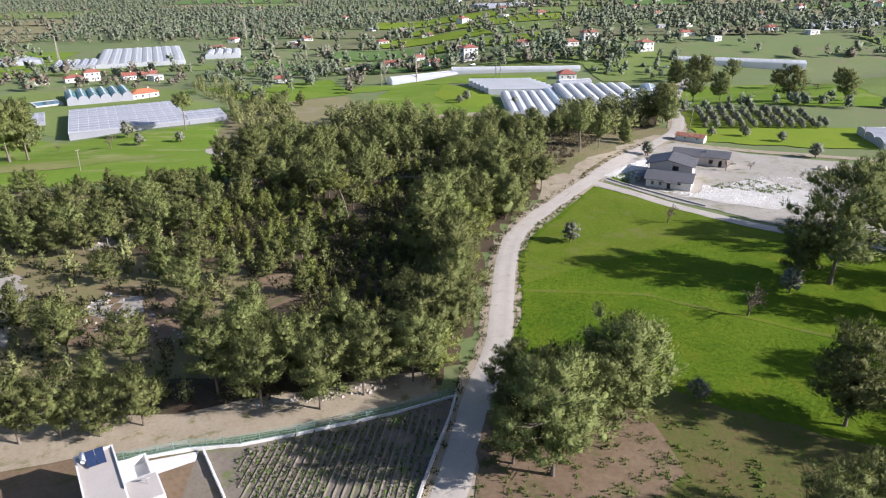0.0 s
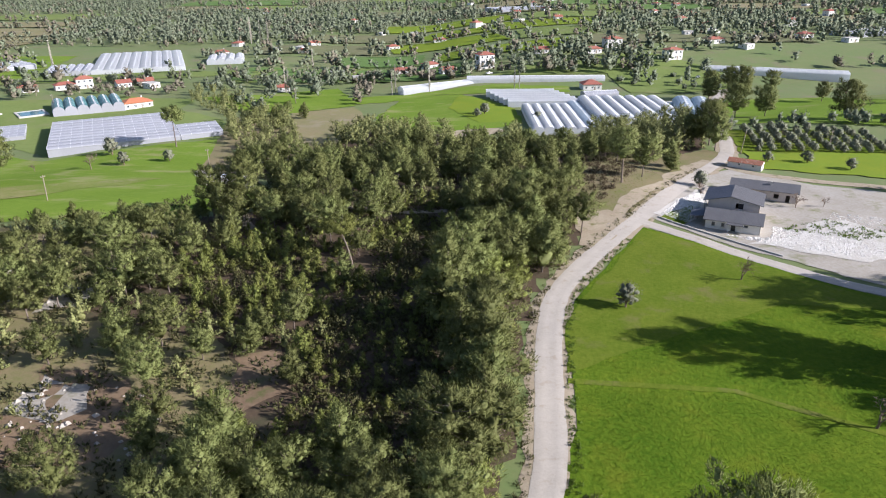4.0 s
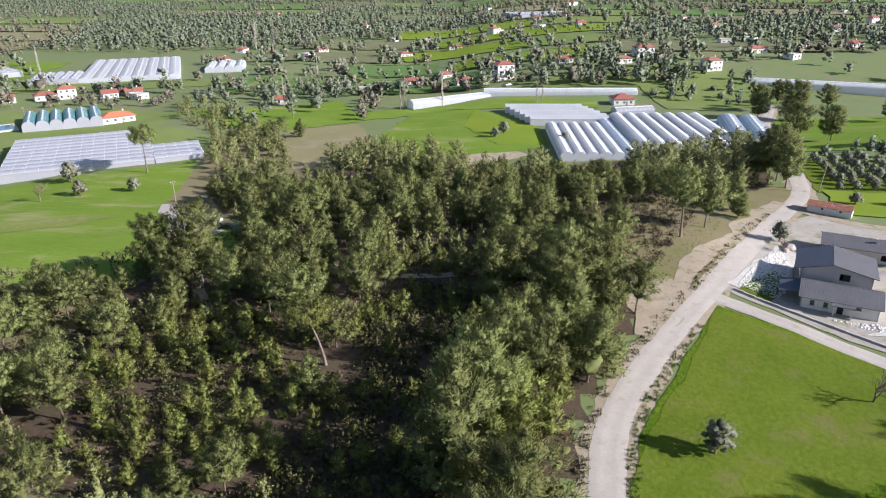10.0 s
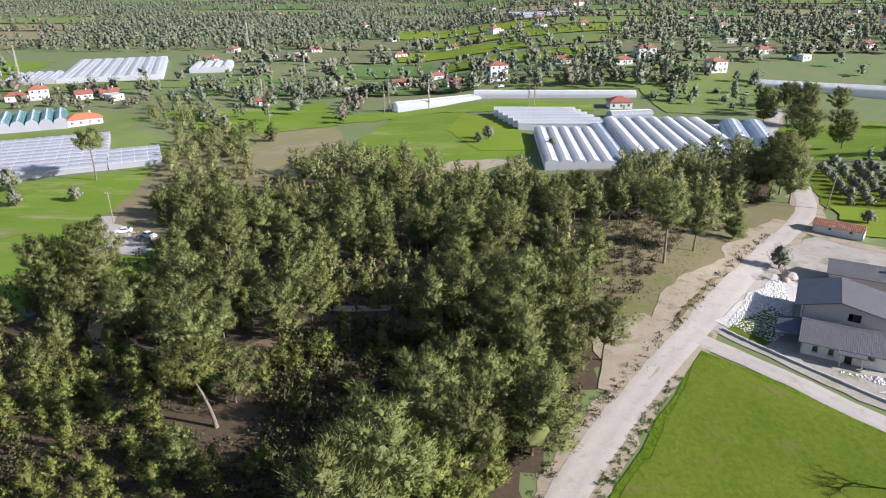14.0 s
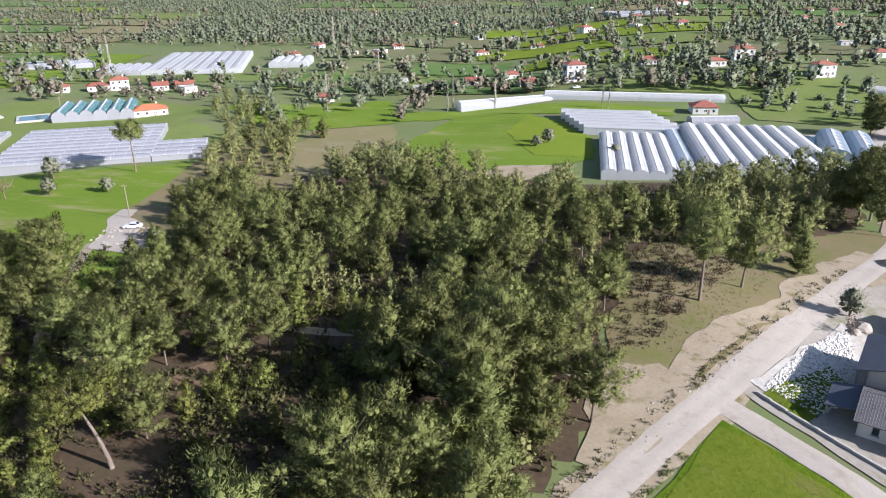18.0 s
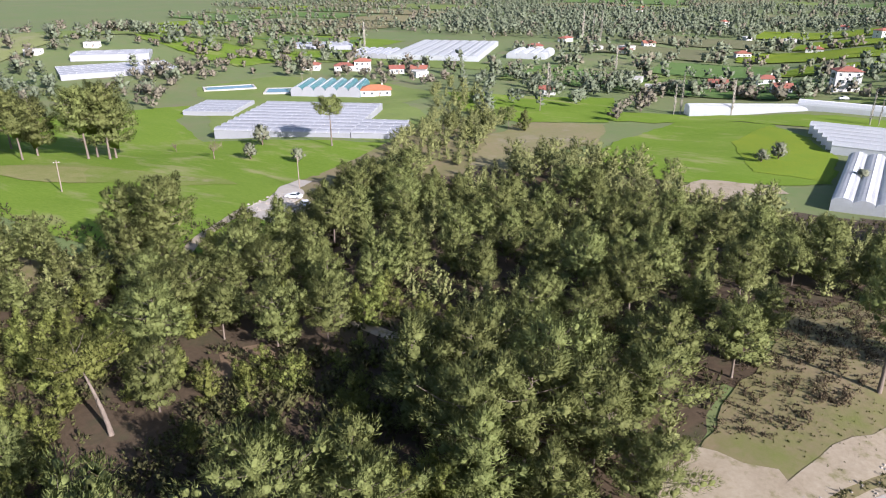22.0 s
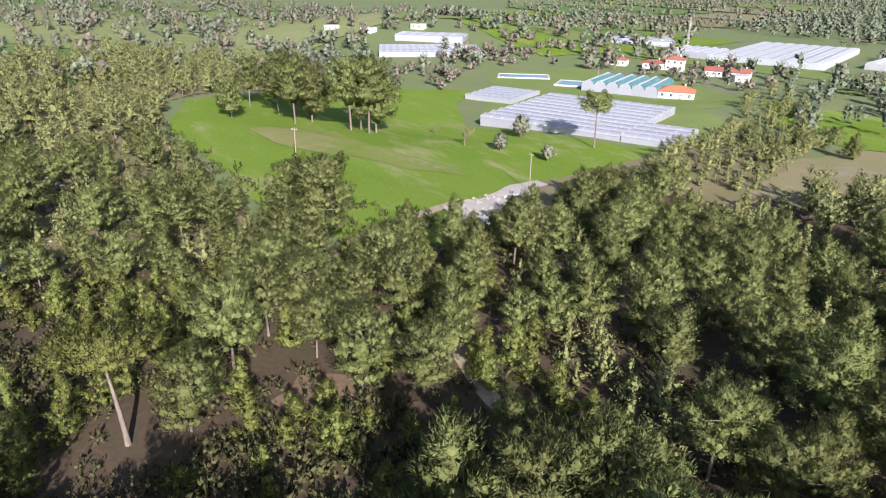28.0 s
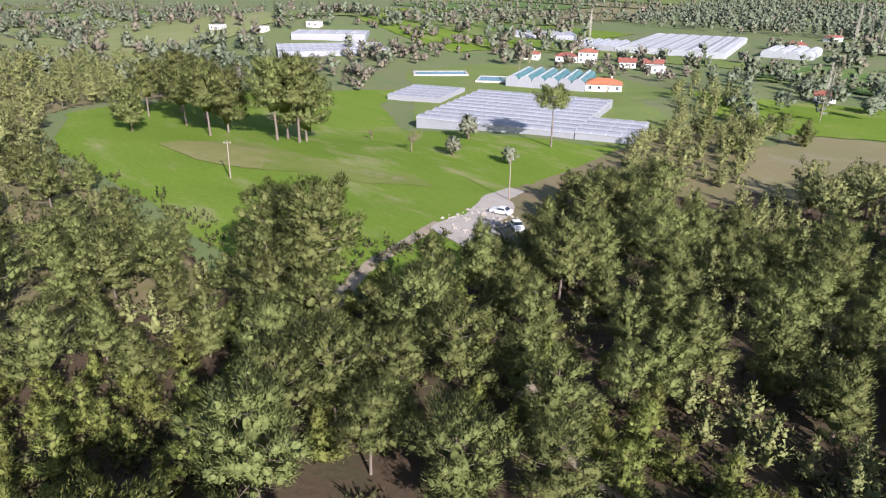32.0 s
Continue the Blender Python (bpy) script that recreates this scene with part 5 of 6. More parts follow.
# Haze put into the pine colour: greyer and bluer than the near needles
M_leaf_far2 = mat("hazed_far_pines", (0.135, 0.162, 0.108), (0.185, 0.212, 0.14), 0.02, 0.3, rough=0.8, bump=0.0, island=0.25, thin=0.1, spec=0.1)
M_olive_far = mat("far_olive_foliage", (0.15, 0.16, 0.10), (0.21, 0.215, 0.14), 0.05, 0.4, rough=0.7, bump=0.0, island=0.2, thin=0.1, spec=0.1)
far_plain()


# ---- village houses of the plain ----
def village():
    rng = random.Random(14)
    spots = [(-265, 452, 35, 0), (-248, 463, 40, 0), (-239, 470, 35, 1), (-216, 474, 40, 0), (-205, 482, 30, 0), (-196, 470, 60, 2), (-41, 524, 20, 0), (-85, 520, 10, 2), (-8, 508, 20, 0), (-66, 497, 15, 2), (-20, 540, 30, 0), (60, 545, 10, 0), (95, 532, 15, 0), (112, 548, 15, 1), (190, 560, 20, 0), (206, 540, 30, 2), (225, 575, 25, 2), (270, 590, 30, 0), (290, 560, 20, 2), (-180, 580, 20, 0), (-205, 640, 30, 0), (-332, 388, 30, 2), (-412, 362, 30, 2), (-440, 346, 30, 2), (-404, 396, 40, 2)]
    for k in range(46):
        y = rng.uniform(620, 1350)
        spots.append((rng.uniform(-0.35, 0.62) * y, y, rng.uniform(0, 90), rng.choice((0, 0, 1, 2))))
    for x, y, turn, k in spots:
        if blocked(x, y):
            continue
        w, d = rng.uniform(8, 13), rng.uniform(6.5, 8.5)
        if k == 0:
            house("village_house", x, y, turn, w, d, 3.0, 1.6, M_tile, M_plaster, "white village house with red tiled roof", "hip" if w > 10 else "gable", 3)
        elif k == 1:
            house("village_house", x, y, turn, w, d, 5.8, 1.7, M_tile, M_plaster, "white two-storey village house with red tiled roof", "hip", 3, 2)
        else:
            house("flat_roofed_house", x, y, turn, w * 0.8, d, 3.0, 0, M_tile, M_plaster, "small white house with flat roof", "flat", 2, chimney=False)


village()
for x, y, turn, n, w, ln in [(300, 610, -60, 3, 9, 90), (40, 1020, -70, 5, 12, 90), (560, 900, -75, 3, 10, 160), (460, 700, -75, 2, 10, 120), (-370, 540, -40, 4, 8, 44), (-395, 380, -40, 3, 8, 44), (190, 222, 80, 3, 8, 40)]:
    greenhouse("far_greenhouse", x, y, turn, n, w, ln, 2.2, 1.2, M_film_g, "far white film greenhouse in the plain", rib_gap=8)


# ---- new house on the chalk plot ----
def ribbed_slope(p0, p1, p2, p3, material, name, parent, gap=0.3, label=""):
    """A roof slope of thin sheet with raised ribs; p0-p1 the ridge, p3-p2 the eave."""
    p0, p1, p2, p3 = [Vector(p) for p in (p0, p1, p2, p3)]
    up = (p1 - p0).cross(p3 - p0)
    up = up.normalized() * (1 if up.z > 0 else -1)
    b = Build()
    t = up * 0.14
    v = [p0, p1, p2, p3, p0 + t, p1 + t, p2 + t, p3 + t]
    b.add(v, [(0, 1, 2, 3), (4, 7, 6, 5), (0, 4, 5, 1), (1, 5, 6, 2), (2, 6, 7, 3), (3, 7, 4, 0)])
    n = max(2, int((p1 - p0).length / gap))
    r = Build()
    for i in range(n + 1):
        a, c = p0 + (p1 - p0) * i / n + t, p3 + (p2 - p3) * i / n + t
        s = (p1 - p0).normalized() * 0.035
        h = up * 0.022
        r.add([a - s, a + s, c + s, c - s, a + h, c + h], [(0, 4, 5, 3), (4, 1, 2, 5), (3, 5, 2)])
    ob = part(name, b.mesh(name, material), parent, label)
    part("ribs", r.mesh("ribs", material), ob)
    return ob


def wall_slab(b, a, c, z0, z1, thick=0.25, holes=()):
    """An upright wall from a to c with openings (from, to, sill, head) along it."""
    a, c = Vector((*a, 0)), Vector((*c, 0))
    d = (c - a).normalized()
    n = Vector((d.y, -d.x, 0)) * thick
    ln = (c - a).length

    def block(s, e, lo, hi):
        if e - s < 0.01 or hi - lo < 0.01:
            return
        q = [a + d * s, a + d * e, a + d * e - n, a + d * s - n]
        v = [(p.x, p.y, z) for z in (lo, hi) for p in q]
        b.add(v, [(3, 2, 1, 0), (4, 5, 6, 7), (0, 1, 5, 4), (1, 2, 6, 5), (2, 3, 7, 6), (3, 0, 4, 7)])
    at = 0.0
    for s, e, lo, hi in sorted(holes):
        block(at, s, z0, z1)
        block(s, e, z0, lo)
        block(s, e, hi, z1)
        at = e
    block(at, ln, z0, z1)


def new_house():
    turn = math.degrees(math.atan2(-5.2, 10.9))
    ob = thing("new_house", pose(58.6, 191.0, 0.05, 0, 0, turn), "new white house with dark metal roofs on a chalk plot", "house")
    # front wing
    b = Build()
    wall_slab(b, (0, 0), (12.6, 0), -0.8, 2.9, holes=[(1.5, 2.3, 1.0, 2.1), (3.7, 4.5, 1.0, 2.1), (6.0, 7.0, 0.0, 2.1), (8.8, 9.8, 1.6, 2.2)])
    wall_slab(b, (12.6, 0), (12.6, 7.4), -0.8, 2.9)
    wall_slab(b, (12.6, 7.4), (0, 7.4), -0.8, 2.9)
    wall_slab(b, (0, 7.4), (0, 0), -0.8, 2.9)
    for x in (0.0, 12.35):
        b.add([(x, 0, 2.9), (x + 0.25, 0, 2.9), (x + 0.25, 7.4, 2.9), (x, 7.4, 2.9), (x, 3.7, 4.3), (x + 0.25, 3.7, 4.3)], [(0, 4, 3), (1, 2, 5), (0, 1, 5, 4), (2, 3, 4, 5)])
    part("front_wing_wall", b.mesh("wall", M_plaster), ob)
    ribbed_slope((-0.5, 3.7, 4.35), (13.1, 3.7, 4.35), (13.1, -0.9, 2.62), (-0.5, -0.9, 2.62), M_roof, "front_roof", ob)
    ribbed_slope((-0.5, 3.7, 4.35), (13.1, 3.7, 4.35), (13.1, 8.0, 2.75), (-0.5, 8.0, 2.75), M_roof, "front_roof", ob)
    for x0, x1, z0, z1 in ((1.5, 2.3, 1.0, 2.1), (3.7, 4.5, 1.0, 2.1), (8.8, 9.8, 1.6, 2.2)):
        g = Build()
        g.box(x0, 0.12, z0, x1, 0.16, z1)
        wn_ = part("window", g.mesh("pane", M_glass), ob)
        f = Build()
        for q in ((x0, z0, x1, z0 + 0.07), (x0, z1 - 0.07, x1, z1), (x0, z0, x0 + 0.07, z1), (x1 - 0.07, z0, x1, z1)):
            f.box(q[0], 0.06, q[1], q[2], 0.19, q[3])
        part("frame", f.mesh("frame", M_steel), wn_)
        s = Build()
        s.box(x0 - 0.12, -0.14, z0 - 0.08, x1 + 0.12, 0.1, z0)
        part("sill", s.mesh("sill", M_conc), wn_)
    part("door", Build().box(6.0, 0.14, 0, 7.0, 0.2, 2.1).mesh("door", M_dark), ob, "dark open doorway")
    for x in (5.3, 8.2):
        part("porch_post", Build().box(x, -1.3, -0.3, x + 0.22, -1.08, 2.45).mesh("post", M_plaster), ob)
    part("porch_step", Build().box(5.0, -1.5, -0.4, 8.6, 0, 0.06).mesh("step", M_conc), ob)
    ribbed_slope((5.0, -0.3, 2.75), (8.7, -0.3, 2.75), (8.7, -1.7, 2.3), (5.0, -1.7, 2.3), M_roof, "porch_roof", ob)
    # side lean-to with posts
    ribbed_slope((0, 1.2, 2.95), (0, 7.4, 2.95), (-3.9, 7.4, 2.3), (-3.9, 1.2, 2.3), M_roof_b, "lean_to_roof", ob)
    for y in (1.5, 4.2, 7.0):
        part("lean_to_post", Build().box(-3.7, y, -0.8, -3.52, y + 0.18, 2.3).mesh("post", M_steel), ob)
    # taller middle block, its gable to the front
    b = Build()
    wall_slab(b, (-0.6, 8.6), (11.6, 8.6), -0.8, 4.9, holes=[(6.6, 8.4, 3.3, 4.7)])
    wall_slab(b, (11.6, 8.6), (11.6, 18.6), -0.8, 4.9)
    wall_slab(b, (11.6, 18.6), (-0.6, 18.6), -0.8, 4.9)
    wall_slab(b, (-0.6, 18.6), (-0.6, 8.6), -0.8, 4.9)
    for y in (8.6, 18.35):
        b.add([(-0.6, y, 4.9), (11.6, y, 4.9), (4.6, y, 6.3), (-0.6, y + 0.25, 4.9), (11.6, y + 0.25, 4.9), (4.6, y + 0.25, 6.3)], [(0, 1, 2), (3, 5, 4), (0, 2, 5, 3), (1, 4, 5, 2)])
    part("middle_block_wall", b.mesh("wall", M_brick), ob, "unplastered pale block wall")
    part("window", Build().box(6.6, 8.75, 3.3, 8.4, 8.8, 4.7).mesh("pane", M_dark), ob, "dark unglazed opening")
    ribbed_slope((4.6, 8.0, 6.36), (4.6, 19.2, 6.36), (-1.8, 19.2, 4.6), (-1.8, 8.0, 4.6), M_roof_b, "middle_roof", ob)
    ribbed_slope((4.6, 8.0, 6.36), (4.6, 19.2, 6.36), (12.4, 19.2, 4.75), (12.4, 8.0, 4.75), M_roof, "middle_roof", ob)
    for y in (12.0, 17.5):
        part("balcony_post", Build().box(-1.7, y, -0.8, -1.5, y + 0.2, 4.6).mesh("post", M_steel), ob)
    # back wing
    b = Build()
    wall_slab(b, (3.4, 29.5), (20.0, 29.5), -0.8, 3.0, holes=[(11, 12.2, 0.9, 2.2), (14, 15, 0, 2.1)])
    wall_slab(b, (20.0, 29.5), (20.0, 36.5), -0.8, 3.0)
    wall_slab(b, (20.0, 36.5), (3.4, 36.5), -0.8, 3.0)
    wall_slab(b, (3.4, 36.5), (3.4, 29.5), -0.8, 3.0)
    part("back_wing_wall", b.mesh("wall", M_brick), ob)
    ribbed_slope((2.8, 33.0, 4.4), (20.6, 33.0, 4.4), (20.6, 28.8, 2.9), (2.8, 28.8, 2.9), M_roof, "back_roof", ob)
    ribbed_slope((2.8, 33.0, 4.4), (20.6, 33.0, 4.4), (20.6, 37.2, 2.9), (2.8, 37.2, 2.9), M_roof, "back_roof", ob)
    part("chimney", Build().box(13.0, 31.5, 3.4, 13.5, 32.0, 5.0).mesh("chimney", M_conc), ob)


new_house()


def long_shed():
    turn = math.degrees(math.atan2(-5.2, 7.6))
    ob = thing("long_shed", pose(84.6, 246.2, ground_z(88, 246), 0, 0, turn), "low whitewashed shed with weathered red tiled roof", "shed")
    b = Build()
    wall_slab(b, (0, 0), (10.2, 0), -0.6, 2.1, holes=[(3.2, 3.8, 1.2, 1.7), (7.4, 8.0, 1.2, 1.7)])
    wall_slab(b, (10.2, 0), (10.2, 4.2), -0.6, 2.1)
    wall_slab(b, (10.2, 4.2), (0, 4.2), -0.6, 2.1)
    wall_slab(b, (0, 4.2), (0, 0), -0.6, 2.1)
    for x in (0.0, 9.95):
        b.add([(x, 0, 2.1), (x + 0.25, 0, 2.1), (x + 0.25, 4.2, 2.1), (x, 4.2, 2.1), (x, 2.1, 2.9), (x + 0.25, 2.1, 2.9)], [(0, 4, 3), (1, 2, 5), (0, 1, 5, 4), (2, 3, 4, 5)])
    part("wall", b.mesh("wall", M_plaster), ob)
    for x in (3.2, 7.4):
        part("window", Build().box(x, 0.14, 1.2, x + 0.6, 0.18, 1.7).mesh("pane", M_dark), ob)
    rng = random.Random(4)
    for s, y1 in ((1, -0.35), (-1, 4.55)):
        tiles = Build()
        rows, cols = 8, 26
        for i in range(rows):
            for j in range(cols):
                u0, u1 = i / rows, (i + 1.12) / rows
                y_a, y_b = 2.1 + (y1 - 2.1) * u0, 2.1 + (y1 - 2.1) * u1
                z_a, z_b = 2.98 - 0.95 * u0, 2.98 - 0.95 * u1
                x = -0.2 + 10.6 * j / cols
                w, lift = 10.6 / cols, rng.uniform(0, 0.03)
                tiles.add([(x, y_a, z_a + lift), (x + w * 0.5, y_a, z_a + 0.07 + lift), (x + w * 0.96, y_a, z_a + lift), (x, y_b, z_b + 0.05 + lift), (x + w * 0.5, y_b, z_b + 0.12 + lift), (x + w * 0.96, y_b, z_b + 0.05 + lift)], [(0, 1, 4, 3), (1, 2, 5, 4), (3, 4, 5)])
        base = Build()
        base.add([(-0.2, 2.1, 2.92), (10.4, 2.1, 2.92), (10.4, y1, 1.99), (-0.2, y1, 1.99)], [(0, 1, 2, 3)])
        r = part("roof", base.mesh("roof", M_tile_w), ob)
        part("roof_tiles", tiles.mesh("tiles", M_tile_w), r)


long_shed()


# ---- flat-roofed villa with garden ----
def villa():
    turn = math.degrees(math.atan2(67.3 - 65.1, -42.4 + 45.5))
    ob = thing("flat_roofed_villa", pose(-45.6, 66.2, 0, 0, 0, turn - 2), "white flat-roofed villa with roof terrace and solar heater", "house")
    w, d, h = 4.4, 12.0, 6.4
    b = Build()
    b.box(0, -d, -0.5, w, 0, h)
    part("wall", b.mesh("wall", M_plaster), ob)
    part("roof", Build().box(0.22, -d + 0.2, h, w - 0.22, -0.22, h + 0.03).mesh("roof", M_screed), ob, "beige screed flat roof")
    for q in ((0, -0.2, w, 0), (0, -d, 0.2, -0.2), (w - 0.2, -9.0, w, -0.2)):
        part("parapet", Build().box(q[0], q[1], h, q[2], q[3], h + 0.3).mesh("parapet", M_plaster), ob)
    part("east_wing_wall", Build().box(w, -d, -0.5, w + 3.6, -7.4, h - 0.3).mesh("wall", M_plaster), ob)
    part("east_wing_roof", Build().box(w + 0.02, -d + 0.1, h - 0.3, w + 3.4, -7.6, h - 0.26).mesh("roof", M_screed), ob)
    part("terrace_block", Build().box(w + 0.02, -7.4, -0.5, w + 3.4, -0.6, 3.1).mesh("terrace", M_plaster), ob)
    part("terrace_parapet", Build().box(w + 3.1, -7.4, 3.1, w + 3.4, -0.6, 4.2).mesh("parapet", M_plaster), ob)
    part("terrace_parapet", Build().box(w + 0.02, -0.9, 3.1, w + 3.1, -0.6, 4.2).mesh("parapet", M_plaster), ob)
    for y in (-3.0, -5.8):
        window(ob, y, 1.0, 1.2, 1.4, w + 3.41, 1, "x")
    window(ob, 1.6, 1.0, 1.3, 1.4, 0.02, 1)
    window(ob, 1.6, 4.2, 1.3, 1.4, 0.02, 1)
    # the patio's shade is a near-black slab laid on the ground
    part("dark_patio", Build().box(-4.4, -8.5, -0.3, -0.05, -2.2, 0.22).mesh("patio", M_dark), ob, "near-black slab painted as the shade of a sunken patio")
    for q in ((-4.7, -8.6, -4.4, -1.9), (-4.4, -2.2, -0.05, -1.9)):
        part("patio_wall", Build().box(q[0], q[1], -0.3, q[2], q[3], 1.3).mesh("wall", M_conc), ob)
    # solar water heater
    sh = thing("solar_water_heater", ob.matrix_basis @ pose(0.9, -1.1, h + 0.03), "rooftop solar collectors with a steel water tank", "solar heater")
    for i in range(2):
        p = Build()
        p.add([(0.35 + i * 1.05, -1.9, 0.25), (1.33 + i * 1.05, -1.9, 0.25), (1.33 + i * 1.05, 0, 1.2), (0.35 + i * 1.05, 0, 1.2), (0.35 + i * 1.05, -1.9, 0.17), (1.33 + i * 1.05, -1.9, 0.17), (1.33 + i * 1.05, 0, 1.12), (0.35 + i * 1.05, 0, 1.12)], [(0, 1, 2, 3), (7, 6, 5, 4), (0, 4, 5, 1), (1, 5, 6, 2), (2, 6, 7, 3), (3, 7, 4, 0)])
        part("collector", p.mesh("collector", M_panel), sh)
        part("leg", Build().box(0.4 + i * 1.8, -0.1, 0, 0.46 + i * 1.8, -0.04, 1.1).mesh("leg", M_steel), sh)
        part("leg", Build().box(0.4 + i * 1.8, -1.85, 0, 0.46 + i * 1.8, -1.79, 0.2).mesh("leg", M_steel), sh)
    part("tank", Build().tube([(0.0, -1.4, 0.9), (0.0, 0.3, 0.9)], [0.3, 0.3], 12).mesh("tank", M_rib_w, True), sh)
    dish = thing("satellite_dish", ob.matrix_basis @ pose(w + 2.2, -9.2, h - 0.26), "grey satellite dish on the flat roof", "satellite dish")
    bowl = Build()
    rings = [(0.45 * k / 3, 0.14 * (k / 3) ** 2) for k in range(4)]
    bowl.add([(r * math.cos(a), r * math.sin(a), z) for r, z in rings for a in [math.pi * j / 6 for j in range(12)]], [(k * 12 + j, k * 12 + (j + 1) % 12, (k + 1) * 12 + (j + 1) % 12, (k + 1) * 12 + j) for k in range(3) for j in range(12)])
    part("bowl", bowl.mesh("bowl", M_rib_w, True), dish, at=pose(0, 0, 0.7, 40, 0, 150))
    part("mast", Build().tube([(0, 0, 0), (0, 0, 0.72)], [0.03, 0.03], 6).mesh("mast", M_steel), dish)
    drive = Build()
    drive.add([(x, y, ground_z(x, y) + 0.24) for x, y in ((-42, 72.6), (-34.2, 75.0), (-34.0, 73.0), (-39.0, 70.0), (-36.0, 62.0), (-38.6, 62.0), (-41.0, 69))], [(6, 5, 4, 3, 2, 1, 0)])
    tagged(new("driveway", drive.mesh("driveway", M_plaster)), "pale smooth paved driveway of the villa", "driveway", kind="structure")


villa()


def fence():
    line = [(-45.5, 72.3), (-35.5, 75.4), (-28.7, 76.1), (-21.4, 78.3), (-14.0, 81.0), (-7.6, 83.3), (1.0, 87.2)]
    ob = thing("garden_fence", pose(0, 0, 0), "green mesh fence on a low white wall", "fence")
    for (x0, y0), (x1, y1) in zip(line, line[1:]):
        ln = math.hypot(x1 - x0, y1 - y0)
        a = math.degrees(math.atan2(y1 - y0, x1 - x0))
        m = pose(x0, y0, ground_z(x0, y0), 0, 0, a)
        part("wall", Build().box(0, -0.12, -0.4, ln, 0.12, 0.55).mesh("wall", M_plaster), ob, at=m)
        n = max(1, round(ln / 2.3))
        for i in range(n):
            s = ln * i / n
            part("post", Build().box(s - 0.04, -0.04, 0.55, s + 0.04, 0.04, 2.0).mesh("post", M_green), ob, at=m)
            g = Build()
            wd = ln / n
            for k in range(int(wd / 0.16)):
                g.box(s + 0.1 + k * 0.16, -0.012, 0.62, s + 0.13 + k * 0.16, 0.012, 1.9)
            for z in (0.65, 1.05, 1.45, 1.86):
                g.box(s + 0.04, -0.018, z, s + wd - 0.04, 0.018, z + 0.05)
            part("mesh_panel", g.mesh("panel", M_green), ob, at=m)


fence()


def low_wall(name, pts, h, t, m, label):
    ob = thing(name, pose(0, 0, 0), label, "wall")
    rng = random.Random(len(pts))
    for (x0, y0), (x1, y1) in zip(pts, pts[1:]):
        ln = math.hypot(x1 - x0, y1 - y0)
        n = max(1, int(ln / 2.0))
        a = math.degrees(math.atan2(y1 - y0, x1 - x0))
        for i in range(n):
            s0, hh = i / n, h * rng.uniform(0.88, 1.08)
            x, y = x0 + (x1 - x0) * s0, y0 + (y1 - y0) * s0
            b = Build()
            b.box(0, -t / 2, -0.5, ln / n - 0.02, t / 2, hh)
            part("wall_block", b.mesh("block", m), ob, at=pose(x, y, ground_z(x, y), 0, 0, a + rng.uniform(-1, 1)))


low_wall("road_wall", [(1.2, 87.0), (0.2, 81.5), (-1.4, 75.5), (-3.4, 67.5), (-5.5, 58)], 0.8, 0.35, M_conc, "low weathered concrete wall beside the gravel road")
low_wall("yard_wall", [(-33.6, 75.0), (-28.0, 66.0), (-26.0, 60)], 0.9, 0.3, M_plaster, "low white yard wall")
low_wall("plot_wall", [(48.8, 197.5), (56, 189), (64, 180), (70, 173)], 0.45, 0.3, M_conc, "low concrete kerb wall along the lane")


# ---- garden rows ----
def garden_rows():
    rng = np.random.default_rng(8)
    poly = [(0.2, 85.6), (-22, 77.4), (-28.5, 74.8), (-26.5, 64), (-27, 50), (-9, 49), (-4.4, 66)]
    spots = []
    for i in range(34):
        for k in range(70):
            s = k * 0.62
            x, y = -34 + i * 1.15 + 0.24 * s * 0.6, 46 + s
            if inside(x, y, poly) and noise.noise(Vector((x * 0.2, y * 0.2, 4))) > -0.35:
                spots.append((x + rng.normal() * 0.1, y + rng.normal() * 0.1))
    c = np.array([(x, y, ground_z(x, y) + 0.3) for x, y in spots])
    o = np.tile(np.array([[0, 0, 0.4]]), (len(c), 1))
    ob = new("garden_plants", tri_mesh("garden_plants", tufts(rng, c, o, 5, 0.32, 0.3, 0.1, 2), M_crop))
    tagged(ob, "rows of low leafy vegetable plants in tilled soil", "crop", kind="stuff")
    b = Build()
    for i in range(36):
        x0, y0 = -34 + i * 1.15 + 0.55, 47
        pts = []
        for k in range(50):
            x, y = x0 + 0.144 * k, y0 + k
            if inside(x, y, poly):
                pts.append((x, y))
        if len(pts) > 2:
            n = len(b.v)
            v, f = [], []
            for j, (x, y) in enumerate(pts):
                z = ground_z(x, y)
                v += [(x - 0.28, y, z + 0.12), (x, y, z + 0.3 + 0.04 * math.sin(y * 3 + i)), (x + 0.28, y, z + 0.12)]
            for j in range(len(pts) - 1):
                f += [(3 * j, 3 * j + 1, 3 * j + 4, 3 * j + 3), (3 * j + 1, 3 * j + 2, 3 * j + 5, 3 * j + 4)]
            b.add(v, f)
    tagged(new("garden_ridges", b.mesh("ridges", M_mulch)), "raised soil ridges between the plant rows", "soil", kind="structure")


garden_rows()


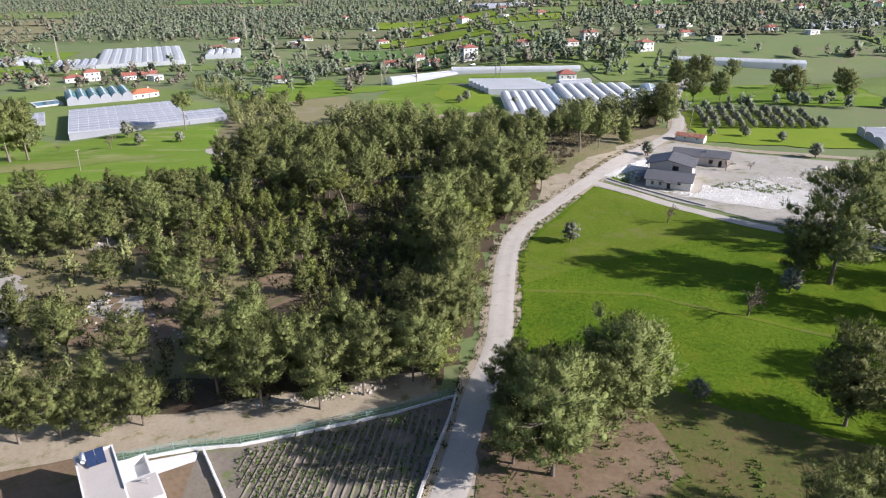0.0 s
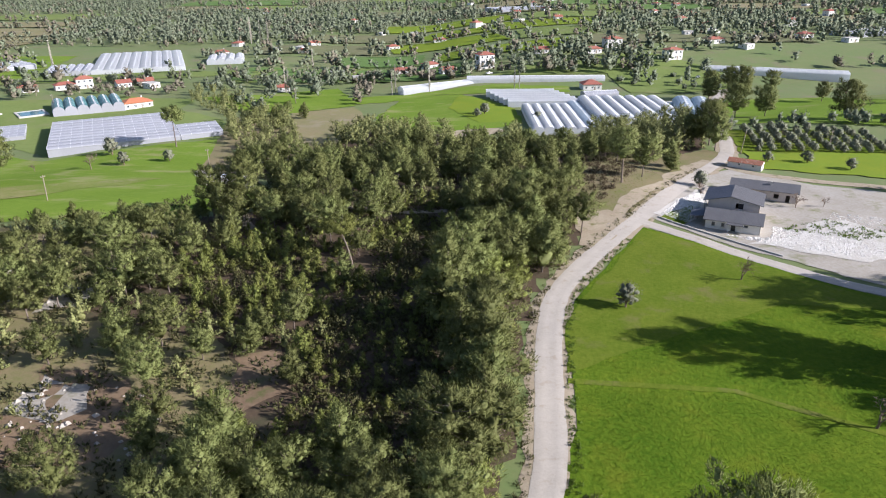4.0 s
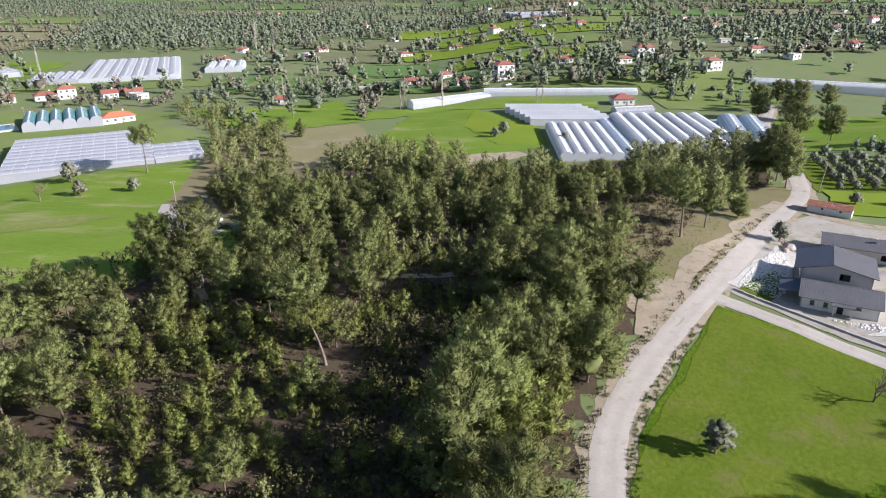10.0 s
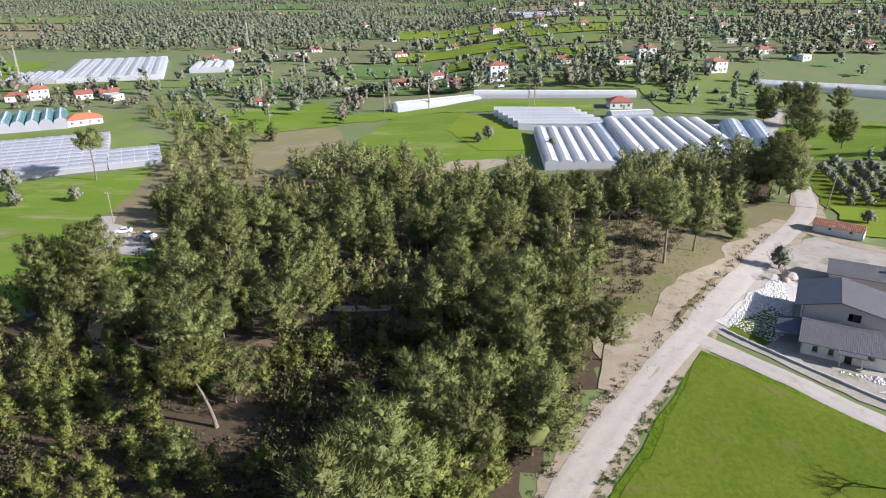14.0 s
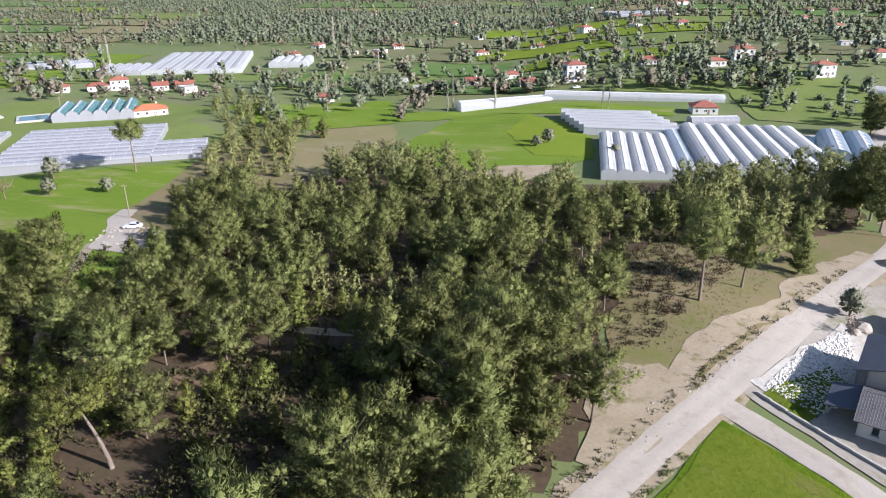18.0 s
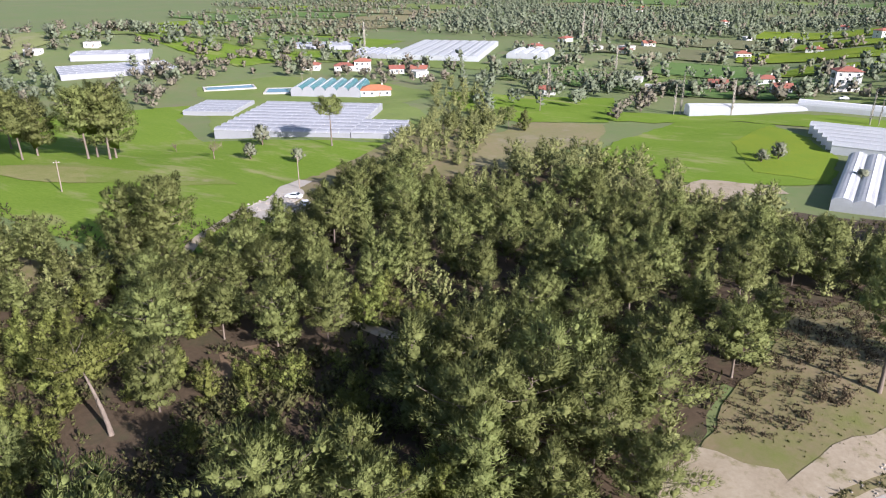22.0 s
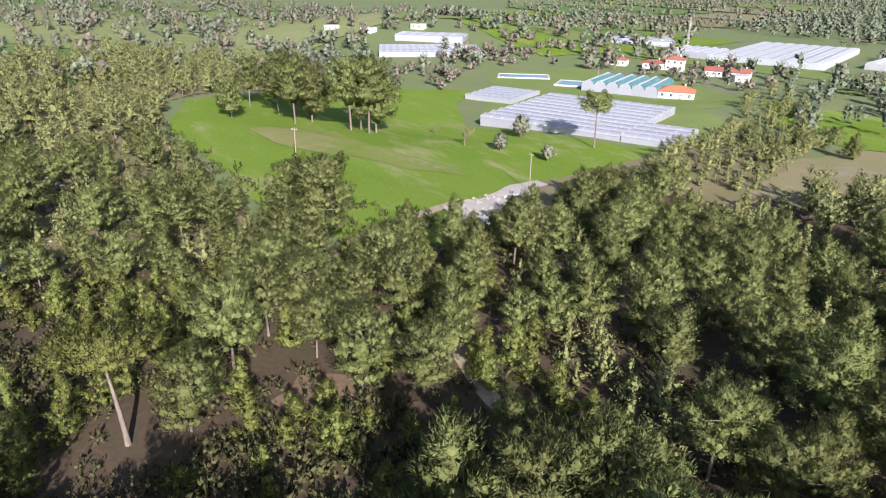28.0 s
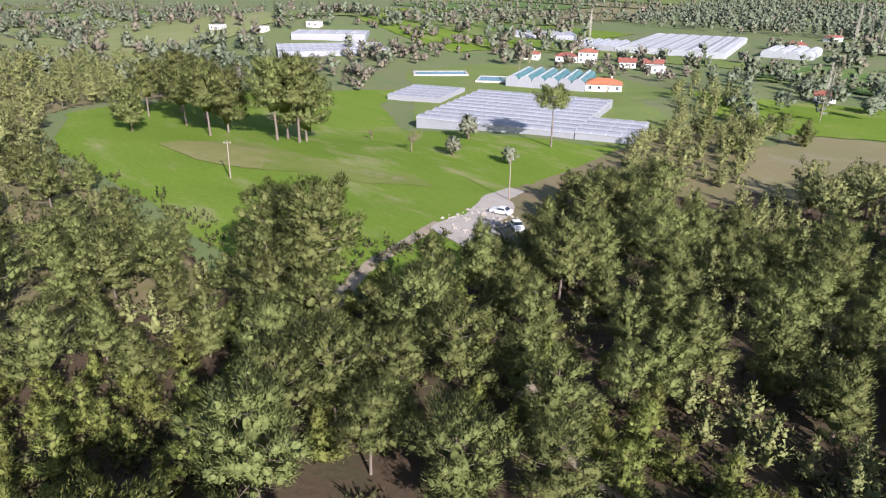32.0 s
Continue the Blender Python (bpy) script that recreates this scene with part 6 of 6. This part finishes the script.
# ---- poles, cars, ponds ----
def pole(x, y, h, lean=0, arms=True, label="weathered wooden utility pole beside the road"):
    ob = thing("utility_pole", pose(x, y, ground_z(x, y) - 0.3, lean, lean * 0.6, (x * 13) % 90), label, "utility pole", "utility poles")
    part("shaft", Build().tube([(0, 0, 0), (0, 0, h * 0.5), (0, 0, h)], [0.16, 0.14, 0.1], 8).mesh("shaft", M_wood, True), ob)
    if arms:
        part("crossarm", Build().box(-0.7, -0.06, h - 0.6, 0.7, 0.06, h - 0.46).mesh("arm", M_wood), ob)
        for s in (-0.55, 0, 0.55):
            part("insulator", Build().tube([(s, 0, h - 0.46), (s, 0, h - 0.28)], [0.05, 0.04], 6).mesh("insulator", M_rib_w), ob)


for q in [(-89, 262, 9.5, 0), (105.6, 300, 8.5, 3), (95, 262, 9.0, 5), (-92, 415, 9, 0), (-218, 396, 9, 0), (-252, 438, 9, 0), (-120, 216, 8, 2), (116, 345, 9, 0), (128, 268, 7, 2), (150, 240, 7, 0)]:
    pole(*q)


def car(x, y, turn, paint, label):
    ob = thing("parked_car", pose(x, y, ground_z(x, y) + 0.24, 0, 0, turn), label, "car", "parked cars")
    prof = [(-2.1, 0.35), (-2.1, 0.75), (-1.9, 0.9), (-1.0, 0.98), (-0.45, 1.42), (0.9, 1.45), (1.55, 1.02), (2.0, 0.92), (2.1, 0.7), (2.1, 0.35)]
    b = Build()
    v = [(px, s * (0.86 if pz < 1.1 else 0.68), pz) for s in (-1, 1) for px, pz in prof]
    n = len(prof)
    b.add(v, [tuple(range(n)), tuple(range(2 * n - 1, n - 1, -1))] + [(i, n + i, n + (i + 1) % n, (i + 1) % n) for i in range(n)])
    body = part("body", b.mesh("body", paint), ob)
    g = Build()
    g.add([(-0.98, -0.8, 1.0), (-0.98, 0.8, 1.0), (-0.47, 0.67, 1.41), (-0.47, -0.67, 1.41)], [(0, 1, 2, 3)])
    part("windscreen", g.mesh("glass", M_glass), body, at=pose(-0.015, 0, 0.015))
    g = Build()
    g.add([(1.5, -0.8, 1.04), (1.5, 0.8, 1.04), (0.92, 0.67, 1.43), (0.92, -0.67, 1.43)], [(3, 2, 1, 0)])
    part("rear_window", g.mesh("glass", M_glass), body, at=pose(0.015, 0, 0.015))
    for s in (-1, 1):
        g = Build()
        g.add([(-0.75, s * 0.86, 1.03), (1.3, s * 0.86, 1.03), (0.85, s * 0.72, 1.38), (-0.4, s * 0.72, 1.38)], [(0, 1, 2, 3)])
        part("side_window", g.mesh("glass", M_glass), body)
        for px in (-1.3, 1.3):
            wheel = part("wheel", Build().tube([(px, s * 0.68, 0.3), (px, s * 0.9, 0.3)], [0.32, 0.32], 12).mesh("tyre", M_tyre), ob)
            part("rim", Build().tube([(px, s * 0.85, 0.3), (px, s * 0.92, 0.3)], [0.18, 0.18], 10).mesh("rim", M_steel), wheel)
        part("headlight", Build().box(-2.12, s * 0.62 - 0.16, 0.62, -2.05, s * 0.62 + 0.16, 0.78).mesh("lamp", M_rib_w), body)


car(-81, 252, 20, M_car, "white car parked on the dirt at the forest edge")
car(-72, 247, 150, M_car, "white car half hidden under the pines")
car(20, 492, 30, M_car, "white car parked beside the village houses")
car(150, 470, 60, M_car, "white car parked by a field track")


def pond(x, y, turn, w, d, label):
    ob = thing("water_basin", pose(x, y, ground_z(x, y), 0, 0, turn), label, "pond")
    for q in ((-w / 2, -d / 2 - 1, w / 2, -d / 2), (-w / 2, d / 2, w / 2, d / 2 + 1), (-w / 2 - 1, -d / 2 - 1, -w / 2, d / 2 + 1), (w / 2, -d / 2 - 1, w / 2 + 1, d / 2 + 1)):
        part("bank", Build().box(q[0], q[1], -0.5, q[2], q[3], 0.75).mesh("bank", M_conc), ob, "pale concrete rim")
    part("water", Build().box(-w / 2, -d / 2, -0.4, w / 2, d / 2, 0.55).mesh("water", M_water), ob, "blue-green water")


pond(-252, 377, 55, 24, 11, "square irrigation basin with pale rim")
pond(-225, 386, 40, 12, 14, "irrigation basin beside the greenhouse")
pond(84, 408, 0, 24, 10, "irrigation basin with blue water behind the tunnels")
pond(112, 392, 20, 14, 12, "irrigation basin lined with pale film")


# ---- bare, olive and poplar trees ----
def bare_kind(seed, h, r, material, depth=4):
    rng = random.Random(seed)
    b = Build()

    def grow(p, d, ln, rad, lvl):
        q = p + d * ln
        mid = p + d * ln * 0.5 + Vector((rng.uniform(-1, 1), rng.uniform(-1, 1), 0)) * ln * 0.06
        b.tube([p, mid, q], [rad, rad * 0.8, rad * 0.62], 5 if lvl > 1 else 3, cap=False)
        if lvl == 0:
            return
        for i in range(4 if lvl > 1 else 5):
            a, t = rng.uniform(0, 6.28), rng.uniform(0.35, 0.85)
            o = d.orthogonal().normalized()
            o = Matrix.Rotation(a, 3, d) @ o
            nd = (d * (1 - t * 0.55) + o * t + Vector((0, 0, 0.15))).normalized()
            grow(q if i else mid, nd, ln * rng.uniform(0.55, 0.8), rad * 0.55, lvl - 1)
    grow(Vector((0, 0, -0.2)), Vector((0.03, 0.02, 1)).normalized(), h * 0.32, h * 0.028, depth)
    return b.mesh("branches", material)


BARE = [bare_kind(1, 7.0, 3.2, M_twig), bare_kind(2, 5.0, 2.2, M_twig)]


def bare_tree(k, x, y, s, label):
    ob = thing("bare_tree", pose(x, y, ground_z(x, y), 0, 0, (x * 17) % 360) @ Matrix.Scale(s, 4), label, "bare tree")
    part("bare_crown", BARE[k], ob)


for q in [(0, -137.2, 273.3, 1.15, "leafless brown tree standing on the green meadow"), (1, -160, 276, 0.8, "small leafless tree on the green meadow"), (1, 56, 112, 1.7, "round leafless brown tree in the meadow"), (1, 56, 161, 1.35, "small leafless tree in the meadow"), (0, 88, 206, 0.8, "leafless tree beside the new house"), (0, 205, 400, 1.6, "large leafless tree in a meadow"), (1, 96, 207, 0.8, "leafless tree on the chalk plot"), (1, 66, 216, 0.9, "half-bare tree beside the gravel road"), (0, -40, 505, 1.3, "leafless brown tree among village houses"), (0, 190, 352, 0.7, "small leafless tree in a meadow")]:
    bare_tree(*q)


def olive_kind(seed, h, r, n):
    rng = np.random.default_rng(seed)
    c, o = crown_clusters(rng, h, h * 0.3, r, n, "round", 1)
    b = Build()
    for k in range(4):
        a = k * 1.6 + seed
        b.tube([(0, 0, -0.2), (0.15 * math.cos(a), 0.15 * math.sin(a), h * 0.25), (r * 0.5 * math.cos(a), r * 0.5 * math.sin(a), h * 0.62)], [0.14, 0.11, 0.04], 5)
    return b.mesh("trunk", M_twig, True), tri_mesh("crown", puffs(rng, c * np.array([0.75, 0.75, 0.95]), unit(o + np.array([0, 0, 0.4])), o, rng.uniform(0.28, 0.42, n) * r, 60, 0.2, 0.026, True, fill=0.62), M_olive), h


OLIVES = [olive_kind(3, 3.8, 2.2, 34), olive_kind(4, 3.4, 1.9, 30), olive_kind(5, 4.6, 2.4, 40)]
rng_o = random.Random(31)
for i in range(11):
    for j in range(9):
        x, y = 103 + i * 4.6 + j * 0.9 + rng_o.uniform(-0.6, 0.6), 266 + j * 4.0 - i * 0.5 + rng_o.uniform(-0.6, 0.6)
        if inside(x, y, [(97, 262), (122, 260), (152, 262), (152, 296), (106, 300)]) and not near_line(x, y, ROAD_PTS, 5):
            tree(OLIVES[rng_o.randrange(3)], x, y, rng_o.uniform(0.6, 0.85), rng_o.uniform(0, 360), "olive_tree", "grey-green olive tree in the grove", "olive tree", "olive grove")
for x, y, k, s, lab in [(29.3, 148.8, 2, 1.05, "grey-green olive tree standing alone in the meadow"), (68, 121, 2, 1.1, "pale olive tree in the meadow"), (38, 86, 0, 0.9, "small olive tree beside the pines"), (67.9, 222.8, 2, 1.0, "olive tree beside the gravel road"), (-140, 296, 2, 1.5, "dark round tree before the greenhouse"), (-128, 280, 2, 1.1, "small olive tree on the green meadow"), (-113, 286, 2, 1.0, "olive tree near the flat-topped pine"), (100, 252, 1, 1.0, "olive tree behind the shed"), (112, 250, 0, 1.0, "olive tree in the flowering field"), (122, 242, 1, 1.1, "olive tree in the flowering field"), (123, 220, 2, 1.1, "olive tree beside the lane"), (12, 372, 2, 1.2, "olive tree on the knoll"), (8, 366, 1, 1.2, "olive tree on the knoll"), (36, 352, 2, 1.1, "small dark tree beside the tunnels")]:
    tree(OLIVES[k], x, y, s, x * 29 % 360, "olive_tree", lab, "olive tree")


def poplar_mesh(seed, h):
    rng = random.Random(seed)
    b = Build()
    b.tube([(0, 0, -0.3), (0, 0, h * 0.5), (0, 0, h)], [0.28, 0.16, 0.03], 6)
    for i in range(110):
        z = h * (0.08 + 0.86 * i / 110)
        a = rng.uniform(0, 6.28)
        ln = h * 0.2 * (1 - 0.55 * i / 110) * rng.uniform(0.7, 1.1)
        o = Vector((math.cos(a), math.sin(a), 0)) * ln * 0.28
        b.tube([(0, 0, z), (o.x * 0.7, o.y * 0.7, z + ln * 0.45), (o.x, o.y, z + ln)], [0.07, 0.05, 0.015], 3, cap=False)
    return b.mesh("branches", M_pale)


POP = [poplar_mesh(1, 17), poplar_mesh(2, 15)]
for k, (x, y, s) in enumerate([(-301.7, 548, 1.3), (-104, 450, 1.05), (-106, 452, 0.95), (-40, 440, 0.9), (-38, 443, 1.05), (-18, 448, 1.0), (33, 446, 0.8), (36, 447, 0.7), (-205, 735, 1.5), (-196, 737, 1.5), (-188, 735, 1.5), (-110, 560, 1.0)]):
    ob = thing("poplar_tree", pose(x, y, ground_z(x, y), 0, 0, k * 40) @ Matrix.Scale(s, 4), "tall slender leafless poplar with pale branches", "poplar tree", "poplars")
    part("bare_crown", POP[k % 2], ob)


# ---- rubble, rocks, shrubs, verge grass ----
def stones(name, poly, n, size, m, label, seed):
    rng = random.Random(seed)
    b = Build()
    xs, ys = [p[0] for p in poly], [p[1] for p in poly]
    ico = [Vector(p).normalized() for p in ((1, 0, 0), (-1, 0, 0), (0, 1, 0), (0, -1, 0), (0, 0, 1), (0, 0, -1))]
    fc = [(0, 2, 4), (2, 1, 4), (1, 3, 4), (3, 0, 4), (2, 0, 5), (1, 2, 5), (3, 1, 5), (0, 3, 5)]
    k = 0
    while k < n:
        x, y = rng.uniform(min(xs), max(xs)), rng.uniform(min(ys), max(ys))
        if not inside(x, y, poly):
            continue
        k += 1
        s = size * rng.uniform(0.4, 1.0) ** 2 + 0.08
        z = ground_z(x, y) + 0.14
        b.add([(x + p.x * s * rng.uniform(0.7, 1.3), y + p.y * s * rng.uniform(0.7, 1.3), z + p.z * s * 0.7) for p in ico], fc)
    tagged(new(name, b.mesh(name, m)), label, "rubble", kind="stuff")


stones("white_rubble", [(50, 199), (58, 210), (66, 218), (64, 208), (58, 196), (55, 194)], 2600, 0.34, M_rubble, "bank of white chalk rubble beside the house", 2)
stones("white_rubble", [(62, 186), (74, 178), (88, 172), (96, 176), (86, 186), (76, 192), (72, 184)], 1800, 0.3, M_rubble, "white chalk rubble strewn before the house", 3)
stones("white_rubble", [(88, 172), (108, 168), (118, 176), (112, 196), (96, 202), (86, 190)], 900, 0.25, M_rubble, "white chalk spoil on the building plot", 4)
stones("track_stones", [(-30, 84), (-12, 88.5), (-4, 92), (-6, 93), (-30, 86)], 90, 0.5, M_rock, "pale stones along the forest track", 5)
stones("forest_rocks", [(-72, 126), (-48, 120), (-44, 104), (-70, 104)], 60, 0.6, M_rock, "pale rocks on the bare forest floor", 6)
stones("forest_rocks", [(-150, 170), (-130, 168), (-76, 166), (-76, 150), (-146, 152)], 150, 0.8, M_rock, "pale rocks showing between the pines", 7)
stones("verge_stones", [(30, 178), (44, 198), (70, 232), (67, 234), (42, 203), (28, 182)], 130, 0.18, M_rock, "loose stones along the road bank", 8)
stones("parking_rubble", [(-82, 238), (-90, 256), (-78, 254), (-68, 244), (-70, 234)], 180, 0.6, M_rock, "pale rubble on the dirt parking place", 9)


def boulder(x, y, s, label, seed):
    bm = bmesh.new()
    bmesh.ops.create_icosphere(bm, subdivisions=2, radius=s)
    for v in bm.verts:
        v.co *= 1 + 0.25 * noise.noise(v.co * 1.3 / s + Vector((seed, 0, 0)))
        v.co.z *= 0.7
    me = bpy.data.meshes.new("boulder")
    bm.to_mesh(me)
    bm.free()
    me.materials.append(M_rock)
    ob = new("boulder", me)
    ob.matrix_basis = pose(x, y, ground_z(x, y) + s * 0.3)
    tagged(ob, label, "boulder")


for k, (x, y, s) in enumerate([(68.5, 218.5, 1.4), (66.8, 217, 0.9), (-2, 95, 0.6), (7.5, 206, 0.6), (118, 206, 1.6), (121, 204, 1.1)]):
    boulder(x, y, s, "large pale boulder beside the track", k)


def bushes(name, poly, n, h, r, m, label, seed, avoid=True):
    rng = random.Random(seed)
    spots = [q for q in scatter(rng, poly, n, h, r) if not (avoid and (near_line(q[0], q[1], ROAD_PTS, 3.2) or near_line(q[0], q[1], SIDE_PTS, 2.6)))]
    nrng = np.random.default_rng(seed)
    vs, ns = [], []
    for x, y, hh, rr in spots:
        c, o = crown_clusters(nrng, hh, 0.05, rr, 5, "round", 1)
        v, nn = tufts(nrng, c, o, 4, rr * 0.42, max(0.14, rr * 0.3), max(0.035, rr * 0.065), 2, core=0.7)
        vs.append(v + np.array([x, y, ground_z(x, y)]))
        ns.append(nn)
    tagged(new(name, tri_mesh(name, (np.concatenate(vs), np.concatenate(ns)), m)), label, "shrubs", kind="stuff")


bushes("slope_shrubs", [(28, 204), (31, 240), (46, 256), (58, 252), (52, 234), (42, 216), (36, 206)], 640, (0.25, 0.65), (0.3, 0.85), M_shrub, "low dark spiny shrubs on the eroded slope", 41)
M_shrub_g = mat("undergrowth_leaves", (0.085, 0.08, 0.035), (0.125, 0.13, 0.045), 0.1, 1.0, rough=0.9, bump=0.0, island=0.3, thin=0.2)
bushes("forest_undergrowth", [(-100, 80), (-20, 88), (4, 110), (10, 150), (26, 186), (30, 230), (80, 280), (60, 318), (-40, 300), (-60, 250), (-90, 205), (-200, 190), (-200, 100)], 4200, (0.5, 1.7), (0.6, 1.5), M_shrub_g, "mixed low undergrowth beneath the pines", 42)
bushes("hollow_undergrowth", HOLLOW, 320, (0.5, 1.8), (0.6, 1.4), M_shrub_g, "dense low undergrowth between young pines", 39)
bushes("gully_undergrowth", GULLY, 900, (0.6, 2.2), (0.7, 1.6), M_shrub_g, "dense low undergrowth in the shaded gully", 40)
bushes("road_weeds", [(p[0] - 4.3, p[1] + 1) for p in ROAD_PTS[8:70]] + [(p[0] - 2.4, p[1] + 0.5) for p in ROAD_PTS[69:7:-1]], 330, (0.2, 0.6), (0.25, 0.6), M_shrub_g, "weeds and grass along the road edge", 43, False)
bushes("road_weeds", [(p[0] + 2.5, p[1] - 0.5) for p in ROAD_PTS[8:48]] + [(p[0] + 4.2, p[1] - 1) for p in ROAD_PTS[47:7:-1]], 420, (0.15, 0.4), (0.2, 0.45), M_grass, "grass tufts along the meadow edge of the road", 44, False)
bushes("plot_weeds", [(50, 195), (54, 201), (58, 203), (56, 196), (54, 193)], 60, (0.2, 0.45), (0.25, 0.6), M_grass, "green weeds on the rubble bank", 45)
bushes("plot_weeds", [(76, 190), (92, 182), (104, 186), (90, 196)], 120, (0.2, 0.5), (0.3, 0.9), M_grass, "green weeds on the chalk plot", 46)
bushes("soil_tufts", [(4, 66), (8, 86), (30, 84), (44, 70), (36, 56), (6, 54)], 260, (0.2, 0.6), (0.3, 0.8), M_grass, "thin grass tufts on the reddish soil", 48)


M_blade = mat("meadow_blades", (0.095, 0.155, 0.012), (0.14, 0.19, 0.016), 0.08, 0.5, bump=0.0, island=0.15, thin=0.2, spec=0.05)
M_blade2 = mat("pale_meadow_blades", (0.12, 0.155, 0.016), (0.165, 0.19, 0.027), 0.08, 0.5, bump=0.0, island=0.15, thin=0.2, spec=0.05)


def meadow_grass(name, poly, n, m, label, seed, size=0.11):
    rng = np.random.default_rng(seed)
    xs, ys = [p[0] for p in poly], [p[1] for p in poly]
    x, y = rng.uniform(min(xs), max(xs), n), rng.uniform(min(ys), max(ys), n)
    ok = [inside(a, b, poly) for a, b in zip(x, y)]
    x, y = x[ok], y[ok]
    z = np.array([ground_z(a, b) for a, b in zip(x, y)]) + 0.1
    c = np.repeat(np.stack([x, y, z], 1), 3, axis=0)
    a = rng.uniform(0, 6.28, len(c))
    d = np.stack([np.cos(a) * 0.6, np.sin(a) * 0.6, rng.uniform(0.5, 1.0, len(c))], 1) * size
    s = np.stack([-np.sin(a), np.cos(a), np.zeros(len(c))], 1) * size * 0.28
    nrm = np.array([0, 0, 1.0]) + rng.normal(size=c.shape) * 0.15
    nrm /= np.linalg.norm(nrm, axis=1)[:, None]
    v = np.stack([c - s, c + s, c + d], 1).reshape(-1, 3)
    tagged(new(name, tri_mesh(name, (v, np.repeat(nrm, 3, axis=0)), m)), label, "grass", kind="stuff")


meadow_grass("meadow_grass", [(14, 98), (15, 122), (38, 120), (68, 101), (100, 86), (90, 70), (60, 78), (40, 86), (22, 94)], 36000, M_blade, "short lush grass blades of the green meadow", 51)
meadow_grass("meadow_grass", [(15, 127), (20, 152), (43, 189), (73, 157), (104, 136), (104, 92), (70, 105), (40, 123)], 42000, M_blade2, "short yellow-green grass blades of the meadow", 52)
meadow_grass("rough_grass", [(22, 58), (30, 72), (36, 84), (60, 74), (66, 48), (30, 46)], 7000, M_blade2, "thin rough grass on reddish earth", 54)
meadow_grass("slope_grass", [(28, 204), (31, 240), (48, 258), (66, 257), (58, 232), (42, 204)], 2200, M_blade2, "thin grass on the eroded slope", 55, 0.22)
meadow_grass("lane_grass", [(49, 197), (56, 206), (66, 214), (60, 200), (54, 192)], 1800, M_blade, "green grass on the rubble bank", 56, 0.3)
